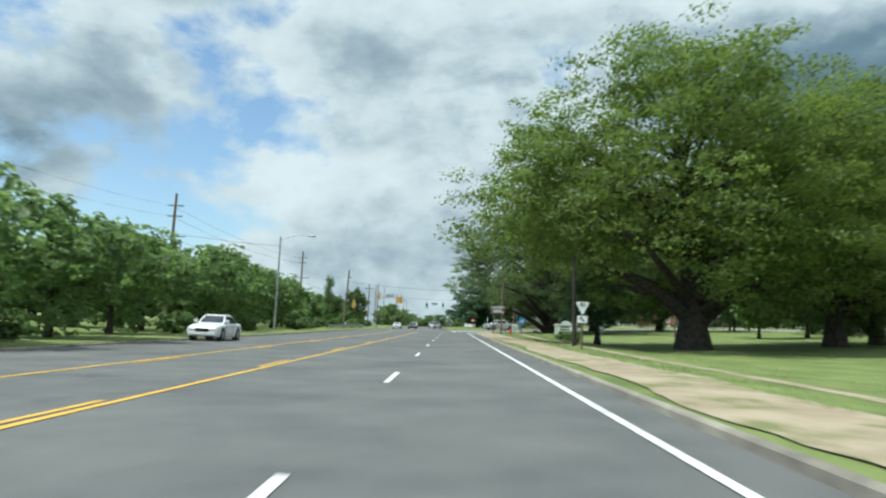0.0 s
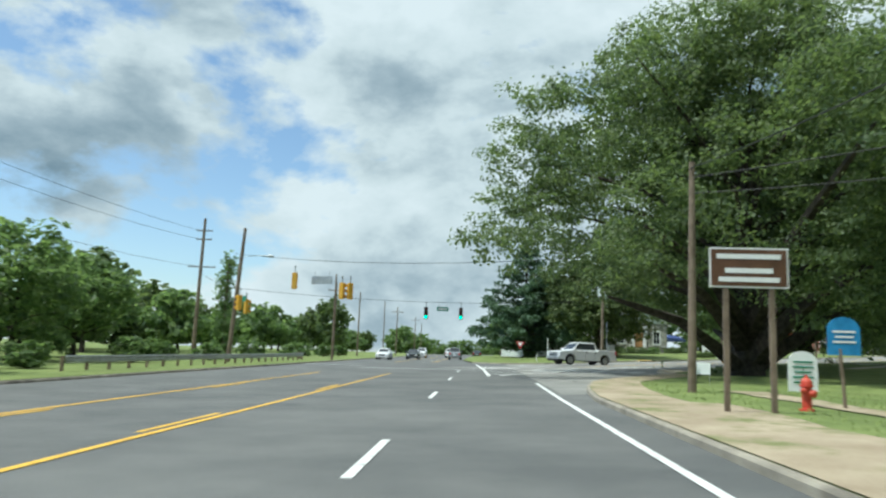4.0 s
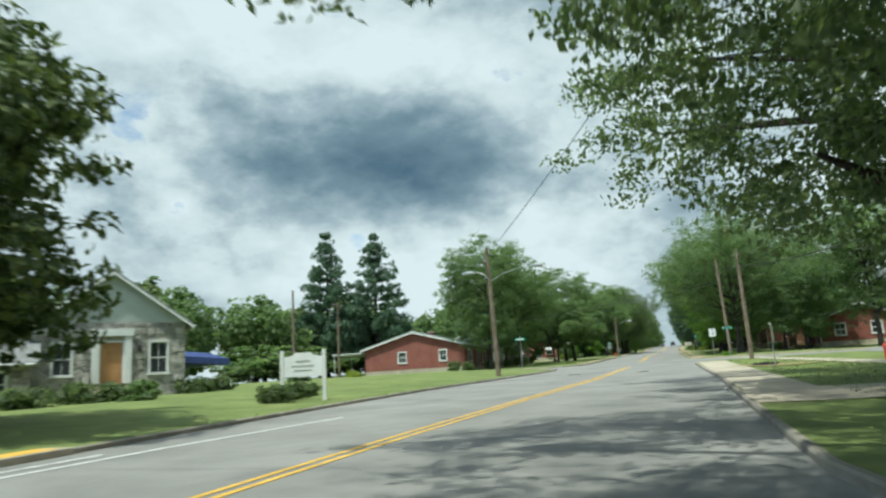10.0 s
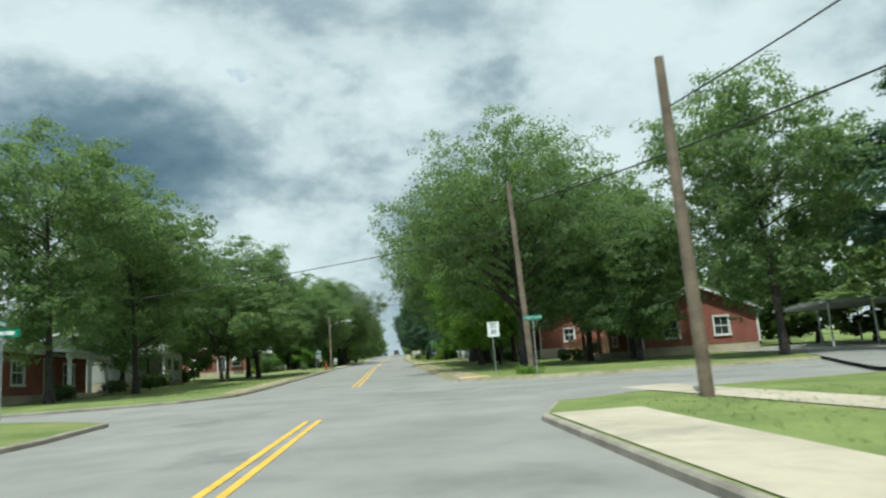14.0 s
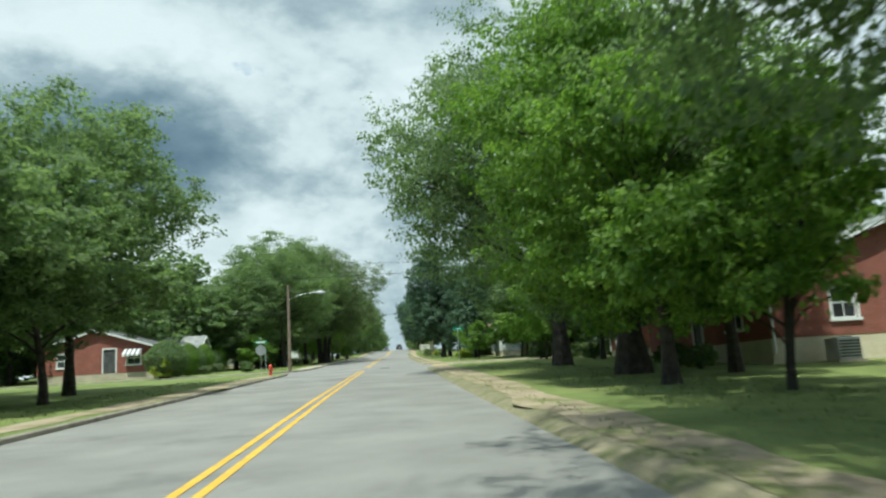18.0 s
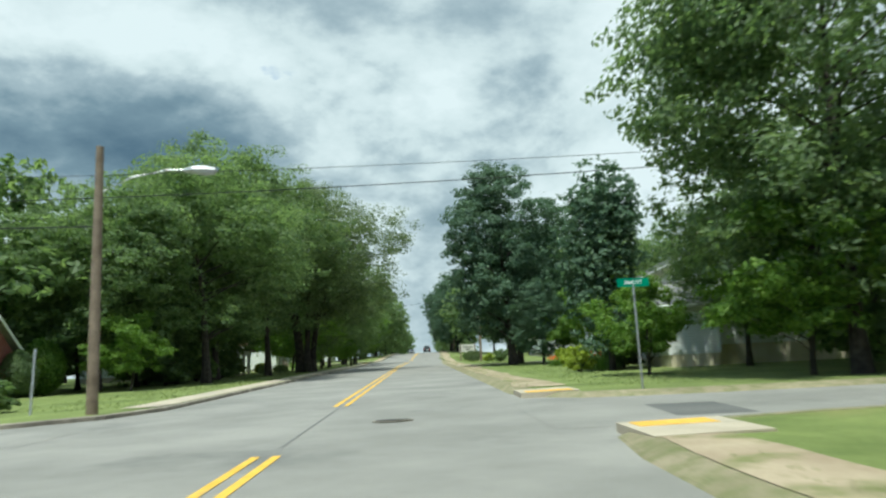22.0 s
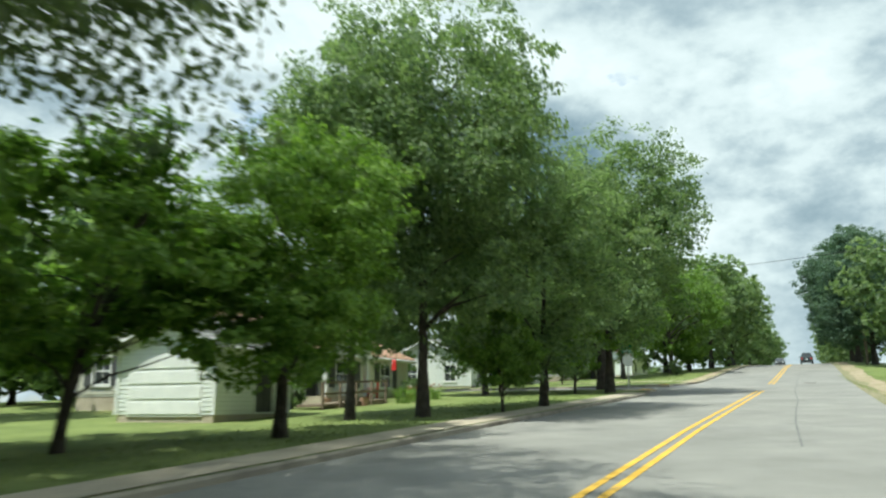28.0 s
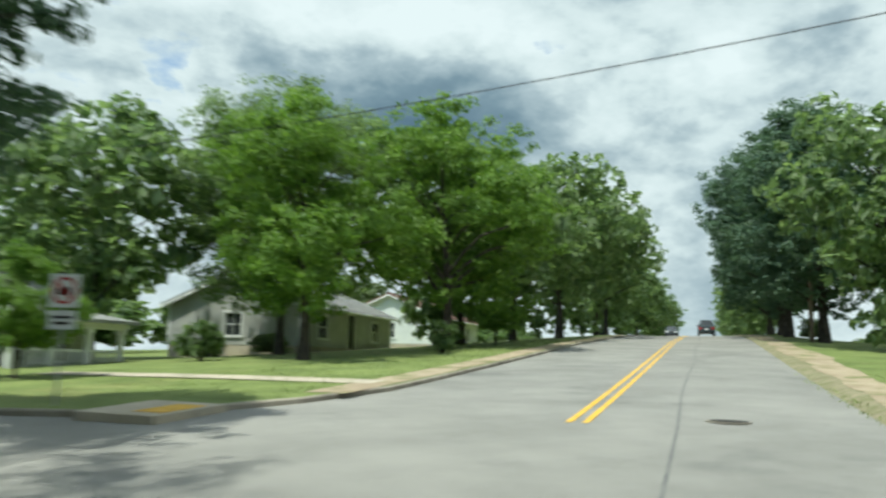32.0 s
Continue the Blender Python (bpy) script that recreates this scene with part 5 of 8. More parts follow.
# state route shield with an arrow plate
s = post_sign("route_sign", 7.6, 41.4, 0, "white triangular route sign numbered 45 with an arrow plate", h=2.5, mat=WOOD_POLE, r=0.06)
panel(s, [(-0.36, 2.62), (-0.05, 2.0), (0.05, 2.0), (0.36, 2.62), (0.30, 2.70), (-0.30, 2.70)], SIGN_WHITE, -0.07)
panel(s, [(-0.38, 2.66), (0.38, 2.66), (0.32, 2.73), (-0.32, 2.73)], INK, -0.07)
lettering("45", 0.34, INK, s, 0, -0.085, 2.5, name="number")
panel(s, rect(0.56, 0.38, 1.72), SIGN_WHITE, -0.07, name="arrow_plate")
panel(s, [(-0.14, 1.84), (0.0, 1.84), (-0.04, 1.79), (0.14, 1.62), (0.08, 1.58), (-0.09, 1.75), (-0.14, 1.70)], INK, -0.08, name="arrow")
s = post_sign("route_sign", 12.6, 60.0, 0, "small white plate on a thin post", h=1.7)
panel(s, rect(0.4, 0.25, 1.55), SIGN_WHITE)

# brown wayfinding sign
s = thing("wayfinding_sign", 6.6, 90.2, "brown wayfinding sign with white lettering on two posts", "road sign", -4)
for k in (-0.45, 0.45):
    part("post", boxes((k - 0.05, k + 0.05, -0.05, 0.05, -0.4, 3.1)), WOOD_POLE, s)
panel(s, rect(1.55, 0.82, 3.0), SIGN_WHITE, -0.055, name="panel")
panel(s, rect(1.48, 0.75, 3.0), SIGN_BROWN, -0.063, name="face")
bars(s, 1.25, 0.10, SIGN_WHITE, ((1.0, 0.23), (0.75, -0.06), (0.95, -0.24)), 3.0, 0, -0.075)
# historical markers
s = post_sign("historical_marker", 9.8, 93.0, -6, "blue arched historical marker on a post", "marker", h=1.5, mat=WOOD_POLE, r=0.045, lean=-0.06)
arch = [(-0.36, 1.35), (0.36, 1.35), (0.36, 1.95)] + [(0.36 * math.cos(a), 1.95 + 0.30 * math.sin(a)) for a in np.linspace(0.2, math.pi - 0.2, 9)] + [(-0.36, 1.95)]
panel(s, arch, SIGN_BLUE, 0.02, 0.05)
bars(s, 0.5, 0.05, SIGN_WHITE, ((1, 0.2), (0.8, 0.08), (1, -0.04)), 1.7, 0, -0.04)
s = post_sign("historical_marker", 9.0, 93.4, -6, "white arched historical marker on a post", "marker", h=1.0, mat=GALV, r=0.04)
arch = [(-0.33, 0.45), (0.33, 0.45), (0.33, 1.15)] + [(0.33 * math.cos(a), 1.15 + 0.26 * math.sin(a)) for a in np.linspace(0.2, math.pi - 0.2, 9)] + [(-0.33, 1.15)]
panel(s, arch, SIGN_WHITE, 0.02, 0.05)
bars(s, 0.48, 0.04, SIGN_GREEN, ((0.9, 0.3), (1, 0.18), (0.8, 0.06), (1, -0.06), (0.9, -0.18)), 0.85, 0, -0.04)
# message board on the lawn
s = thing("message_board", 16.0, 98.0, "pale church message board with changeable black letters", "sign", -50)
part("base", boxes((-1.75, 1.75, -0.2, 0.2, -0.3, 0.12, 0.02)), STONE, s)
for k in (-1.55, 1.55):
    part("pillar", boxes((k - 0.2, k + 0.2, -0.2, 0.2, 0.1, 1.65, 0.03)), BOARD_GREY, s)
part("cabinet", boxes((-1.4, 1.4, -0.13, 0.13, 0.1, 1.5, 0.02)), BOARD_GREY, s)
part("cornice", boxes((-1.9, 1.9, -0.24, 0.24, 1.5, 1.72, 0.04)), BOARD_GREY, s)
part("crown_panel", prism([(-0.75, 1.72), (0.75, 1.72), (0.7, 1.9)] + [(0.62 * math.cos(a), 1.9 + 0.22 * math.sin(a)) for a in np.linspace(0.1, math.pi - 0.1, 9)] + [(-0.7, 1.9)], -0.12, 0.12, "y"), BOARD_GREY, s)
part("letter_panel", boxes((-1.25, 1.25, -0.15, -0.132, 0.2, 1.42)), LETTER_PANEL, s)
bars(s, 2.0, 0.17, INK, ((0.75, 0.42), (0.85, 0.12), (0.75, -0.16)), 0.85, -0.05, -0.16)
bars(s, 0.9, 0.17, INK, ((1.0, -0.44),), 0.85, 0.55, -0.16)

# yield signs
for x, y, turn, h in ((6.5, 156.6, -10, 2.3), (20.0, 131.6, 30, 2.2)):
    s = post_sign("yield_sign", x, y, turn, "red and white triangular yield sign on a thin post", h=h, r=0.03)
    panel(s, [(0, h - 0.78), (0.46, h), (-0.46, h)], SIGN_RED, -0.03)
    panel(s, [(0, h - 0.56), (0.27, h - 0.1), (-0.27, h - 0.1)], SIGN_WHITE, -0.04, name="inner_triangle")
s = post_sign("marker_post", 7.9, 152.4, 0, "thin white plastic marker post", "marker post", h=1.0, mat=SIGN_WHITE, r=0.04)
s = post_sign("marker_post", 9.6, 158.5, 0, "tall thin white post on the bank", "marker post", h=2.6, mat=SIGN_WHITE, r=0.05)

# signs along the side street; their faces look down the street
FACE2 = TURN2 - 90
s = post_sign("speed_limit_sign", *uv(68.3, 5.05), FACE2, "white speed limit 30 sign on a steel post", h=2.6, lean=-0.03)
panel(s, rect(0.61, 0.76, 2.35), SIGN_WHITE, -0.03)
for text, size, z in (("SPEED", 0.13, 2.62), ("LIMIT", 0.13, 2.47), ("30", 0.32, 2.20)):
    lettering(text, size, INK, s, 0, -0.042, z)
s = post_sign("street_name_sign", *uv(62.9, 6.1), FACE2, "green street name sign over a steel post", h=2.55)
street_names(s, 2.62, "GOLF CLUB", None, 8)
s = post_sign("street_name_sign", *uv(51.0, -10.6), FACE2, "green street name sign over a thin post", h=2.6)
street_names(s, 2.68, "", "", 12)
s = post_sign("stop_sign", *uv(127.6, -9.3), FACE2, "back of a stop sign under green street names", h=2.4)
panel(s, [(0.38 * math.cos(a), 1.85 + 0.38 * math.sin(a)) for a in np.arange(8) * math.tau / 8 + math.tau / 16], GALV, -0.02)
street_names(s, 2.42, "", "", 14)
s = post_sign("street_name_sign", *uv(135.2, 5.5), FACE2, "green 36th Street name sign on a post in a tree", h=2.75)
street_names(s, 2.8, "36th ST", None, 4)
s = post_sign("stop_sign", *uv(226.5, -8.8), FACE2 + 48, "white back of a stop sign under two green street names", h=2.35, r=0.03)
panel(s, [(0.38 * math.cos(a), 1.85 + 0.38 * math.sin(a)) for a in np.arange(8) * math.tau / 8 + math.tau / 16], SIGN_WHITE, -0.035)
street_names(s, 2.36, "HADLEY", "15th S", 4)
s = post_sign("no_trucks_sign", *uv(236.0, -10.6), FACE2 + 10, "white sign that bans trucks with a red ring", h=2.45)
panel(s, rect(0.6, 0.62, 2.2), SIGN_WHITE, -0.03)
panel(s, rect(0.56, 0.34, 1.66), SIGN_WHITE, -0.03, name="lower_panel")
bm = bmesh.new()
ring_o, ring_i = disc(0.25, 28, 0, 2.2), disc(0.205, 28, 0, 2.2)
vo = [bm.verts.new((a, -0.042, b)) for a, b in ring_o]
vi = [bm.verts.new((a, -0.042, b)) for a, b in ring_i]
for k in range(28):
    bm.faces.new((vo[k], vo[(k + 1) % 28], vi[(k + 1) % 28], vi[k]))
part("red_ring", bm, SIGN_RED, s)
panel(s, [(-0.13, 2.12), (0.13, 2.12), (0.13, 2.22), (0.06, 2.28), (0.0, 2.28), (0.0, 2.24), (-0.13, 2.24)], INK, -0.04, name="truck_symbol")
panel(s, [(-0.19, 2.36), (-0.16, 2.39), (0.19, 2.04), (0.16, 2.01)], SIGN_RED, -0.046, name="red_slash")
bars(s, 0.4, 0.05, INK, ((1, 0.05), (0.8, -0.06)), 1.66, 0, -0.042)
s = post_sign("small_sign", *uv(27.3, 5.5), FACE2 + 60, "narrow grey notice on a steel post", h=1.9)
panel(s, rect(0.28, 0.75, 1.55), BOARD_GREY, -0.03)
part("finial", tube([(0, 0, 1.9), (0, 0, 2.0), (0, 0, 2.1)], [0.03, 0.05, 0.01], 8), GALV, s)

# white name board before the stone building
s = uthing("name_board", 16.2, -12.4, "white painted name board between two posts over a low hedge", "sign", -74)
for k in (-0.8, 0.8):
    part("post", boxes((k - 0.07, k + 0.07, -0.07, 0.07, -0.3, 2.1, 0.01)), TRIM, s)
part("board", prism([(-0.73, 1.1), (0.73, 1.1), (0.73, 1.85), (0.4, 1.9), (0.3, 2.0), (-0.3, 2.0), (-0.4, 1.9), (-0.73, 1.85)], -0.04, 0.04, "y"), SIGN_WHITE, s)
bars(s, 1.1, 0.04, BOARD_GREY, ((0.5, 0.18), (0.8, 0.0), (0.6, -0.16)), 1.5, 0, -0.05)

# board sign on the right verge farther up
s = uthing("name_board", 205.0, 5.6, "cream name board on two posts beside a clipped hedge", "sign", -82)
for k in (-0.85, 0.85):
    part("post", boxes((k - 0.06, k + 0.06, -0.06, 0.06, -0.3, 2.1)), WOOD_POLE, s)
part("board", boxes((-0.95, 0.95, -0.05, 0.05, 1.1, 2.0, 0.02)), SIDING_CREAM, s)
bars(s, 1.4, 0.08, INK, ((0.8, 0.15), (0.4, -0.12)), 1.55, 0, -0.06)


# ---------------------------------------------------------------- hydrants and street furniture
def hydrant(x, y, label="red fire hydrant on the verge"):
    ob = thing("fire_hydrant", x, y, label, "fire hydrant", TURN2, 0.1)
    part("barrel", tube([(0, 0, -0.1), (0, 0, 0.05), (0, 0, 0.06), (0, 0, 0.5), (0, 0, 0.52), (0, 0, 0.56)], [0.15, 0.15, 0.1, 0.1, 0.14, 0.14], 14), HYDRANT_RED, ob)
    part("bonnet", tube([(0, 0, 0.56), (0, 0, 0.64), (0, 0, 0.70), (0, 0, 0.72), (0, 0, 0.78)], [0.125, 0.11, 0.07, 0.03, 0.03], 14), HYDRANT_RED, ob)
    for a in (0, 180):
        d = Vector((math.cos(math.radians(a)), math.sin(math.radians(a)), 0))
        part("nozzle_cap", tube([d * 0.09 + Vector((0, 0, 0.44)), d * 0.17 + Vector((0, 0, 0.44)), d * 0.19 + Vector((0, 0, 0.44))], [0.06, 0.06, 0.03], 10), HYDRANT_RED, ob)
    part("pumper_cap", tube([(0, -0.09, 0.38), (0, -0.18, 0.38), (0, -0.21, 0.38)], [0.08, 0.08, 0.035], 12), HYDRANT_RED, ob)
    return ob


hydrant(8.3, 91.6)
hydrant(*uv(28.0, 10.2))
hydrant(*uv(124.8, -8.2))
s = uthing("steel_rod", 137.1, -10.5, "thin leaning grey guy rod by the pole", "guy rod", 0)
part("rod", tube([(0, 0, -0.2), (0.35, 0.1, 1.9)], 0.03, 6), GALV, s)
s = thing("utility_cabinet", 15.5, 153.4, "grey steel utility cabinet beside the pole", "utility cabinet", 20)
part("cabinet", boxes((-0.3, 0.3, -0.22, 0.22, 0.1, 1.7, 0.03)), GALV, s)
part("base", boxes((-0.36, 0.36, -0.28, 0.28, -0.3, 0.1)), CONCRETE, s)
part("conduit", tube([(-0.55, -0.1, -0.2), (-0.55, -0.1, 4.0)], 0.05, 8), GALV, s)
s = thing("yard_sign", 10.2, 105.2, "small white yard sign on wire legs under the oak", "sign", -35)
part("board", boxes((-0.29, 0.29, -0.01, 0.01, 0.5, 0.95)), SIGN_WHITE, s)
for k in (-0.25, 0.25):
    part("leg", tube([(k, 0, -0.1), (k, 0, 0.5)], 0.008, 5), GALV, s)


def guard_rail(points, label="galvanised steel guard rail on posts"):
    line = resample(points, 1.9)
    x0, y0 = line[0]
    ob = thing("guard_rail", x0, y0, label, "guard rail")
    z0 = gz(x0, y0)
    prof = [(0.0, 0.44), (0.05, 0.50), (0.05, 0.54), (0.0, 0.60), (0.05, 0.66), (0.05, 0.70), (0.0, 0.76)]
    bm = bmesh.new()
    rows = []
    edges = offset_line(line, 0.0)
    normals = [(b - a) for a, b in zip(offset_line(line, 0.0), offset_line(line, 1.0))]
    for p, n in zip(edges, normals):
        rows.append([bm.verts.new((p.x + n.x * a - x0, p.y + n.y * a - y0, gz(p.x, p.y) - z0 + b)) for a, b in prof])
    for r0, r1 in zip(rows, rows[1:]):
        for k in range(len(prof) - 1):
            bm.faces.new((r0[k], r0[k + 1], r1[k + 1], r1[k]))
    bmesh.ops.solidify(bm, geom=bm.faces[:], thickness=0.006)
    part("rail", bm, GALV, ob)
    for p, n in zip(edges, normals):
        q = p - n * 0.1
        part("post", boxes((q.x - x0 - 0.06, q.x - x0 + 0.06, q.y - y0 - 0.06, q.y - y0 + 0.06, gz(q.x, q.y) - z0 - 0.4, gz(q.x, q.y) - z0 + 0.74)), WOOD_POLE, ob)
    return ob


guard_rail([s1(-17.2, 106), s1(-17.0, 130), s1(-17.4, 150), s1(-19.5, 157)])

# dark burnt patch and straw on the lawn, covers in the road
x, y = uv(29.4, 5.5)
grid_sheet("scorched_patch", [[(x + 0.5 + a * math.cos(b) * 1.0 + 0.22 * a * math.sin(3 * b), y - 0.2 + a * math.sin(b) * (1 + 0.12 * math.sin(5 * b))) for b in np.linspace(0, math.tau, 33)] for a in (0.01, 0.8, 1.5, 2.1)], STRAW, 0.15, "structure", "straw-coloured scorched grass", "ground patch")
grid_sheet("burnt_patch", [[(x - 0.3 + a * math.cos(b) * (1.0 + 0.15 * math.sin(4 * b)), y + a * math.sin(b) * (1 + 0.2 * math.cos(3 * b)), 0.09 * (1 - a / 0.62) * (1 + 0.5 * math.sin(5 * b + 9 * a))) for b in np.linspace(0, math.tau, 33)] for a in (0.01, 0.2, 0.4, 0.6)], CHAR, 0.165, "structure", "black ashes of a small bonfire", "ground patch")
rng = np.random.default_rng(55)
for k in range(14):
    a, r = rng.random() * math.tau, 0.6 * rng.random() ** 0.5
    px, py = x - 0.3 + r * math.cos(a), y + r * math.sin(a)
    s = thing("charred_stick", px, py, "charred piece of branch lying in the ashes", "branch", rng.random() * 360, 0.2)
    part("stick", tube([(-0.14 - 0.1 * rng.random(), 0, 0), (0, 0.03, 0.03), (0.14 + 0.1 * rng.random(), 0, 0.01)], [0.018, 0.026, 0.015], 6), CHAR, s)


def flat_cover(u, v, r, mat=None, sx=1.0):
    x, y = uv(u, v)
    ob = thing("manhole_cover", x, y, "dark round iron cover set in the ground", "manhole cover", 0, 0.014)
    part("lid", prism(disc(r, 20), 0.0, 0.012), mat or CHAR, ob)
    part("ring", prism([(a * 1.14, b * 1.14) for a, b in disc(r, 20)], -0.01, 0.006), KERB, ob)
    return ob


flat_cover(34.0, -0.6, 0.33)
flat_cover(36, -4.6, 0.33)
flat_cover(239.0, 0.9, 0.33)
flat_cover(131.0, -0.6, 0.35)
for u, v, w, l in ((130.4, 5.0, 1.4, 1.3),):
    x, y = uv(u, v)
    band("asphalt_patch", [uv(u - l, v), uv(u + l, v + 0.2)], -w / 2, w / 2, ASPHALT, 0.011, 1.0, 1, "dark patch of newer asphalt", "road patch")
# tyre seam and tar lines
SEAM = material("tar_seam", (0.13, 0.13, 0.13), (0.19, 0.188, 0.18), 2.0, 0.8)
for pts, w in (([uv(u, 0.05 + 0.06 * math.sin(u * 0.3)) for u in range(196, 300, 6)], 0.05), ([uv(55.4, -0.8), uv(56.2, 0.5), uv(57.3, 1.9), uv(58.6, 3.9), uv(59.6, 6.2)], 0.07), ([uv(127.5, -2.1), uv(136, -2.1)], 0.05)):
    stripe(pts, w, SEAM, "tar_seam", up=0.009, label="dark tarred seam in the asphalt")


# ---------------------------------------------------------------- markings of the junction
def flat_shape(name, pts, mat, up=0.013, label="worn white road marking"):
    """A small painted polygon on the road."""
    verts = [(x, y, gz(x, y) + up) for x, y in pts]
    area = sum(a[0] * b[1] - b[0] * a[1] for a, b in zip(pts, pts[1:] + pts[:1]))
    ids = tuple(range(len(pts)))
    ob = link_mesh(name, verts, [ids if area > 0 else ids[::-1]], mat)
    return tagged(ob, label, "road marking", "", "structure")


stripe([s1(0.5, 115), (2.09, 131.3), (1.75, 147)], 0.22, PAINT_WHITE)
stripe([(2.6, 115), (3.1, 116.7), (4.65, 119.7), (7.06, 124.0), (10.5, 129.5), (14.05, 134.9)], 0.2, PAINT_WHITE)
stripe([(5.05, 123.6), (7.5, 126.1), (10.8, 130.9), (13.9, 135.0)], 0.15, PAINT_WHITE)
for pts in ([(2.4, 118.0), (2.9, 117.5), (3.64, 117.8)], [(2.3, 122.3), (3.45, 120.7), (4.75, 120.6)], [(2.3, 125.5), (4.2, 123.1), (5.0, 123.0)], [(7.8, 129.7), (9.07, 132.2)], [(9.88, 131.2), (11.5, 133.4)], [(5.5, 128.5), (6.5, 131.4)], [(6.5, 128.1), (9.4, 128.1)], [(5.4, 140), (6, 144.7)], [(5.8, 139.9), (7.3, 136)], [(3.6, 126.9), (5.2, 128.5)], [(4.73, 126.1), (6.05, 127.8)]):
    stripe(pts, 0.22, PAINT_WHITE, step=1.0)
stripe([(-7.05, 131.2), (1.95, 128.2)], 0.35, PAINT_WHITE)
stripe([(-13.5, 138.6), (-7.6, 137.0)], 0.3, PAINT_WHITE)
for k in range(9):
    y = 129.8 + k * 0.95
    flat_shape("crosswalk_bar", [(2.2, y), (4.9 - 0.1 * k, y - 0.35), (4.9 - 0.1 * k, y + 0.02), (2.2, y + 0.38)], PAINT_WHITE)
for k in range(7):
    x, y = 11.15 - 0.93 * k, 122.9 + 0.72 * k
    flat_shape("crosswalk_bar", [(x - 0.6, y - 0.95), (x - 0.12, y - 1.3), (x + 1.12, y + 0.85), (x + 0.65, y + 1.3)], PAINT_WHITE)
for k in range(5):
    x, y = 6.29 + 0.69 * k, 121.6 - 0.58 * k
    flat_shape("yield_triangle", [(x - 0.2, y - 0.35), (x + 0.36, y + 0.05), (x - 0.14, y + 0.45)], PAINT_WHITE)
for x, y in ((13.7, 134), (14.4, 133), (15.0, 132.5), (15.5, 131.8)):
    flat_shape("yield_triangle", [(x - 0.1, y - 0.4), (x + 0.5, y + 0.1), (x, y + 0.4)], PAINT_WHITE)
stripe([uv(-12, -8.9), uv(-4, -9.2), uv(3, -8.6), uv(9, -7.6)], 0.14, PAINT_WHITE)
stripe([uv(-12, -9.9), uv(-4, -9.9), uv(2, -9.4)], 0.14, PAINT_WHITE)


def kerb_ramp(u, v, l, w, pad):
    """A sloped concrete corner with a domed yellow pad near the road."""
    ob = uthing("kerb_ramp", u, v, "concrete kerb ramp with a yellow tactile pad", "kerb ramp")
    x, y = uv(u, v)
    su = (gz(*uv(u + 1, v)) - gz(*uv(u - 1, v))) / 2
    sl = (gz(*uv(u, v - 1)) - gz(*uv(u, v + 1))) / 2
    ob.matrix_basis = pose(x, y, gz(x, y), math.degrees(math.atan(sl)), -math.degrees(math.atan(su)), TURN2)
    s = 1 if v > 0 else -1  # the road lies on this side
    px, pl, pw = pad

    def slope(y):
        return 0.160 - 0.02 * (s * y / w + 0.5)

    y0, y1 = -s * w / 2, s * w / 2
    part("ramp", prism([(y0, -0.2), (y1, -0.2), (y1, slope(y1)), (y0, slope(y0))], -l / 2, l / 2, "x"), CONCRETE, ob)
    a, c = y1 - s * 0.15, y1 - s * (0.15 + pw)
    tile = part("tactile_pad", prism([(a, 0.0), (c, 0.0), (c, slope(c) + 0.008), (a, slope(a) + 0.008)], px - pl / 2, px + pl / 2, "x"), TACTILE, ob, "yellow tactile pad")
    bm = bmesh.new()
    for i in range(int(pl / 0.12)):
        for j in range(int(pw / 0.12)):
            x, y = px - pl / 2 + 0.06 + i * 0.12, a - s * (0.06 + j * 0.12)
            tube([(x, y, slope(y) + 0.006), (x, y, slope(y) + 0.014)], [0.024, 0.016], 6, bm)
    tagged(part("domes", bm, TACTILE, tile), "", "", "", "stuff")
    return ob


kerb_ramp(65.0, 3.5, 1.6, 1.4, (-0.4, 0.7, 1.1))
kerb_ramp(136.4, 3.25, 1.6, 1.5, (-0.45, 0.6, 1.2))
kerb_ramp(126.3, 3.5, 1.8, 1.5, (0.5, 0.6, 1.1))
kerb_ramp(226.4, -8.2, 2.2, 1.6, (0.2, 1.5, 0.6))
kerb_ramp(0.9, -11.3, 2.8, 2.0, (0.1, 2.2, 0.6))
kerb_ramp(236.2, -8.6, 2.0, 1.6, (0, 1.2, 0.6))
s = thing("kerb_ramp", 14.2, 123.6, "concrete kerb ramp with a yellow tactile pad", "kerb ramp", -38, 0.05)
part("ramp", boxes((-0.8, 2.4, -1.3, 1.3, -0.2, 0.115)), CONCRETE, s)
part("tactile_pad", boxes((-0.75, -0.1, -0.75, 0.75, 0.0, 0.125)), TACTILE, s, "yellow tactile pad")
band("driveway", [uv(8, 2.55), uv(8, 9)], -2.2, 2.2, CONCRETE, 0.137, 1.5, 1, "broken concrete driveway apron", "driveway")
band("parking_lot", [uv(36, 18), uv(50, 18), uv(66, 25), uv(84, 27)], -4.5, 6.5, ASPHALT_OLD, 0.146, 3.0, 2, "pale asphalt parking area under trees", "parking lot")
band("driveway", [uv(176.5, 2.9), uv(176.5, 24)], -1.6, 1.6, CONCRETE, 0.138, 2.0, 1, "pale concrete driveway", "driveway")
band("footpath", [uv(243, -7.3), uv(243, -18)], -0.6, 0.6, CONCRETE, 0.138, 2.0, 1, "narrow concrete path to a porch", "footpath")


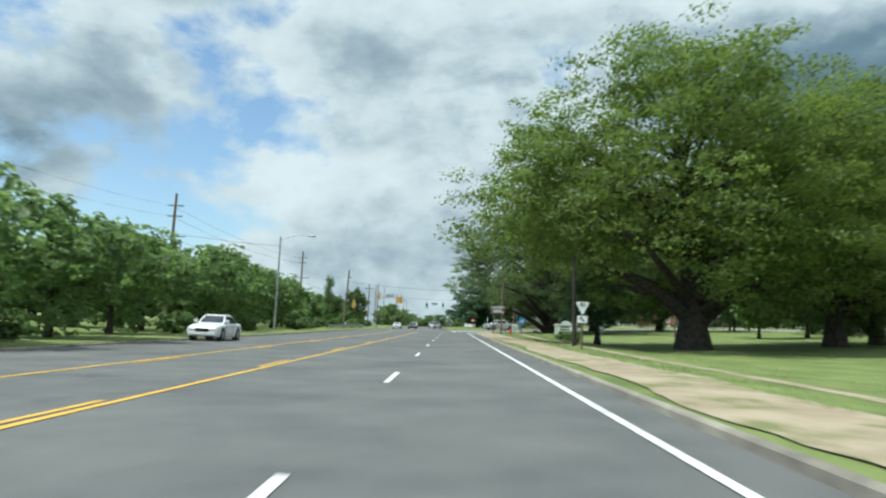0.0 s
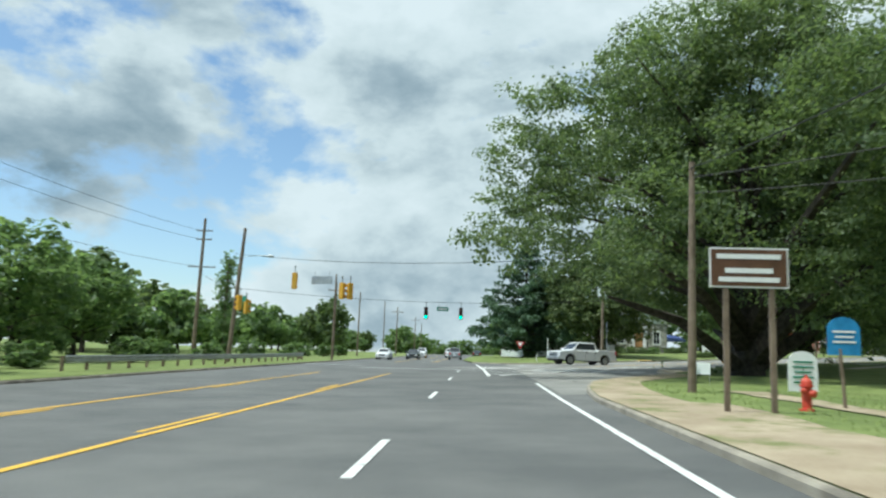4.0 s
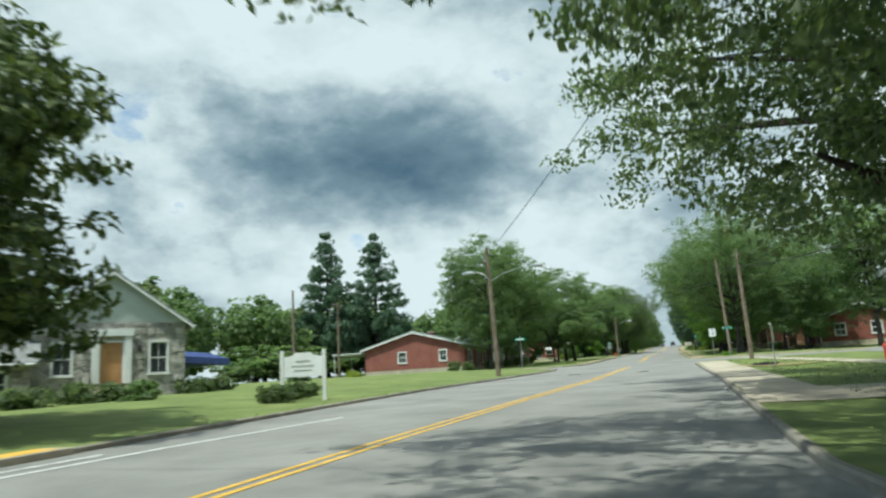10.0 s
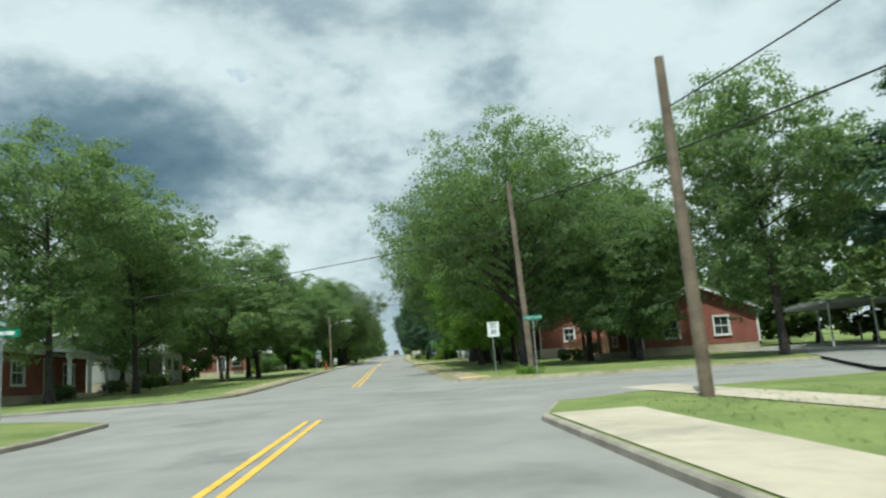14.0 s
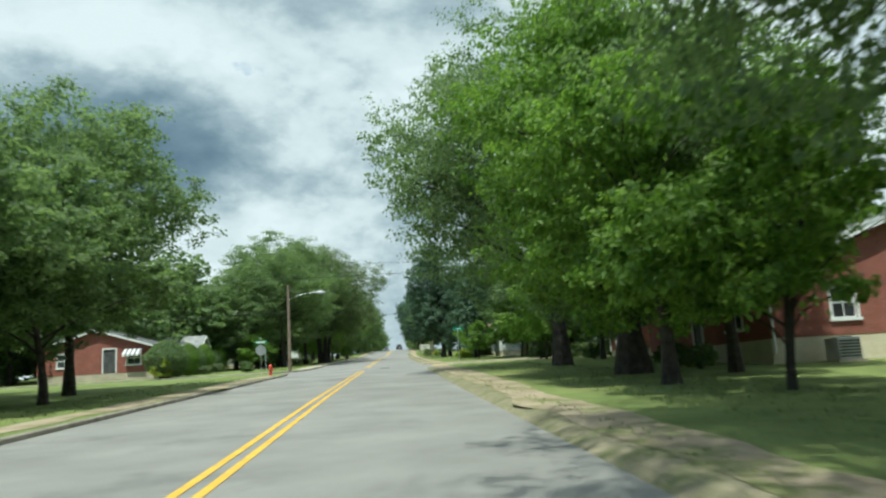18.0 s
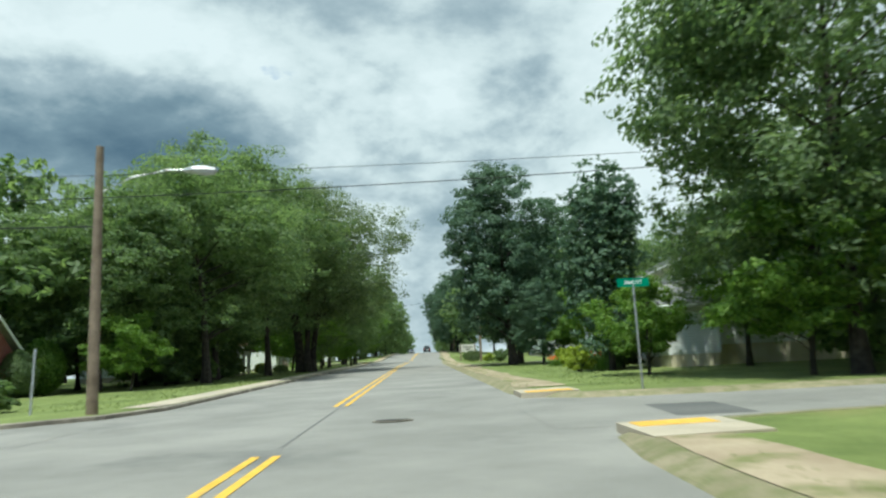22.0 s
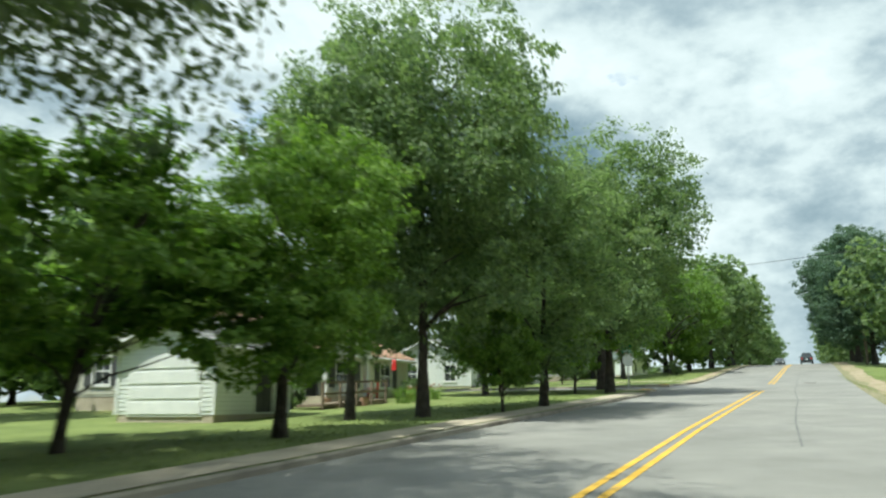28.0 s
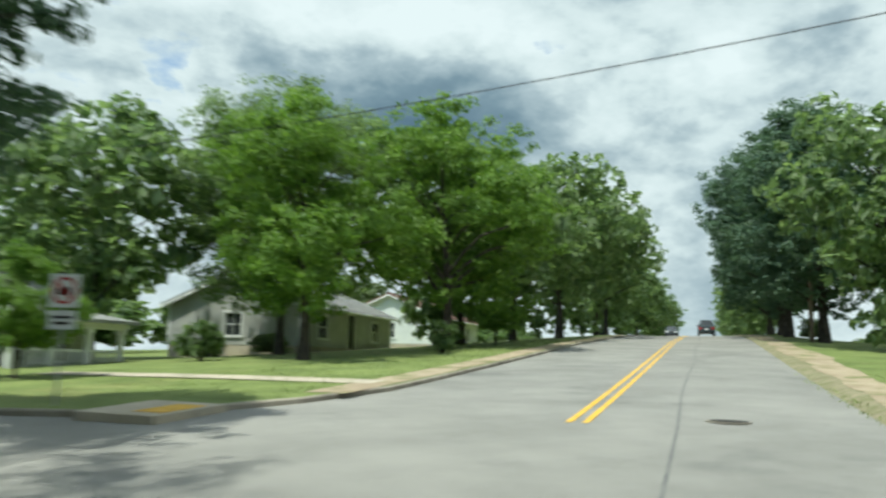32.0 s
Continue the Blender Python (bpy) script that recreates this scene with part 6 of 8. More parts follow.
# ---------------------------------------------------------------- houses
def wall_panel(parent, x0, x1, z0, z1, holes, m, mat, t=0.18):
    """A wall in its own x-z plane, pierced by holes (x0, x1, z0, z1), laid by the matrix m."""
    bm = bmesh.new()
    xs = sorted({x0, x1, *[h[0] for h in holes], *[h[1] for h in holes]})
    zs = sorted({z0, z1, *[h[2] for h in holes], *[h[3] for h in holes]})
    grid = {(i, j, k): bm.verts.new((x, y, z)) for i, x in enumerate(xs) for j, z in enumerate(zs) for k, y in enumerate((-t, 0.0))}

    def solid(i, j):
        if not (0 <= i < len(xs) - 1 and 0 <= j < len(zs) - 1):
            return False
        x, z = (xs[i] + xs[i + 1]) / 2, (zs[j] + zs[j + 1]) / 2
        return not any(h[0] < x < h[1] and h[2] < z < h[3] for h in holes)

    for i in range(len(xs) - 1):
        for j in range(len(zs) - 1):
            if not solid(i, j):
                continue
            for k in (0, 1):
                bm.faces.new([grid[q] for q in ((i, j, k), (i + 1, j, k), (i + 1, j + 1, k), (i, j + 1, k))])
            for di, dj, a, c in ((-1, 0, (i, j), (i, j + 1)), (1, 0, (i + 1, j), (i + 1, j + 1)), (0, -1, (i, j), (i + 1, j)), (0, 1, (i, j + 1), (i + 1, j + 1))):
                if not solid(i + di, j + dj):
                    bm.faces.new([grid[(*a, 0)], grid[(*a, 1)], grid[(*c, 1)], grid[(*c, 0)]])
    loose = [v for v in bm.verts if not v.link_faces]
    bmesh.ops.delete(bm, geom=loose, context="VERTS")
    bmesh.ops.recalc_face_normals(bm, faces=bm.faces)
    bmesh.ops.transform(bm, matrix=m, verts=bm.verts)
    return part("wall", bm, mat, parent)


def loft(stations, bm=None):
    """Skin closed rings of equal length."""
    bm = bm or bmesh.new()
    rings = [[bm.verts.new(p) for p in ring] for ring in stations]
    n = len(rings[0])
    for r0, r1 in zip(rings, rings[1:]):
        for k in range(n):
            bm.faces.new((r0[k], r0[(k + 1) % n], r1[(k + 1) % n], r1[k]))
    bm.faces.new(rings[0][::-1])
    bm.faces.new(rings[-1])
    bmesh.ops.recalc_face_normals(bm, faces=bm.faces)
    return bm


def put(bm, m):
    bmesh.ops.transform(bm, matrix=m, verts=bm.verts)
    return bm


def window_unit(parent, a, b, c, d, m, shutters=None, frame_mat=None, grid=True):
    fm = frame_mat or TRIM
    win = part("window", put(boxes((a - 0.09, a, -0.02, 0.05, c - 0.08, d + 0.1), (b, b + 0.09, -0.02, 0.05, c - 0.08, d + 0.1), (a, b, -0.02, 0.05, d, d + 0.1)), m), fm, parent)
    part("sill", put(boxes((a - 0.14, b + 0.14, -0.02, 0.09, c - 0.1, c)), m), fm, win)
    h = (c + d) / 2
    part("pane", put(boxes((a, b, -0.09, -0.075, h, d)), m), GLASS, win)
    part("pane", put(boxes((a, b, -0.07, -0.055, c, h)), m), GLASS, win)
    if grid:
        x = (a + b) / 2
        part("glazing_bar", put(boxes((a, b, -0.075, -0.04, h - 0.03, h + 0.03), (a, a + 0.05, -0.08, -0.04, c, d), (b - 0.05, b, -0.08, -0.04, c, d), (x - 0.015, x + 0.015, -0.074, -0.048, c, d), (a, b, -0.08, -0.045, d - 0.05, d), (a, b, -0.075, -0.04, c, c + 0.05)), m), fm, win)
    if shutters:
        w = (b - a) * 0.42
        for x in (a - 0.11 - w, b + 0.11):
            part("shutter", put(boxes((x, x + w, 0.0, 0.04, c - 0.05, d + 0.05)), m), shutters, win)
    return win


def door_unit(parent, a, b, c, d, m, mat):
    dr = part("door", put(boxes((a, b, -0.1, -0.05, c, d)), m), mat, parent)
    part("door_frame", put(boxes((a - 0.1, a, -0.02, 0.05, c, d + 0.1), (b, b + 0.1, -0.02, 0.05, c, d + 0.1), (a, b, -0.02, 0.05, d, d + 0.1)), m), TRIM, dr)
    w, hh = b - a, d - c
    for fx in (0.13, 0.55):
        for fz in (0.08, 0.55):
            part("door_panel", put(boxes((a + w * fx, a + w * (fx + 0.32), -0.052, -0.035, c + hh * fz, c + hh * (fz + 0.34))), m), mat, dr)
    part("handle", put(boxes((b - 0.13, b - 0.08, -0.05, 0.0, c + 0.95, c + 1.0)), m), GALV, dr)


def clapboards(parent, x0, x1, z0, z1, holes, m, mat, pitch=2 / 15):
    """Lapped boards, course by course, cut round the openings."""
    k = math.ceil(z0 / pitch)
    while (k + 1) * pitch <= z1 + 0.01:
        lo, hi = k * pitch, (k + 1) * pitch
        x, runs = x0, []
        for h in sorted(h for h in holes if h[2] - 0.1 < hi and h[3] + 0.1 > lo):
            runs.append((x, h[0] - 0.09))
            x = h[1] + 0.09
        runs.append((x, x1))
        for a, c in runs:
            if c - a > 0.05:
                part("clapboard", put(prism([(0.001, lo), (0.022, lo), (0.008, hi), (0.001, hi)], a, c, "x"), m), mat, parent)
        k += 1


def rubble(parent, x0, x1, z0, z1, holes, m, seed):
    """Squared stones of uneven size, proud of the wall; alike ones share a mesh."""
    rng = np.random.default_rng(seed)
    blocks = []
    for k in range(6):
        c = 0.12 + 0.05 * rng.random(4)
        pts = [(-0.5 + c[0] * 0.4, -0.5), (0.5, -0.5 + c[1] * 0.5), (0.5 - c[2] * 0.4, 0.5), (-0.5, 0.5 - c[3] * 0.5)]
        bm = loft([[(x, 0.0, z) for x, z in pts], [(x, 0.6, z) for x, z in pts], [(x * 0.86, 1.0, z * 0.84) for x, z in pts]])
        me = bpy.data.meshes.new("stone")
        bm.to_mesh(me)
        bm.free()
        me.materials.append(STONE_PIECE)
        blocks.append(me)
    z = z0
    while z < z1 - 0.15:
        h = min(0.24 + 0.2 * rng.random(), z1 - z)
        x = x0
        while x < x1 - 0.1:
            w = min(0.3 + 0.4 * rng.random(), x1 - x)
            if not any(q[0] - 0.12 < x + w and q[1] + 0.12 > x and q[2] - 0.15 < z + h and q[3] + 0.15 > z for q in holes):
                ob = new("stone", blocks[rng.integers(6)])
                ob.parent = parent
                ob.matrix_basis = m @ Matrix.Translation((x + w / 2, 0, z + h / 2)) @ Matrix.Diagonal((w - 0.02, 0.03 + 0.03 * rng.random(), h - 0.02, 1))
            x += w
        z += h


STONE_PIECE = material("stone_piece", (0.24, 0.23, 0.21), (0.46, 0.44, 0.39), 2.5, 0.9, 0.5, 22.0, per_object=0.35)
SIDES = ("down", "up", "left", "right")


def house(u0, u1, v0, v1, eave, apex, ridge, wall, roof, label, openings=(), base=0.35, found=None, gable=None, over=0.4, shutters=None, door=None, dz=0.12, chimney=None, corner=True, trim=None, category="house", boards=(), turn=0.0):
    """A gabled house; u runs up the street, v to its right. ridge: 'u' or 'v'.
    openings: (side, offset from the side's middle, width, sill, height, kind)."""
    ob = uthing("house", (u0 + u1) / 2, (v0 + v1) / 2, label, category, turn, dz)
    a, b = (u1 - u0) / 2, abs(v1 - v0) / 2
    gable = gable or wall
    part("foundation", boxes((-a + 0.02, a - 0.02, -b + 0.02, b - 0.02, -1.2, base)), found or CONCRETE, ob)
    place = {"down": (Matrix.Translation((-a, 0, 0)) @ Matrix.Rotation(-math.pi / 2, 4, "Z"), b), "up": (Matrix.Translation((a, 0, 0)) @ Matrix.Rotation(math.pi / 2, 4, "Z"), b),
             "left": (Matrix.Translation((0, b, 0)) @ Matrix.Rotation(math.pi, 4, "Z"), a), "right": (Matrix.Translation((0, -b, 0)), a)}
    place = {k: (m @ Matrix.Diagonal((1, -1, 1, 1)), half) for k, (m, half) in place.items()}
    for side in SIDES:
        m, half = place[side]
        mine = [o for o in openings if o[0] == side]
        holes = [(o[1] - o[2] / 2, o[1] + o[2] / 2, o[3], o[3] + o[4]) for o in mine]
        long_wall = side in ("left", "right")
        e = half if long_wall else half - 0.18
        wall_panel(ob, -e, e, base, eave, holes, m, wall)
        if side in boards and wall is STONE:
            rubble(ob, -half, half, base, eave, holes, m, 40 + len(side))
        elif side in boards:
            clapboards(ob, -half, half, base, eave, holes, m, wall)
        for o, hl in zip(mine, holes):
            if o[5] == "door":
                door_unit(ob, *hl, m, door or DARK_DOOR)
            else:
                window_unit(ob, *hl, m, shutters)
    if corner:
        for x in (-a, a):
            for y in (-b, b):
                part("corner_board", boxes((x - 0.06, x + 0.06, y - 0.06, y + 0.06, base, eave)), trim or TRIM, ob)
    # gables and roof
    half, length = (b, a) if ridge == "u" else (a, b)
    turn = Matrix.Identity(4) if ridge == "u" else Matrix.Rotation(math.pi / 2, 4, "Z")
    rise = (apex - eave) / half
    for x in (-length, length - 0.16):
        part("gable", put(prism([(-half, eave), (half, eave), (0, apex)], x, x + 0.16, "x"), turn), gable, ob)
    drop = over * rise
    for sgn in (-1, 1):
        pts = [(sgn * (half + over), eave - drop + 0.02), (0, apex + 0.02), (0, apex + 0.16), (sgn * (half + over), eave - drop + 0.16)]
        slab = part("roof", put(prism(pts, -length - over, length + over, "x"), turn), roof, ob)
        n = max(3, int((half + over) / 0.3))
        bm = bmesh.new()
        for k in range(n):
            f = (k + 0.5) / n
            y, z = sgn * (half + over) * (1 - f), eave - drop + 0.16 + (apex - eave + drop) * f
            box(bm, -length - over, length + over, y - 0.012, y + 0.012, z - 0.02, z + 0.014)
        part("shingle_courses", put(bm, turn), roof, slab)
        part("fascia", put(boxes((-length - over, length + over, sgn * (half + over) - 0.02, sgn * (half + over) + 0.02, eave - drop - 0.06, eave - drop + 0.1)), turn), trim or TRIM, ob)
        part("gutter", put(tube([(-length - over, sgn * (half + over + 0.07), eave - drop + 0.03), (length + over, sgn * (half + over + 0.07), eave - drop + 0.03)], 0.055, 8), turn), trim or TRIM, ob)
        for x in (-length - over, length + over):
            bm = prism([(sgn * (half + over), eave - drop - 0.1), (0, apex - 0.1), (0, apex + 0.03), (sgn * (half + over), eave - drop + 0.03)], x - 0.02, x + 0.02, "x")
            part("barge_board", put(bm, turn), trim or TRIM, ob)
    part("ridge_cap", put(boxes((-length - over, length + over, -0.11, 0.11, apex + 0.13, apex + 0.2)), turn), roof, ob)
    if chimney:
        x, y, w, z = chimney
        ch = part("chimney", boxes((x - w, x + w, y - w * 0.7, y + w * 0.7, eave * 0.6, z)), BRICK, ob)
        part("chimney_cap", boxes((x - w - 0.08, x + w + 0.08, y - w * 0.7 - 0.08, y + w * 0.7 + 0.08, z - 0.12, z)), CONCRETE, ch)
    return ob


def porch(ob, x0, x1, y0, y1, floor, top, posts, roof, wall_y, rise=0.5, gabled=False, rail=True, post_w=0.1, steps=True, post_mat=None):
    """A porch in the house's own axes; its open front lies at y0, its back at y1."""
    part("porch_floor", boxes((x0, x1, min(y0, y1), max(y0, y1), -0.8, floor)), CONCRETE, ob)
    pm = post_mat or TRIM
    sgn = 1 if y1 > y0 else -1
    xs = [x0 + 0.2 + (x1 - x0 - 0.4) * k / (posts - 1) for k in range(posts)]
    for x in xs:
        p = part("porch_post", boxes((x - post_w, x + post_w, y0 + sgn * 0.15 - post_w, y0 + sgn * 0.15 + post_w, floor, top)), pm, ob)
        part("post_cap", boxes((x - post_w * 1.4, x + post_w * 1.4, y0 + sgn * 0.15 - post_w * 1.4, y0 + sgn * 0.15 + post_w * 1.4, top - 0.14, top - 0.02)), pm, p)
    part("porch_beam", boxes((x0 - 0.05, x1 + 0.05, y0 + sgn * 0.15 - 0.12, y0 + sgn * 0.15 + 0.12, top, top + 0.25)), pm, ob)
    if gabled:
        mid_x = (x0 + x1) / 2
        part("porch_gable", prism([(x0 - 0.1, top + 0.25), (x1 + 0.1, top + 0.25), (mid_x, top + 0.25 + rise)], y0 + sgn * 0.1, y0 + sgn * 0.2, "y"), pm, ob)
        for k in (-1, 1):
            half = (x1 - x0) / 2 + 0.35
            part("porch_roof", prism([(mid_x, top + 0.27 + rise), (mid_x, top + 0.4 + rise), (mid_x + k * half, top + 0.30), (mid_x + k * half, top + 0.17)], min(y0 - sgn * 0.3, y1), max(y0 - sgn * 0.3, y1), "y"), roof, ob)
    else:
        pts = [(y0 - sgn * 0.35, top + 0.22), (y1, top + 0.22 + rise), (y1, top + 0.36 + rise), (y0 - sgn * 0.35, top + 0.36)]
        part("porch_roof", prism(pts, x0 - 0.3, x1 + 0.3, "x"), roof, ob)
    if rail:
        for xa, xb in zip(xs, xs[1:]):
            r = part("railing", boxes((xa, xb, y0 + sgn * 0.12, y0 + sgn * 0.18, floor + 0.82, floor + 0.9), (xa, xb, y0 + sgn * 0.12, y0 + sgn * 0.18, floor + 0.1, floor + 0.16)), pm, ob)
            n = max(2, int((xb - xa) / 0.16))
            for k in range(1, n):
                x = xa + (xb - xa) * k / n
                part("baluster", boxes((x - 0.02, x + 0.02, y0 + sgn * 0.13, y0 + sgn * 0.17, floor + 0.16, floor + 0.82)), pm, r)
    if steps:
        mx = (x0 + x1) / 2
        n = max(1, int(floor / 0.17))
        for k in range(n):
            part("step", boxes((mx - 0.7, mx + 0.7, min(y0, y0 - sgn * 0.3 * (k + 1)), max(y0, y0 - sgn * 0.3 * (k + 1)), -0.8, floor - floor * (k + 1) / (n + 1))), CONCRETE, ob)


def lantern(ob, x, y, z):
    l = part("wall_lantern", boxes((x - 0.09, x + 0.09, y - 0.09, y + 0.09, z, z + 0.3)), CABLE, ob)
    part("lantern_top", tube([(x, y, z + 0.3), (x, y, z + 0.42)], [0.12, 0.02], 8), CABLE, l)


# stone hall: gable with an oak door towards the street, lower wing
s = house(24.7, 32.3, -38, -26, 4.3, 7.0, "v", STONE, ROOF_GREY, "old rubble-stone hall with a pale boarded gable and oak door", (("right", -2.4, 0.9, 1.5, 1.7, "w"), ("right", 2.4, 0.9, 1.5, 1.7, "w"), ("down", -3, 1.0, 1.5, 1.6, "w"), ("down", 2, 1.0, 1.5, 1.6, "w"), ("right", 0, 1.1, 1.0, 2.2, "door")), 1.0, STONE, GABLE_GREY, door=DOOR_WOOD, corner=False, category="hall", boards=("right", "down"), turn=-46)
part("door_surround", boxes((-1.0, -0.65, -6.2, -6.0, 1.0, 3.6), (0.65, 1.0, -6.2, -6.0, 1.0, 3.6), (-1.1, 1.1, -6.25, -6.0, 3.55, 3.9)), TRIM, s, "white painted door surround")
lantern(s, -1.4, -6.12, 2.7)
lantern(s, 1.4, -6.12, 2.7)
for k in range(4):
    part("step", boxes((-1.1, 1.1, -6.3 - 0.3 * (k + 1), -6.3 - 0.3 * k, -0.9, 0.9 - 0.2 * k)), CONCRETE, s)
for x in (-1.05, 1.05):
    part("handrail", tube([(x, -7.6, 0.0), (x, -7.6, 0.9), (x, -6.3, 1.9), (x, -6.3, 1.0)], 0.025, 6), CABLE, s)
s = house(15.6, 24.4, -39.2, -31.2, 2.6, 4.6, "u", STONE, ROOF_GREY, "lower rubble-stone wing of the hall with white windows", (("right", -2.4, 1.3, 0.9, 1.2, "w"), ("right", 0.2, 1.3, 0.9, 1.2, "w"), ("right", 2.7, 1.3, 0.9, 1.2, "w"), ("down", 2.5, 1.2, 0.9, 1.2, "w")), 0.4, STONE, corner=False, category="hall", boards=("right",), turn=-46)
s = uthing("canopy_tent", 35.5, -31.5, "low dark blue canvas canopy on thin posts", "canopy", 0)
for x in (-3.0, 3.0):
    for y in (-1.5, 1.5):
        part("post", tube([(x, y, -0.3), (x, y, 2.3)], 0.03, 6), GALV, s)
part("canvas", prism([(-1.8, 2.25), (1.8, 2.25), (1.7, 2.7), (0, 3.2), (-1.7, 2.7)], -3.3, 3.3, "x"), BLUE_CANVAS, s)
s = house(6.7, 11.6, -37.0, -31.6, 3.0, 3.5, "u", SIDING_WHITE, ROOF_GREY, "small plain white building behind the bank", (("right", 0, 1.0, 1.0, 1.1, "w"),), 0.3, category="building")

# brick house with carport, left of the street
s = house(71, 83, -32.4, -20.7, 2.75, 4.35, "u", BRICK, ROOF_PALE, "red brick bungalow with a pale roof and white windows", (("down", -1.4, 0.9, 1.05, 1.15, "w"), ("down", 3.4, 0.8, 1.05, 1.15, "w"), ("right", -3.5, 1.4, 0.9, 1.3, "w"), ("right", 3.2, 1.6, 0.9, 1.3, "w"), ("right", 0.2, 0.95, 0.35, 2.05, "door")), 0.3, CONCRETE, chimney=(1.0, 0, 0.35, 4.9), corner=False)
porch(s, -1.8, 4.5, -8.0, -5.85, 0.3, 2.35, 3, ROOF_PALE, 0, 0.25, rail=False)
part("carport_roof", boxes((-6.0, -0.5, 5.9, 10.0, 2.35, 2.55)), ROOF_PALE, s)
for x in (-5.8, -0.8):
    part("carport_post", tube([(x, 9.8, -0.4), (x, 9.8, 2.4)], 0.05, 8), TRIM, s)
# grey-roofed porch house behind the street trees
s = house(90, 101, -30, -20.5, 2.7, 4.4, "u", SIDING_GREY, ROOF_GREY, "grey clapboard house with a grey roof and porch", (("down", 0, 1.0, 1.0, 1.3, "w"), ("down", -3, 1.0, 1.0, 1.3, "w"), ("right", -3.6, 1.2, 0.9, 1.3, "w"), ("right", 3.4, 1.2, 0.9, 1.3, "w"), ("right", 0, 0.95, 0.45, 2.05, "door")), 0.45)
porch(s, -2.6, 2.6, -6.9, -4.75, 0.4, 2.35, 3, ROOF_GREY, 0, 0.7, gabled=True)
# brick house with grey gable
s = house(138.4, 152.4, -29.6, -20.0, 2.45, 3.95, "u", BRICK, ROOF_GREY, "low red brick house with a grey shingled roof and white trim", (("down", 3.1, 1.1, 0.95, 1.1, "w"), ("down", 1.1, 1.0, 0.3, 2.0, "door"), ("down", -2.6, 1.1, 0.95, 1.1, "w"), ("right", -4.2, 1.3, 0.9, 1.2, "w"), ("right", 0, 0.95, 0.3, 2.05, "door")), 0.3, corner=False)
awning = part("awning", boxes((-7.75, -7.0, -3.85, -3.82, 1.62, 1.66), (-7.75, -7.0, -2.38, -2.35, 1.62, 1.66)), TRIM, s, "striped window awning")
for k in range(8):
    y = -3.85 + k * 0.1875
    part("awning_strip", prism([(-7.0, 2.28), (-7.75, 1.80), (-7.75, 1.62), (-7.73, 1.62), (-7.73, 1.77), (-7.0, 2.24)], y, y + 0.183, "y"), TRIM if k % 2 else ROOF_GREY, awning)
for x, sgn in ((3.0, 1), (6.6, -1)):
    part("wing_roof", prism([(x - sgn * 0.3, 2.38), (4.8, 3.80), (4.8, 3.94), (x - sgn * 0.3, 2.52)], -6.3, -0.6, "y"), ROOF_GREY, s)
    part("barge_board", prism([(x - sgn * 0.32, 2.30), (4.8, 3.72), (4.8, 3.90), (x - sgn * 0.32, 2.48)], -6.34, -6.3, "y"), TRIM, s)
part("wing_gable", prism([(3.0, -0.5), (6.6, -0.5), (6.6, 2.42), (4.8, 3.79), (3.0, 2.42)], -6.0, -4.85, "y"), BRICK, s)
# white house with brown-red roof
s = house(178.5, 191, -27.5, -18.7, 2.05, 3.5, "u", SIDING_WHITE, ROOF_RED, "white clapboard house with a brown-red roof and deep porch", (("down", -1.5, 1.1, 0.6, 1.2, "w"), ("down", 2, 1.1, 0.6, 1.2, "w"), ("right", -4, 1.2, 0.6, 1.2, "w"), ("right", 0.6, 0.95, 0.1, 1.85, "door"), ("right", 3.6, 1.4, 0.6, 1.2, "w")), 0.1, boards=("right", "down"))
porch(s, -4.4, 2.2, -7.6, -4.4, 0.1, 1.85, 4, ROOF_RED, 0, 0.35, rail=False, post_w=0.13)
# pale garage
s = house(199, 202.6, -19.4, -15.5, 2.25, 3.1, "u", SIDING_WHITE, ROOF_GREY, "small white clapboard garage with a shallow roof", (("right", 0.5, 0.9, 0.2, 1.95, "door"),), 0.15, category="garage", boards=("right", "down"))
part("garage_door", boxes((-1.83, -1.78, -1.5, 1.5, 0.1, 2.0)), TRIM, s, "white panelled garage door")
for k in range(4):
    part("door_rail", boxes((-1.86, -1.83, -1.45, 1.45, 0.18 + 0.46 * k, 0.52 + 0.46 * k)), TRIM, s)
# cream house with tan roof
s = house(205.5, 220, -29, -20, 2.35, 4.2, "u", SIDING_CREAM, ROOF_TAN, "cream clapboard house with a tan roof and black shutters", (("right", -5.2, 1.2, 0.75, 1.2, "w"), ("right", 0.6, 1.5, 0.75, 1.2, "w"), ("right", 4.8, 1.2, 0.75, 1.2, "w"), ("right", -2.2, 0.95, 0.3, 1.95, "door"), ("down", 0, 1.1, 0.8, 1.2, "w"), ("down", -3, 1.0, 0.8, 1.2, "w"), ("up", 0, 1.1, 0.8, 1.2, "w")), 0.3, shutters=DARK_DOOR, boards=("right", "down"))
porch(s, -4.2, -0.4, -6.6, -4.5, 0.25, 2.1, 2, ROOF_TAN, 0, 0.6, gabled=True, rail=False)


def porch_chair(u, v, turn, mat, label, group=""):
    ob = uthing("porch_chair", u, v, label, "chair", turn, 0.13, group)
    part("seat", boxes((-0.25, 0.25, -0.24, 0.24, 0.40, 0.44, 0.01)), mat, ob)
    part("backrest", boxes((-0.25, 0.25, 0.20, 0.24, 0.44, 0.92, 0.01)), mat, ob)
    for x in (-0.22, 0.22):
        for y in (-0.2, 0.2):
            part("leg", boxes((x - 0.02, x + 0.02, y - 0.02, y + 0.02, 0.0, 0.4)), mat, ob)
        part("armrest", boxes((x - 0.03, x + 0.03, -0.22, 0.22, 0.62, 0.65)), mat, ob)
    return ob


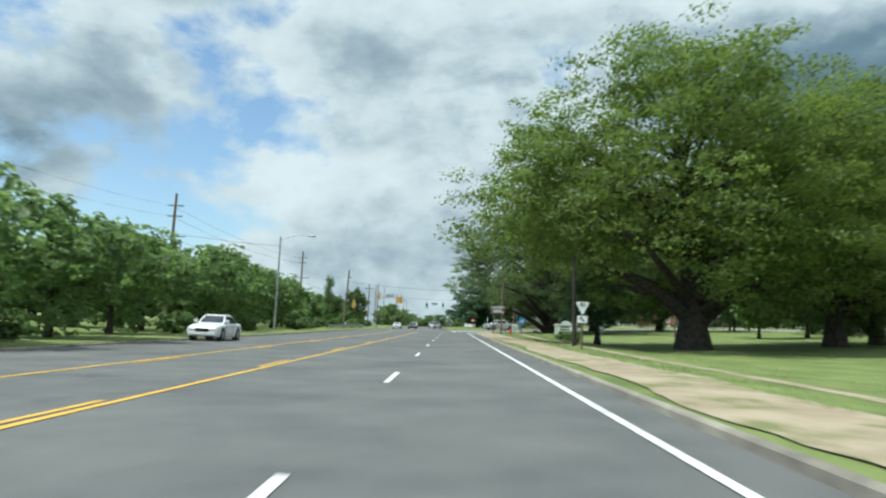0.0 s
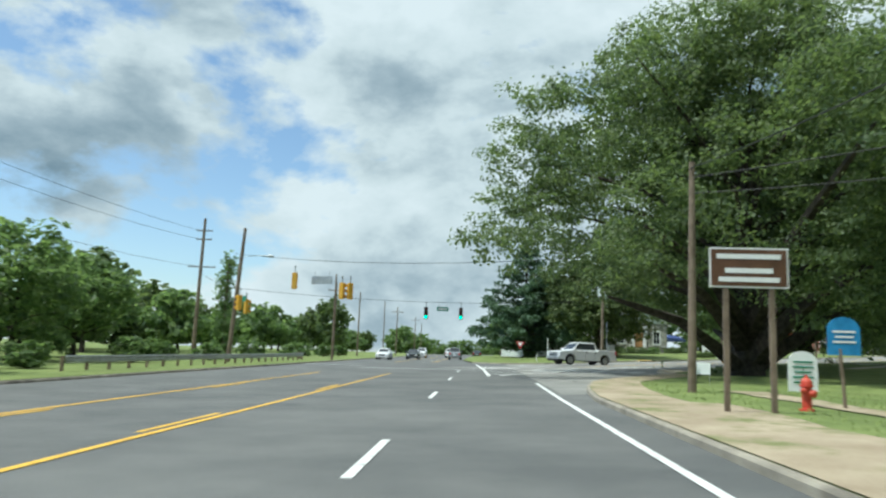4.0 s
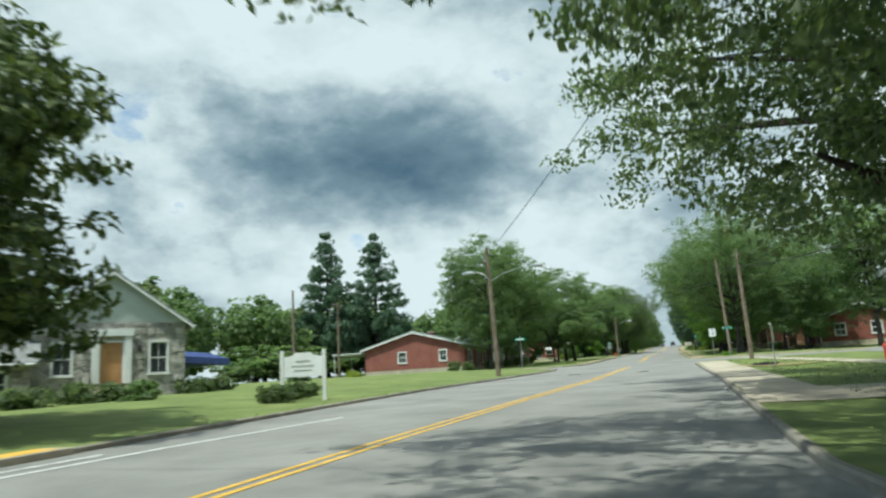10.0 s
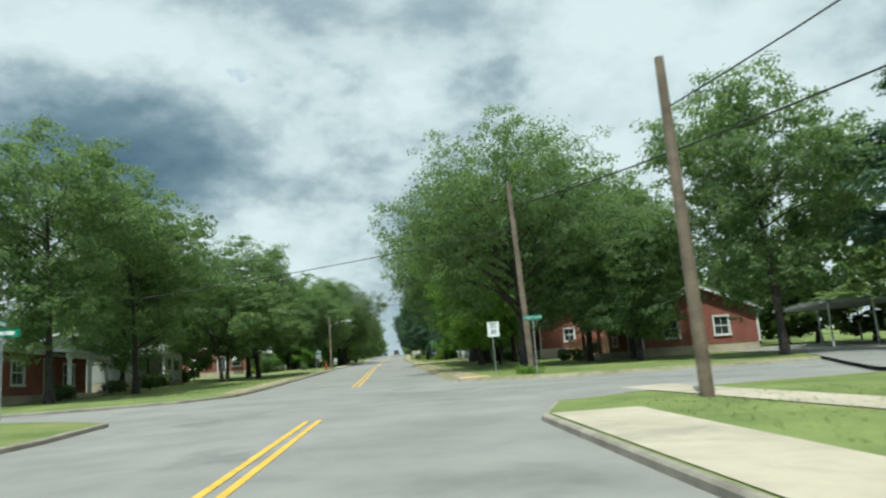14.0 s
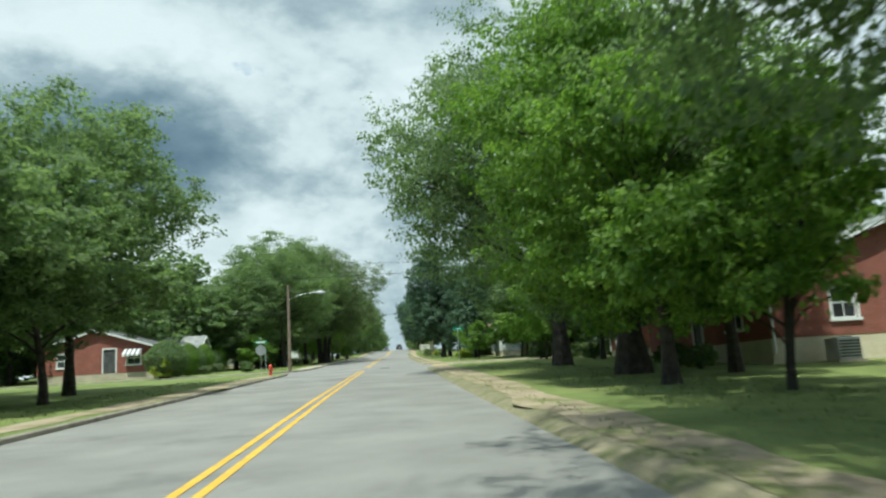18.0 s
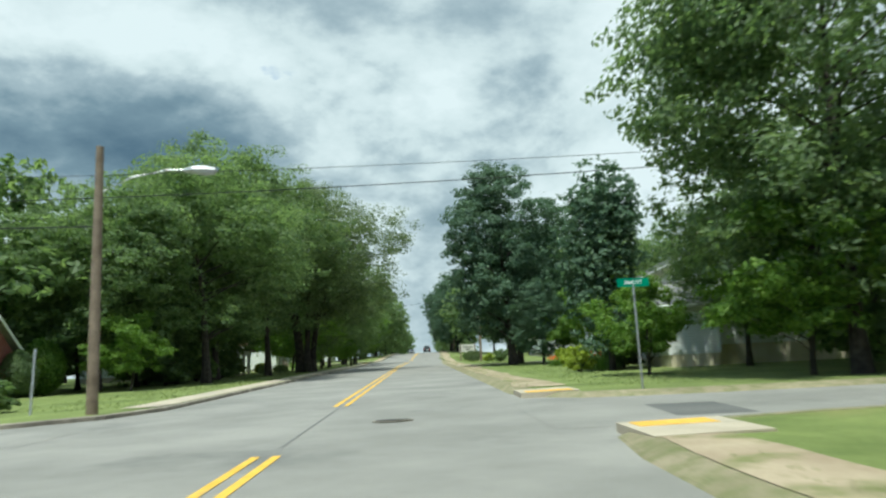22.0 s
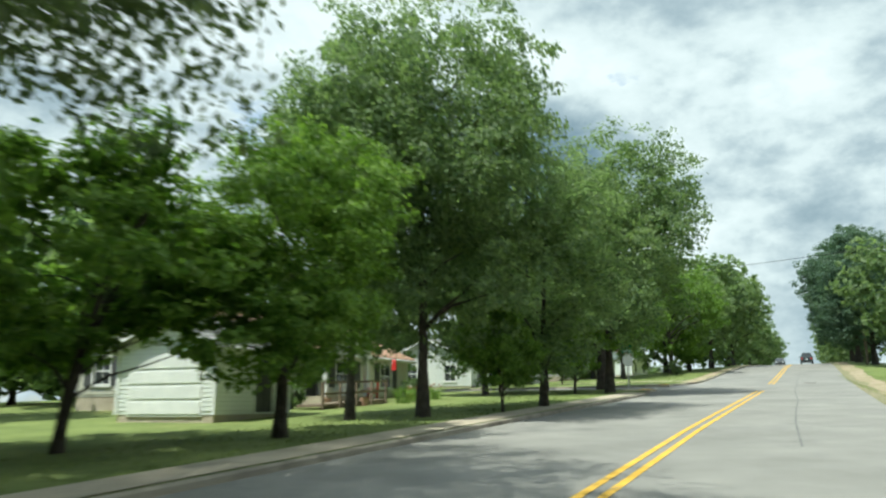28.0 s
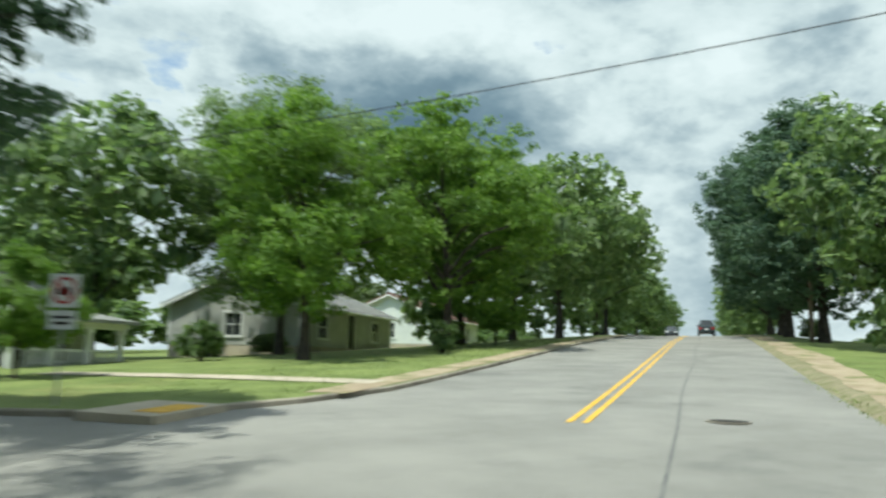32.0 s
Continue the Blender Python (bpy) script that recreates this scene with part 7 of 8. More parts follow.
porch_chair(210.2, -18.2, 160, SIGN_WHITE, "white plastic garden chair on the lawn")
porch_chair(212.0, -17.6, 200, SIGN_RED, "red garden chair beside the porch")
porch_chair(213.4, -18.4, 185, SIGN_WHITE, "white plastic garden chair on the lawn")
s = uthing("garden_table", 211.1, -17.2, "low round brown garden table among the chairs", "table", 0, 0.12)
part("tabletop", prism(disc(0.45, 18), 0.55, 0.6), SIGN_BROWN, s)
part("pedestal", tube([(0, 0, 0.0), (0, 0, 0.05), (0, 0, 0.1), (0, 0, 0.56)], [0.25, 0.22, 0.05, 0.05], 10), SIGN_BROWN, s)
s = uthing("ramp_railing", 208.6, -17.0, "weathered wooden ramp railing before the porch", "railing", 0, 0.1)
part("ramp_deck", prism([(-2.6, 0.0), (2.6, 0.0), (2.6, 0.32), (-2.6, 0.1)], -0.55, 0.55, "y"), WOOD_POLE, s)
for x in (-2.5, -1.25, 0.0, 1.25, 2.5):
    part("post", boxes((x - 0.045, x + 0.045, -0.62, -0.53, -0.2, 1.05 + 0.04 * x)), WOOD_POLE, s)
for z in (0.55, 0.98):
    part("rail", prism([(-2.55, z - 0.10), (2.55, z + 0.08), (2.55, z + 0.17), (-2.55, z - 0.01)], -0.655, -0.62, "y"), WOOD_POLE, s)
s = uthing("flag", 216.6, -19.6, "small red and white flag hung on the house wall", "flag", 0, 0.12)
part("staff", tube([(0, 0, 1.5), (0.1, -0.75, 2.05)], 0.015, 6), TRIM, s)
part("cloth", prism([(0.06, 1.95), (0.10, 2.02), (0.14, 1.55), (0.05, 1.45)], -0.70, -0.45, "y"), SIGN_RED, s)
for u, v in ((208.5, -17.8), (209.2, -16.4), (214.6, -17.0)):
    s = uthing("flower_pot", u, v, "terracotta flower pot with a small plant", "flower pot", 0, 0.12, "pots before the cream house")
    part("pot", tube([(0, 0, 0), (0, 0, 0.3), (0, 0, 0.34)], [0.13, 0.19, 0.2], 12), ROOF_TAN, s)
# white house with porch beyond the cross street
s = house(237.8, 250.3, -31.2, -23.6, 2.6, 4.4, "u", SIDING_WHITE, ROOF_GREY, "white clapboard house with a railed front porch", (("down", -1.5, 1.0, 0.9, 1.3, "w"), ("down", 2, 1.0, 0.9, 1.3, "w"), ("right", -4.4, 1.1, 0.9, 1.3, "w"), ("right", -1.8, 1.1, 0.9, 1.3, "w"), ("right", 3.0, 0.95, 0.5, 2.0, "door"), ("right", 5.0, 1.0, 0.9, 1.3, "w")), 0.5, boards=("right", "down"), dz=-0.5)
porch(s, 0.6, 6.2, -6.0, -3.82, 0.5, 2.2, 4, ROOF_GREY, 0, 0.4)
s = house(262, 275, -29, -20.5, 2.7, 4.4, "u", SIDING_GREY, ROOF_GREY, "grey-beige clapboard house with white trim", (("down", 0, 1.1, 0.9, 1.3, "w"), ("right", -3.8, 1.2, 0.9, 1.3, "w"), ("right", 0, 0.95, 0.4, 2.05, "door"), ("right", 3.8, 1.2, 0.9, 1.3, "w")), 0.4)
s = house(286, 298, -30, -21, 2.7, 4.6, "u", SIDING_WHITE, ROOF_RED, "white house far up the street among trees", (("down", 0, 1.1, 0.9, 1.3, "w"), ("right", -3, 1.2, 0.9, 1.3, "w"), ("right", 3, 1.2, 0.9, 1.3, "w")), 0.4)

# right-hand side of the street
s = house(98, 110.5, 13.2, 22.4, 2.9, 4.6, "u", BRICK, ROOF_PALE, "red brick ranch house on a cream-painted foundation", (("down", 2.2, 0.9, 1.2, 1.1, "w"), ("down", -1.8, 0.9, 1.2, 1.1, "w"), ("left", -3.6, 1.1, 1.1, 1.2, "w"), ("left", 3.6, 1.3, 1.1, 1.2, "w"), ("left", 0, 0.95, 0.65, 2.05, "door")), 0.62, FOUND, corner=False)
part("downpipe", tube([(-6.3, 4.5, 0.1), (-6.3, 4.5, 2.75)], 0.045, 8), TRIM, s)
s = uthing("air_conditioner", 97.1, 15.2, "grey steel air conditioning unit by the brick wall", "air conditioner", 0, 0.12)
part("case", boxes((-0.4, 0.4, -0.4, 0.4, 0.06, 0.8, 0.03)), GALV, s)
part("pad", boxes((-0.5, 0.5, -0.5, 0.5, -0.2, 0.06)), CONCRETE, s)
for k in range(6):
    part("slat", boxes((-0.42, -0.4, -0.36, 0.36, 0.16 + 0.1 * k, 0.2 + 0.1 * k)), CABLE, s)
part("fan_guard", tube([(0, 0, 0.8), (0, 0, 0.83)], [0.34, 0.3], 18), CABLE, s)
s = house(79.5, 87.5, 16.5, 24.5, 2.7, 4.3, "u", BRICK, ROOF_GREY, "dark brick house with a deep shaded porch", (("down", 1.5, 1.0, 1.0, 1.2, "w"), ("down", -2, 1.0, 1.0, 1.2, "w"), ("left", -2.2, 1.2, 0.9, 1.3, "w"), ("left", 1.4, 0.95, 0.4, 2.05, "door")), 0.4)
porch(s, -1.0, 3.8, 6.2, 4.12, 0.35, 2.3, 3, ROOF_GREY, 0, 0.3, post_mat=WOOD_POLE)
s = house(118.3, 123.8, 15, 24, 2.5, 4.2, "v", BRICK, ROOF_GREY, "red brick house with wide cream-framed windows", (("down", 3.1, 0.78, 1.9, 1.35, "w"), ("down", -2.2, 1.1, 1.0, 1.3, "w"), ("left", -0.9, 0.95, 0.45, 2.05, "door"), ("left", 1.3, 1.0, 0.8, 1.2, "w")), 0.45)
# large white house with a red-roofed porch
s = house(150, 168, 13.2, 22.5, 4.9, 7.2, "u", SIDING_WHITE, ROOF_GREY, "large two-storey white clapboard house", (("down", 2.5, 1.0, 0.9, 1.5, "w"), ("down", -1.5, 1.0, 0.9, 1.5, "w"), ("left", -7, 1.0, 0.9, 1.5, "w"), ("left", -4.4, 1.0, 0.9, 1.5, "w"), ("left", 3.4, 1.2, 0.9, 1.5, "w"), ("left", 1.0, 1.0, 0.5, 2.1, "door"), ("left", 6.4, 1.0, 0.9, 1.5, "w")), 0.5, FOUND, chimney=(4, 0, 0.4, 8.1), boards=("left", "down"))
porch(s, 0.4, 4.2, 7.6, 4.67, 0.5, 2.65, 3, ROOF_RED, 0, 0.85, gabled=True, rail=False, post_w=0.14)
s = house(149.2, 153.5, 10.9, 13.1, 2.7, 3.7, "v", SIDING_WHITE, ROOF_GREY, "low white clapboard wing before the large house", (("left", 0, 1.2, 0.9, 1.3, "w"),), 0.45, FOUND, category="house wing", boards=("left", "down"))
s = house(183, 197, 16, 25, 2.8, 4.6, "u", SIDING_CREAM, ROOF_TAN, "pale cream house behind the trees", (("down", 0, 1.1, 0.9, 1.3, "w"), ("left", -3.5, 1.2, 0.9, 1.3, "w"), ("left", 3.5, 1.2, 0.9, 1.3, "w"), ("left", 0, 0.95, 0.4, 2.05, "door")), 0.4)
s = house(214, 227, 16, 25, 2.8, 4.6, "u", SIDING_WHITE, ROOF_GREY, "white house half hidden behind trees", (("down", 0, 1.1, 0.9, 1.3, "w"), ("left", -3.5, 1.2, 0.9, 1.3, "w"), ("left", 3.5, 1.2, 0.9, 1.3, "w")), 0.4)

# carport and board fence by the side lot
s = uthing("carport", 76, 28.5, "open carport with a flat pale roof on thin posts", "carport", 0, 0.1)
part("roof", boxes((-3.2, 3.2, -3.0, 3.0, 2.5, 2.7)), ROOF_PALE, s)
for x in (-3, 3):
    for y in (-2.8, 0, 2.8):
        part("post", tube([(x, y, -0.3), (x, y, 2.5)], 0.06, 8), TRIM, s)
s = uthing("board_fence", 90.5, 17.5, "dark reddish wooden board fence beside the brick houses", "fence", 0, 0.1)
for k in range(24):
    y = -3.4 + k * 0.29
    part("board", boxes((-0.02, 0.02, y - 0.13, y + 0.13, -0.1, 1.55 + 0.03 * (k % 3))), SIGN_BROWN, s)
for z in (0.4, 1.2):
    part("rail", boxes((0.02, 0.09, -3.6, 3.4, z - 0.05, z + 0.05)), SIGN_BROWN, s)


# ---------------------------------------------------------------- vehicles
def wheel(ob, x, y, r, w=0.21):
    sgn = 1 if y > 0 else -1
    t = part("wheel", tube([(x, y - w / 2, r), (x, y - w / 2 + 0.03, r), (x, y + w / 2 - 0.03, r), (x, y + w / 2, r)], [r * 0.93, r, r, r * 0.93], 24), TYRE, ob)
    part("rim", tube([(x, y + sgn * (w / 2 - 0.02), r), (x, y + sgn * (w / 2 + 0.012), r)], [r * 0.66, r * 0.6], 20), RIM, t)
    for k in range(5):
        a = k * math.tau / 5
        q = Vector((x + math.cos(a) * r * 0.36, y + sgn * (w / 2 + 0.018), r + math.sin(a) * r * 0.36))
        part("rim_opening", tube([q, q + Vector((0, sgn * 0.004, 0))], [r * 0.12, r * 0.12], 8), TYRE, t)
    return t


def shell(rows, w):
    """Body sections: (x, low, high, width factor)."""
    out = []
    for x, lo, hi, k in rows:
        h, q = hi - lo, w * k
        out.append([(x, -q * 0.93, lo), (x, -q, lo + h * 0.3), (x, -q, lo + h * 0.62), (x, -q * 0.94, lo + h * 0.88), (x, -q * 0.82, hi), (x, q * 0.82, hi), (x, q * 0.94, lo + h * 0.88), (x, q, lo + h * 0.62), (x, q, lo + h * 0.3), (x, q * 0.93, lo)])
    return out


STYLES = {
    # length, half width, wheel radius, axles, body sections, cabin: base x0..x1 at the belt, roof x0..x1, belt, roof height
    "sedan": (4.8, 0.90, 0.33, (1.45, -1.40), ((2.40, 0.32, 0.62, 0.80), (2.30, 0.22, 0.74, 0.93), (1.95, 0.20, 0.82, 0.98), (1.0, 0.20, 0.93, 1.0), (-1.5, 0.20, 0.97, 1.0), (-2.15, 0.22, 0.98, 0.97), (-2.35, 0.28, 0.92, 0.92), (-2.42, 0.36, 0.70, 0.82)), (1.05, -1.75, 0.25, -1.05, 0.93, 1.45)),
    "suv": (4.7, 0.93, 0.37, (1.40, -1.40), ((2.35, 0.38, 0.72, 0.82), (2.25, 0.28, 0.92, 0.94), (1.9, 0.26, 1.02, 0.99), (0.9, 0.26, 1.10, 1.0), (-1.6, 0.26, 1.12, 1.0), (-2.2, 0.30, 1.12, 0.98), (-2.34, 0.38, 1.0, 0.93), (-2.38, 0.45, 0.8, 0.85)), (1.05, -2.18, 0.35, -1.95, 1.08, 1.72)),
    "pickup": (5.9, 0.98, 0.42, (1.85, -1.75), ((2.95, 0.48, 0.90, 0.84), (2.90, 0.36, 1.12, 0.96), (2.6, 0.34, 1.17, 0.99), (1.4, 0.34, 1.20, 1.0), (-0.95, 0.34, 1.20, 1.0), (-1.05, 0.34, 1.38, 1.0), (-2.86, 0.38, 1.38, 1.0), (-2.92, 0.44, 1.34, 0.97)), (1.66, -1.02, 0.80, -0.88, 1.24, 1.96)),
}


def truck_body():
    """The pickup's lower body: one side profile with both wheel arches cut out, pulled across and rounded."""
    def arch(cx):
        return [(cx + 0.53 * math.cos(a), 0.44 + 0.53 * math.sin(a)) for a in np.linspace(-0.06, math.pi + 0.06, 15)]

    pts = [(2.93, 0.50), (2.96, 0.62), (2.96, 0.98), (2.88, 1.10), (2.55, 1.17), (1.62, 1.24), (-1.00, 1.24), (-1.03, 1.36), (-2.84, 1.36), (-2.92, 1.30), (-2.94, 0.60), (-2.90, 0.48)]
    pts += [(-2.30, 0.44)] + list(reversed(arch(-1.75))) + [(-1.20, 0.40), (1.30, 0.40)] + list(reversed(arch(1.85))) + [(2.40, 0.44)]
    bm = prism(pts, -0.99, 0.99, "y")
    edge = [e for e in bm.edges if abs(e.verts[0].co.y - e.verts[1].co.y) < 1e-5 and min(v.co.z for v in e.verts) > 0.98 or (abs(e.verts[0].co.y - e.verts[1].co.y) < 1e-5 and abs(sum(v.co.x for v in e.verts)) > 5.7)]
    bmesh.ops.bevel(bm, geom=edge, offset=0.055, segments=3, affect="EDGES", profile=0.6)
    return bm


def vehicle(kind, x, y, turn, paint, label, rear_lit=False):
    """A car; its own x points ahead."""
    ob = thing({"sedan": "car", "suv": "car", "pickup": "pickup_truck"}[kind], x, y, label, "pickup truck" if kind == "pickup" else "car", turn, 0.015)
    length, w, wr, axles, body, cab = STYLES[kind]
    truck = kind == "pickup"
    part("body", truck_body() if truck else loft(shell(body, w)), paint, ob)
    if truck:
        part("underbody", boxes((-2.62, 2.62, -0.70, 0.70, 0.34, 1.02)), CABLE, ob, "dark underbody and wheel wells")
    x0, x1, r0, r1, belt, top = cab
    q, p = w * 0.86, w * 0.68
    low, high = belt - 0.06, top - 0.05
    cabin = part("cabin", loft([[(x0, -q, low), (x0, q, low), (x1, q, low), (x1, -q, low)], [(r0, -p, high), (r0, p, high), (r1, p, high), (r1, -p, high)]]), paint, ob)
    part("roof_panel", loft([[(r0 + 0.06, -p - 0.02, high - 0.02), (r0 + 0.06, p + 0.02, high - 0.02), (r1 - 0.05, p + 0.02, high - 0.02), (r1 - 0.05, -p - 0.02, high - 0.02)], [(r0 - 0.12, -p + 0.12, top), (r0 - 0.12, p - 0.12, top), (r1 + 0.12, p - 0.12, top), (r1 + 0.12, -p + 0.12, top)]]), paint, ob)

    def on(fx, fz, side):
        """A place on the cabin's flank."""
        xa, xb = x0 + (r0 - x0) * fz, x1 + (r1 - x1) * fz
        return Vector((xa + (xb - xa) * fx, side * (q + (p - q) * fz + 0.008), low + (high - low) * fz))

    for side in (-1, 1):
        bm = bmesh.new()
        bm.faces.new([bm.verts.new(on(f, z, side) - Vector((0, side * 0.004, 0))) for f, z in ((0.04, 0.19), (0.95, 0.19), (0.95, 0.92), (0.04, 0.92))])
        part("window_seal", bm, CABLE, cabin, "black rubber round the side windows")
        for fa, fb in ((0.06, 0.47), (0.50, 0.93)):
            bm = bmesh.new()
            vs = [bm.verts.new(on(f, z, side)) for f, z in ((fa, 0.22), (fb, 0.22), (fb, 0.9), (fa, 0.9))]
            bm.faces.new(vs)
            part("side_window", bm, GLASS, cabin)
        part("mirror", boxes((x0 - 0.32, x0 - 0.14, side * (q + 0.13) - 0.1, side * (q + 0.13) + 0.1, belt + 0.05, belt + 0.22, 0.03)), paint, ob)
        for xx in (0.15, -0.75):
            part("door_handle", boxes((xx - 0.1, xx + 0.1, side * (w + 0.01) - 0.015, side * (w + 0.01) + 0.015, belt - 0.2, belt - 0.13)), CABLE if truck else GALV, ob)
        for xx in ((x0 + x1) / 2, x0 - 0.15, x1 + 0.35):
            part("door_gap", boxes((xx - 0.008, xx + 0.008, side * (w - 0.012) - 0.015, side * (w - 0.012) + (0.024 if truck else 0.015), 0.45 if truck else 0.42, belt - 0.06 if truck else belt - 0.1)), CABLE, ob)
        for ax in axles:
            wheel(ob, ax, side * (w - 0.1), wr)
            if not truck:
                part("wheel_arch", tube([(ax, side * (w - 0.24), wr), (ax, side * (w + 0.004), wr)], wr * 1.2, 24), CABLE, ob)
        if truck:
            part("headlight", boxes((2.74, 2.985, side * 0.80 - 0.19, side * 0.80 + 0.20, 0.84, 1.06, 0.03)), HEADLIGHT, ob)
            part("fog_light", boxes((2.95, 2.995, side * 0.72 - 0.09, side * 0.72 + 0.09, 0.50, 0.58, 0.01)), CABLE, ob)
            part("tail_light", boxes((-2.965, -2.80, side * 0.91 - 0.10, side * 0.91 + 0.095, 0.98, 1.30, 0.02)), TAIL, ob)
            part("bed_rail", boxes((-2.86, -1.06, side * 0.90 - 0.06, side * 0.90 + 0.06, 1.352, 1.385, 0.01)), CABLE, ob, "black cap on the load bed's rim")
            continue
        front, back = body[0][0], body[-1][0]
        zf, zb = body[1][2] - 0.14, body[-2][2] - 0.16
        part("headlight", boxes((front - 0.16, front + 0.015, side * w * 0.62 - 0.18, side * w * 0.62 + 0.18, zf - 0.12, zf + 0.05, 0.03)), HEADLIGHT, ob)
        part("tail_light", boxes((back - 0.015, back + 0.12, side * w * 0.72 - 0.12, side * w * 0.72 + 0.12, zb - 0.2, zb + 0.08, 0.02)), TAIL, ob)
    for f0, f1, xs in ((x0, r0, 1), (x1, r1, -1)):
        bm = bmesh.new()
        vs = []
        for fy, fz in ((-0.88, 0.2), (0.88, 0.2), (0.86, 0.92), (-0.86, 0.92)):
            vs.append(bm.verts.new((f0 + (f1 - f0) * fz + xs * 0.01, fy * (q + (p - q) * fz), low + (high - low) * fz)))
        bm.faces.new(vs)
        part("windscreen" if xs > 0 else "rear_window", bm, GLASS, cabin)
    front, back = body[0][0], body[-1][0]
    zf = body[0][1]
    if truck:
        part("grille", boxes((2.93, 2.975, -0.60, 0.60, 0.70, 1.05, 0.02)), CABLE, ob)
        for z in (0.76, 0.875, 0.99):
            part("grille_bar", boxes((2.965, 2.995, -0.58, 0.58, z - 0.032, z + 0.032, 0.01)), RIM, ob, "chrome grille bar")
        part("front_bumper", boxes((2.84, 3.06, -0.97, 0.97, 0.46, 0.68, 0.05)), RIM, ob, "chrome front bumper")
        part("air_dam", boxes((2.80, 2.98, -0.90, 0.90, 0.30, 0.46, 0.03)), CABLE, ob)
        part("rear_bumper", boxes((-3.04, -2.86, -0.95, 0.95, 0.46, 0.66, 0.04)), RIM, ob, "chrome rear bumper")
        for side in (-1, 1):
            part("running_board", boxes((-1.15, 1.25, side * 0.95 - 0.07, side * 0.95 + 0.07, 0.33, 0.39, 0.01)), CABLE, ob)
    else:
        part("grille", boxes((front - 0.05, front + 0.02, -w * 0.42, w * 0.42, zf + 0.12, zf + 0.34, 0.02)), CABLE, ob)
        part("front_bumper", boxes((front - 0.12, front + 0.05, -w * 0.82, w * 0.82, zf - 0.06, zf + 0.1, 0.04)), paint, ob)
        part("rear_bumper", boxes((back - 0.05, back + 0.12, -w * 0.84, w * 0.84, zf - 0.04, zf + 0.14, 0.04)), paint, ob)
    part("number_plate", boxes((back - 0.06, back - 0.045, -0.16, 0.16, zf + 0.2, zf + 0.34)), SIGN_WHITE, ob)
    if truck:
        part("bed_well", boxes((-2.75, -1.05, -w * 0.78, w * 0.78, 1.34, 1.366)), CABLE, ob, "dark inside of the load bed")
    return ob


vehicle("pickup", 10.9, 142.1, 207, CAR_WHITE, "white crew-cab pickup truck waiting at the junction")
vehicle("sedan", -13.0, 44.0, -91, CAR_WHITE, "white sedan coming down the far lane")
vehicle("suv", s1(-3.6, 188)[0], 188, 89, CAR_SILVER, "silver SUV driving away up the main road")
vehicle("sedan", s1(-12.6, 176)[0], 176, -91, CAR_WHITE, "white car coming towards the junction")
vehicle("sedan", s1(-9.6, 186)[0], 186, -91, CAR_DARK, "dark car coming towards the junction")
vehicle("suv", s1(-10.5, 214)[0], 214, -91, CAR_WHITE, "white SUV far up the main road")
vehicle("suv", s1(-5.6, 222)[0], 222, 89, CAR_WHITE, "white SUV driving away far up the main road")
vehicle("sedan", s1(-0.5, 226)[0], 226, 89, CAR_DARK, "dark car far up the main road")
vehicle("suv", *uv(318, 0.4), TURN2, CAR_DARK, "dark SUV driving away up the side street")
vehicle("sedan", *uv(336, -4.2), TURN2 + 180, CAR_DARK, "dark sedan coming down the side street")
vehicle("pickup", *uv(67, 29), TURN2 + 60, CAR_SILVER, "silver pickup truck parked under the trees")
vehicle("sedan", *uv(61.5, 28.5), TURN2 + 62, CAR_WHITE, "white car parked beside a pickup")
vehicle("suv", *uv(176.8, 19), TURN2 - 90, CAR_DARK, "dark SUV parked in a driveway")


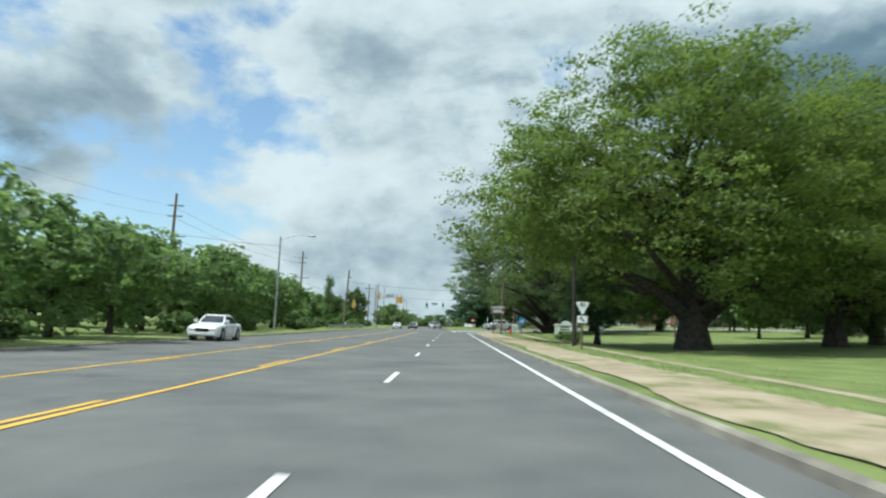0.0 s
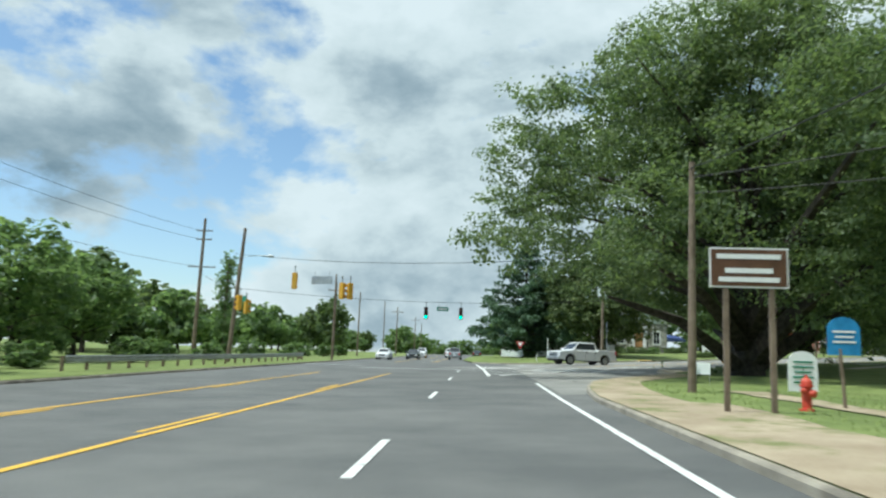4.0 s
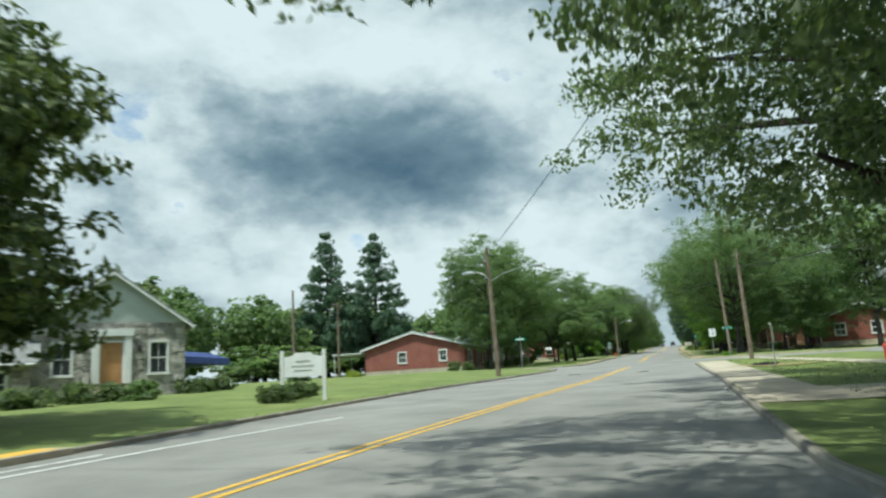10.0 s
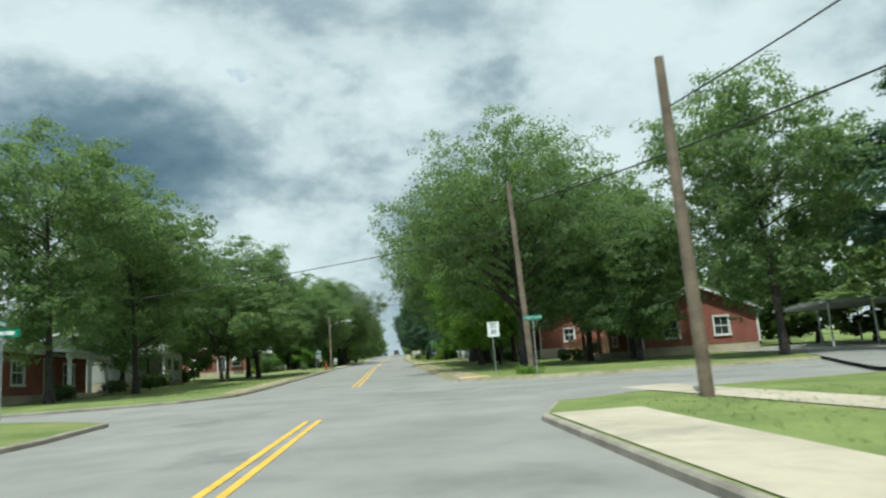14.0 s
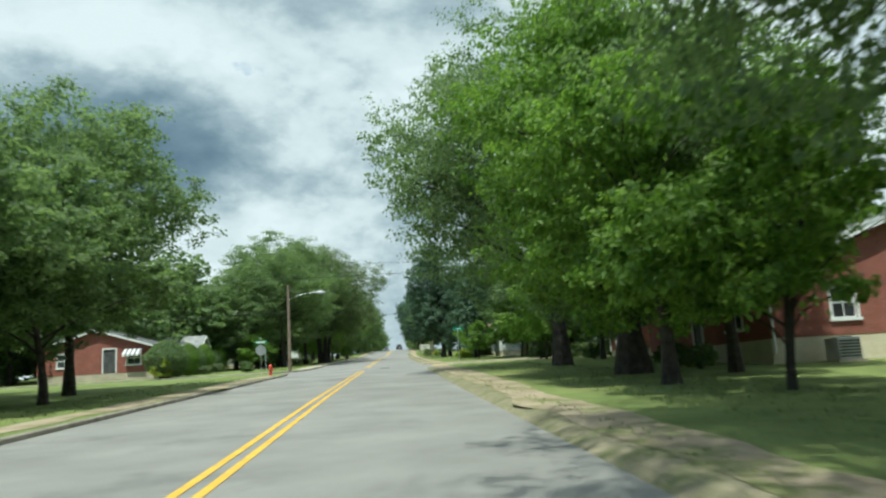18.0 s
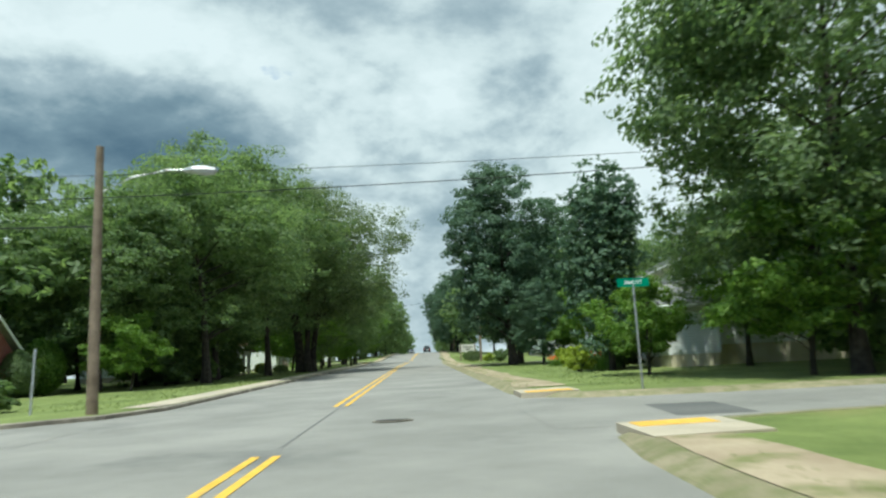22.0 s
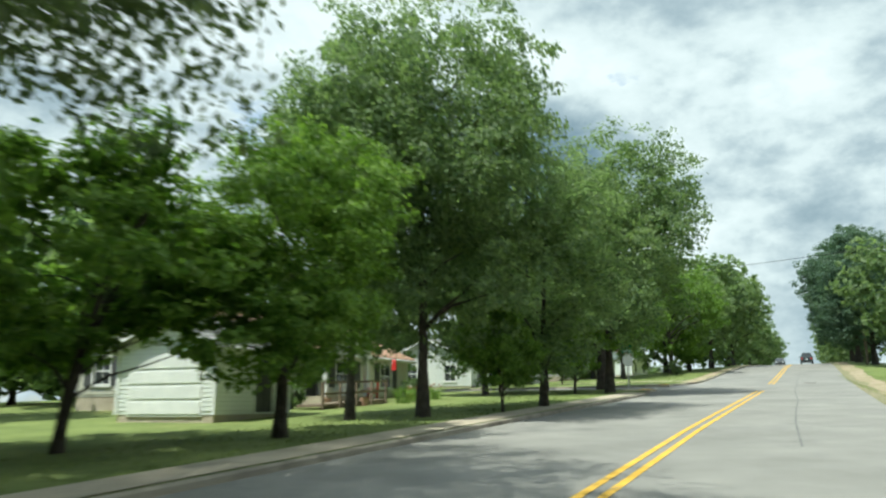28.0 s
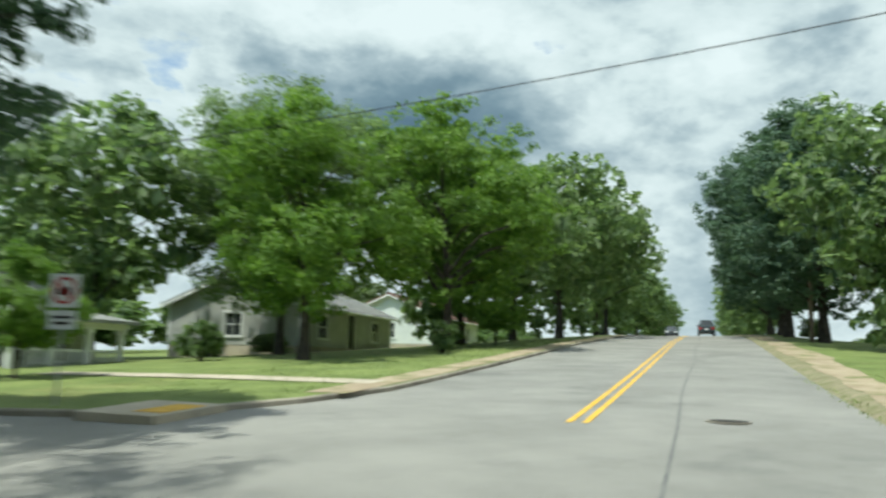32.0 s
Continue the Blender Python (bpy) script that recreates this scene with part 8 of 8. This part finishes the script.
# ---------------------------------------------------------------- shrubs, hedges and flowers
for key, spots in (
    ("hedge", ((14.8, -12.9, 0.6, 0.6), (16.2, -13.2, 0.62, 0.62), (17.6, -13.5, 0.6, 0.6), (19.0, -13.8, 0.58, 0.6), (21.5, -24.5, 1.0, 1.1), (19.0, -24.8, 1.05, 1.2), (16.2, -25.6, 1.0, 1.2), (26.8, -24.6, 0.95, 1.0), (29.2, -24.8, 1.0, 1.0), (13, -26.5, 0.9, 1.1), (126.4, 10.6, 0.8, 0.75), (126.5, 12.3, 0.85, 0.75), (126.4, 14.0, 0.8, 0.75), (126.5, 15.7, 0.9, 0.75), (126.4, 17.4, 0.8, 0.75), (126.5, 19.1, 0.85, 0.75), (202.4, 5.9, 0.85, 0.75), (203.8, 6.2, 0.9, 0.75), (207.2, 6.2, 0.8, 0.7), (186.5, -12.8, 0.55, 0.6), (188.5, -13.0, 0.5, 0.6), (92.5, -18.6, 0.8, 0.8), (98.6, -18.8, 0.8, 0.8), (74, -18.6, 0.7, 0.7), (81.6, -18.5, 0.7, 0.7), (146, -16.6, 0.7, 0.7), (142, -16.8, 0.6, 0.7), (152.0, 9.6, 0.9, 0.75), (154.6, 9.9, 0.95, 0.8), (199.6, 5.8, 0.6, 0.55), (258, -19.6, 0.8, 0.8), (240, -19.8, 0.6, 0.6))),
    ("clipped", ((134.9, -18.0, 1.18, 1.45), (138.6, -18.2, 1.1, 0.8), (144.2, -18.1, 0.98, 0.8), (151.4, -18.2, 0.85, 0.7))),
    ("clipped_bright", ((141.4, -18.0, 1.12, 0.8), (147.1, -18.0, 1.12, 0.8), (153.6, -18.2, 1.1, 0.85))),
    ("shrub", ((160.4, -14.6, 1.3, 1.5), (163.6, -15.0, 1.5, 1.7), (167.0, -14.6, 1.3, 1.6), (170.4, -15.0, 1.4, 1.7), (173.8, -14.8, 1.2, 1.5), (177.4, -15.2, 1.1, 1.3), (19.0, -22.0, 0.9, 1.0), (34, -27.5, 0.8, 0.8), (42, -26, 0.9, 0.9), (64, -20, 0.8, 0.9), (67, -19.2, 0.7, 0.8), (103.4, -20, 0.9, 1.0), (86, -17.5, 0.8, 0.9), (98, 10.6, 0.6, 0.7), (102, 11.2, 0.65, 0.75), (107, 11.3, 0.6, 0.7), (118.6, 12.4, 0.7, 0.7), (124, 12.2, 0.7, 0.7), (157.0, 9.3, 0.8, 0.8), (164.8, 9.2, 0.7, 0.7), (166.8, 9.6, 0.75, 0.75), (150.6, 8.7, 0.7, 0.6), (180.2, -16.0, 0.6, 0.6), (183.8, -13.6, 0.55, 0.6), (206.8, -18.4, 0.7, 0.7), (218.4, -18.8, 0.7, 0.7), (238.4, -20.0, 0.9, 0.9), (251, -18.5, 1.1, 1.0), (233.6, 7.6, 0.9, 0.9), (257.4, -10.6, 1.0, 0.8), (283, 7.5, 1.0, 1.0), (186.6, 7.4, 0.8, 0.9), (226, 7.0, 0.8, 0.8), (139, -12.4, 0.7, 0.7), (85, 12.4, 0.6, 0.6), (81.5, 12.6, 0.6, 0.6))),
    ("yellow_shrub", ((158.6, 8.7, 0.95, 0.85), (160.8, 8.5, 0.85, 0.8), (162.6, 9.0, 0.9, 0.85), (149.2, 6.9, 0.75, 0.75), (184.6, -14.2, 0.8, 0.7), (133.6, -18.0, 1.3, 1.0), (48, -24, 0.8, 0.8), (189.6, 6.6, 0.7, 0.7)))):
    for u, v, h, w in spots:
        plant(key, *uv(u, v), h, w, dz=0.1)
for x, y, h, w in ((-17.5, 92, 1.7, 2.0), (-18.4, 96, 1.2, 1.6), (-18.5, 108, 0.9, 1.2), (-20.0, 122, 1.2, 1.6), (-21, 128, 1.1, 1.6), (-19.5, 135, 1.0, 1.4), (-20.5, 150, 1.3, 1.6), (-19.0, 160, 1.2, 1.6), (-19.5, 168, 1.3, 1.6), (-18.5, 178, 1.2, 1.5), (-18.5, 190, 1.2, 1.6), (12.5, 78, 0.7, 0.9), (10.8, 160.5, 0.7, 0.9), (8.4, 168, 0.9, 1.0), (13.0, 75.5, 0.8, 1.0), (14.5, 82, 0.6, 0.8), (-17.8, 70, 1.0, 1.3), (-18.0, 52, 1.1, 1.4), (-17.6, 30, 1.0, 1.3)):
    plant("shrub", x, y, h, w)


def lily_clump(u, v, n, h, seed, bloom=None, label="clump of arching green day-lily leaves"):
    rng = np.random.default_rng(seed)
    ob = uthing("flower_clump", u, v, label, "plant", 0, 0.1)
    bm = bmesh.new()
    for k in range(n):
        a, r, s_ = rng.random() * math.tau, rng.random() ** 0.5 * 0.45, h * (0.6 + 0.5 * rng.random())
        d = Vector((math.cos(a), math.sin(a), 0))
        w = Vector((-d.y, d.x, 0)) * 0.014
        b0 = d * r
        pts = [b0, b0 + d * s_ * 0.15 + Vector((0, 0, s_ * 0.7)), b0 + d * s_ * 0.45 + Vector((0, 0, s_)), b0 + d * s_ * 0.8 + Vector((0, 0, s_ * 0.75))]
        vs = [(bm.verts.new(p - w * (1 - i / 3.3)), bm.verts.new(p + w * (1 - i / 3.3))) for i, p in enumerate(pts)]
        for i in range(3):
            bm.faces.new((vs[i][0], vs[i][1], vs[i + 1][1], vs[i + 1][0]))
    part("leaves", bm, LEAF_BRIGHT, ob)
    if bloom:
        bm = bmesh.new()
        for k in range(max(6, n // 6)):
            a, r = rng.random() * math.tau, rng.random() ** 0.5 * 0.5
            p = Vector((math.cos(a) * r, math.sin(a) * r, h * (0.8 + 0.3 * rng.random())))
            tube([p, p + Vector((0, 0, 0.05)), p + Vector((0, 0, 0.08))], [0.015, 0.05, 0.02], 6, bm)
        tagged(part("bloom_cluster", bm, bloom, ob), "", "", "", "stuff")
    return ob


for k, (u, v, h, bl) in enumerate(((65.0, 5.9, 0.42, None), (65.7, 6.0, 0.4, None), (64.5, 6.3, 0.38, None), (150.2, 8.0, 0.7, None), (151.4, 8.3, 0.75, ORANGE), (152.6, 8.0, 0.65, None), (161.6, 8.2, 0.5, ORANGE), (161.0, 7.9, 0.45, ORANGE), (211.2, -15.6, 0.7, None), (213.0, -15.9, 0.6, PINKISH), (215.4, -16.1, 0.65, PINKISH))):
    lily_clump(u, v, 70, h, 300 + k, bl, "clump of arching leaves with orange blooms" if bl is ORANGE else "clump of arching green day-lily leaves")

# ivy that has climbed the pole at the junction
rng = np.random.default_rng(77)
zs = np.linspace(0.3, 9.3, 34)
cs = np.stack([rng.normal(size=34) * 0.25, rng.normal(size=34) * 0.25, zs], 1)
v, f = leaf_cards(rng, cs, 0.55 + 0.45 * rng.random(34) * (1.1 - zs / 14), 5200, 0.14, 0.5)
s = thing("climbing_ivy", -21.5, 144.0, "thick column of ivy grown up a pole", "ivy")
link_mesh("foliage", v, f, LEAF_MID, s)


# ---------------------------------------------------------------- grass blades along the verges
def grass_strip(name, pts, d0, d1, per_m2, h, seed, label):
    """Many small blades between two offsets of a line."""
    rng = np.random.default_rng(seed)
    line = resample(pts, 2.0)
    a, b = offset_line(line, d0), offset_line(line, d1)
    P = np.array([[p.x, p.y] for p in a])
    Q = np.array([[p.x, p.y] for p in b])
    n = int(per_m2 * 2.0 * abs(d1 - d0) * (len(line) - 1))
    k = rng.integers(0, len(line) - 1, n)
    f, q = rng.random((n, 1)), rng.random((n, 1))
    pos = (P[k] * (1 - f) + P[k + 1] * f) * (1 - q) + (Q[k] * (1 - f) + Q[k + 1] * f) * q
    clump = 0.5 + 0.5 * np.sin(pos[:, 0] * 1.7 + 2.1 * np.sin(pos[:, 1] * 0.9)) * np.sin(pos[:, 1] * 2.3 + 1.4 * np.sin(pos[:, 0] * 1.1))
    pos = pos[rng.random(n) < 0.35 + 0.65 * clump]
    n = len(pos)
    z = g(pos[:, 0], pos[:, 1]) + 0.115
    ang = rng.random(n) * math.tau
    s_ = h * (0.5 + rng.random(n))
    w = 0.012 + 0.012 * rng.random(n)
    tilt = (rng.random(n) - 0.5) * 1.2
    v = np.empty((n, 3, 3))
    dx, dy = np.cos(ang), np.sin(ang)
    v[:, 0] = np.stack([pos[:, 0] - dx * w, pos[:, 1] - dy * w, z], 1)
    v[:, 1] = np.stack([pos[:, 0] + dx * w, pos[:, 1] + dy * w, z], 1)
    v[:, 2] = np.stack([pos[:, 0] - dy * s_ * tilt, pos[:, 1] + dx * s_ * tilt, z + s_], 1)
    ob = link_mesh(name, v.reshape(-1, 3), np.arange(n * 3).reshape(n, 3), BLADES)
    return tagged(ob, label, "grass", "", "stuff")


grass_strip("grass", [s1(3.2, 4), s1(3.2, 104)], 2.2, 4.4, 16, 0.06, 1, "short grass between verge and footpath")
grass_strip("grass", [s1(3.2, 4), s1(3.2, 104)], 6.0, 10.0, 22, 0.07, 2, "short grass beyond the footpath")
grass_strip("grass", [uv(0, 2.7), uv(46, 2.7)], 1.9, 6.5, 26, 0.06, 3, "mown grass of the corner lawn")
grass_strip("grass", [uv(66, 2.9), uv(124, 2.9)], 2.0, 6.0, 32, 0.06, 4, "mown grass of the front lawns")
grass_strip("grass", [uv(137, 2.9), uv(250, 2.9)], 1.8, 5.4, 32, 0.06, 5, "mown grass of the front lawns")
grass_strip("grass", [uv(4, -10.5), uv(46, -8.2)], -0.2, -5.5, 24, 0.06, 6, "mown grass of the bank")
grass_strip("grass", [uv(66, -7.2), uv(122, -7.2)], -1.4, -5.0, 26, 0.06, 7, "mown grass of the front lawns")
grass_strip("grass", [uv(138, -7.2), uv(222, -7.2)], -1.3, -5.5, 32, 0.06, 8, "mown grass under the street trees")
grass_strip("grass", [uv(238, -7.2), uv(280, -7.2)], -0.3, -6.0, 26, 0.06, 9, "mown grass of the front lawns")
grass_strip("grass", [uv(66, 2.95), uv(124, 2.95)], 0.0, 0.4, 40, 0.055, 10, "tufts of grass along the kerb")
grass_strip("grass", [uv(137, 2.95), uv(250, 2.95)], 0.0, 0.4, 40, 0.055, 11, "tufts of grass along the kerb")
grass_strip("grass", [(4.2, 158), (6.5, 152), (9.5, 150.5), (14, 152)], -0.3, -5.0, 26, 0.09, 12, "grass of the corner bank")
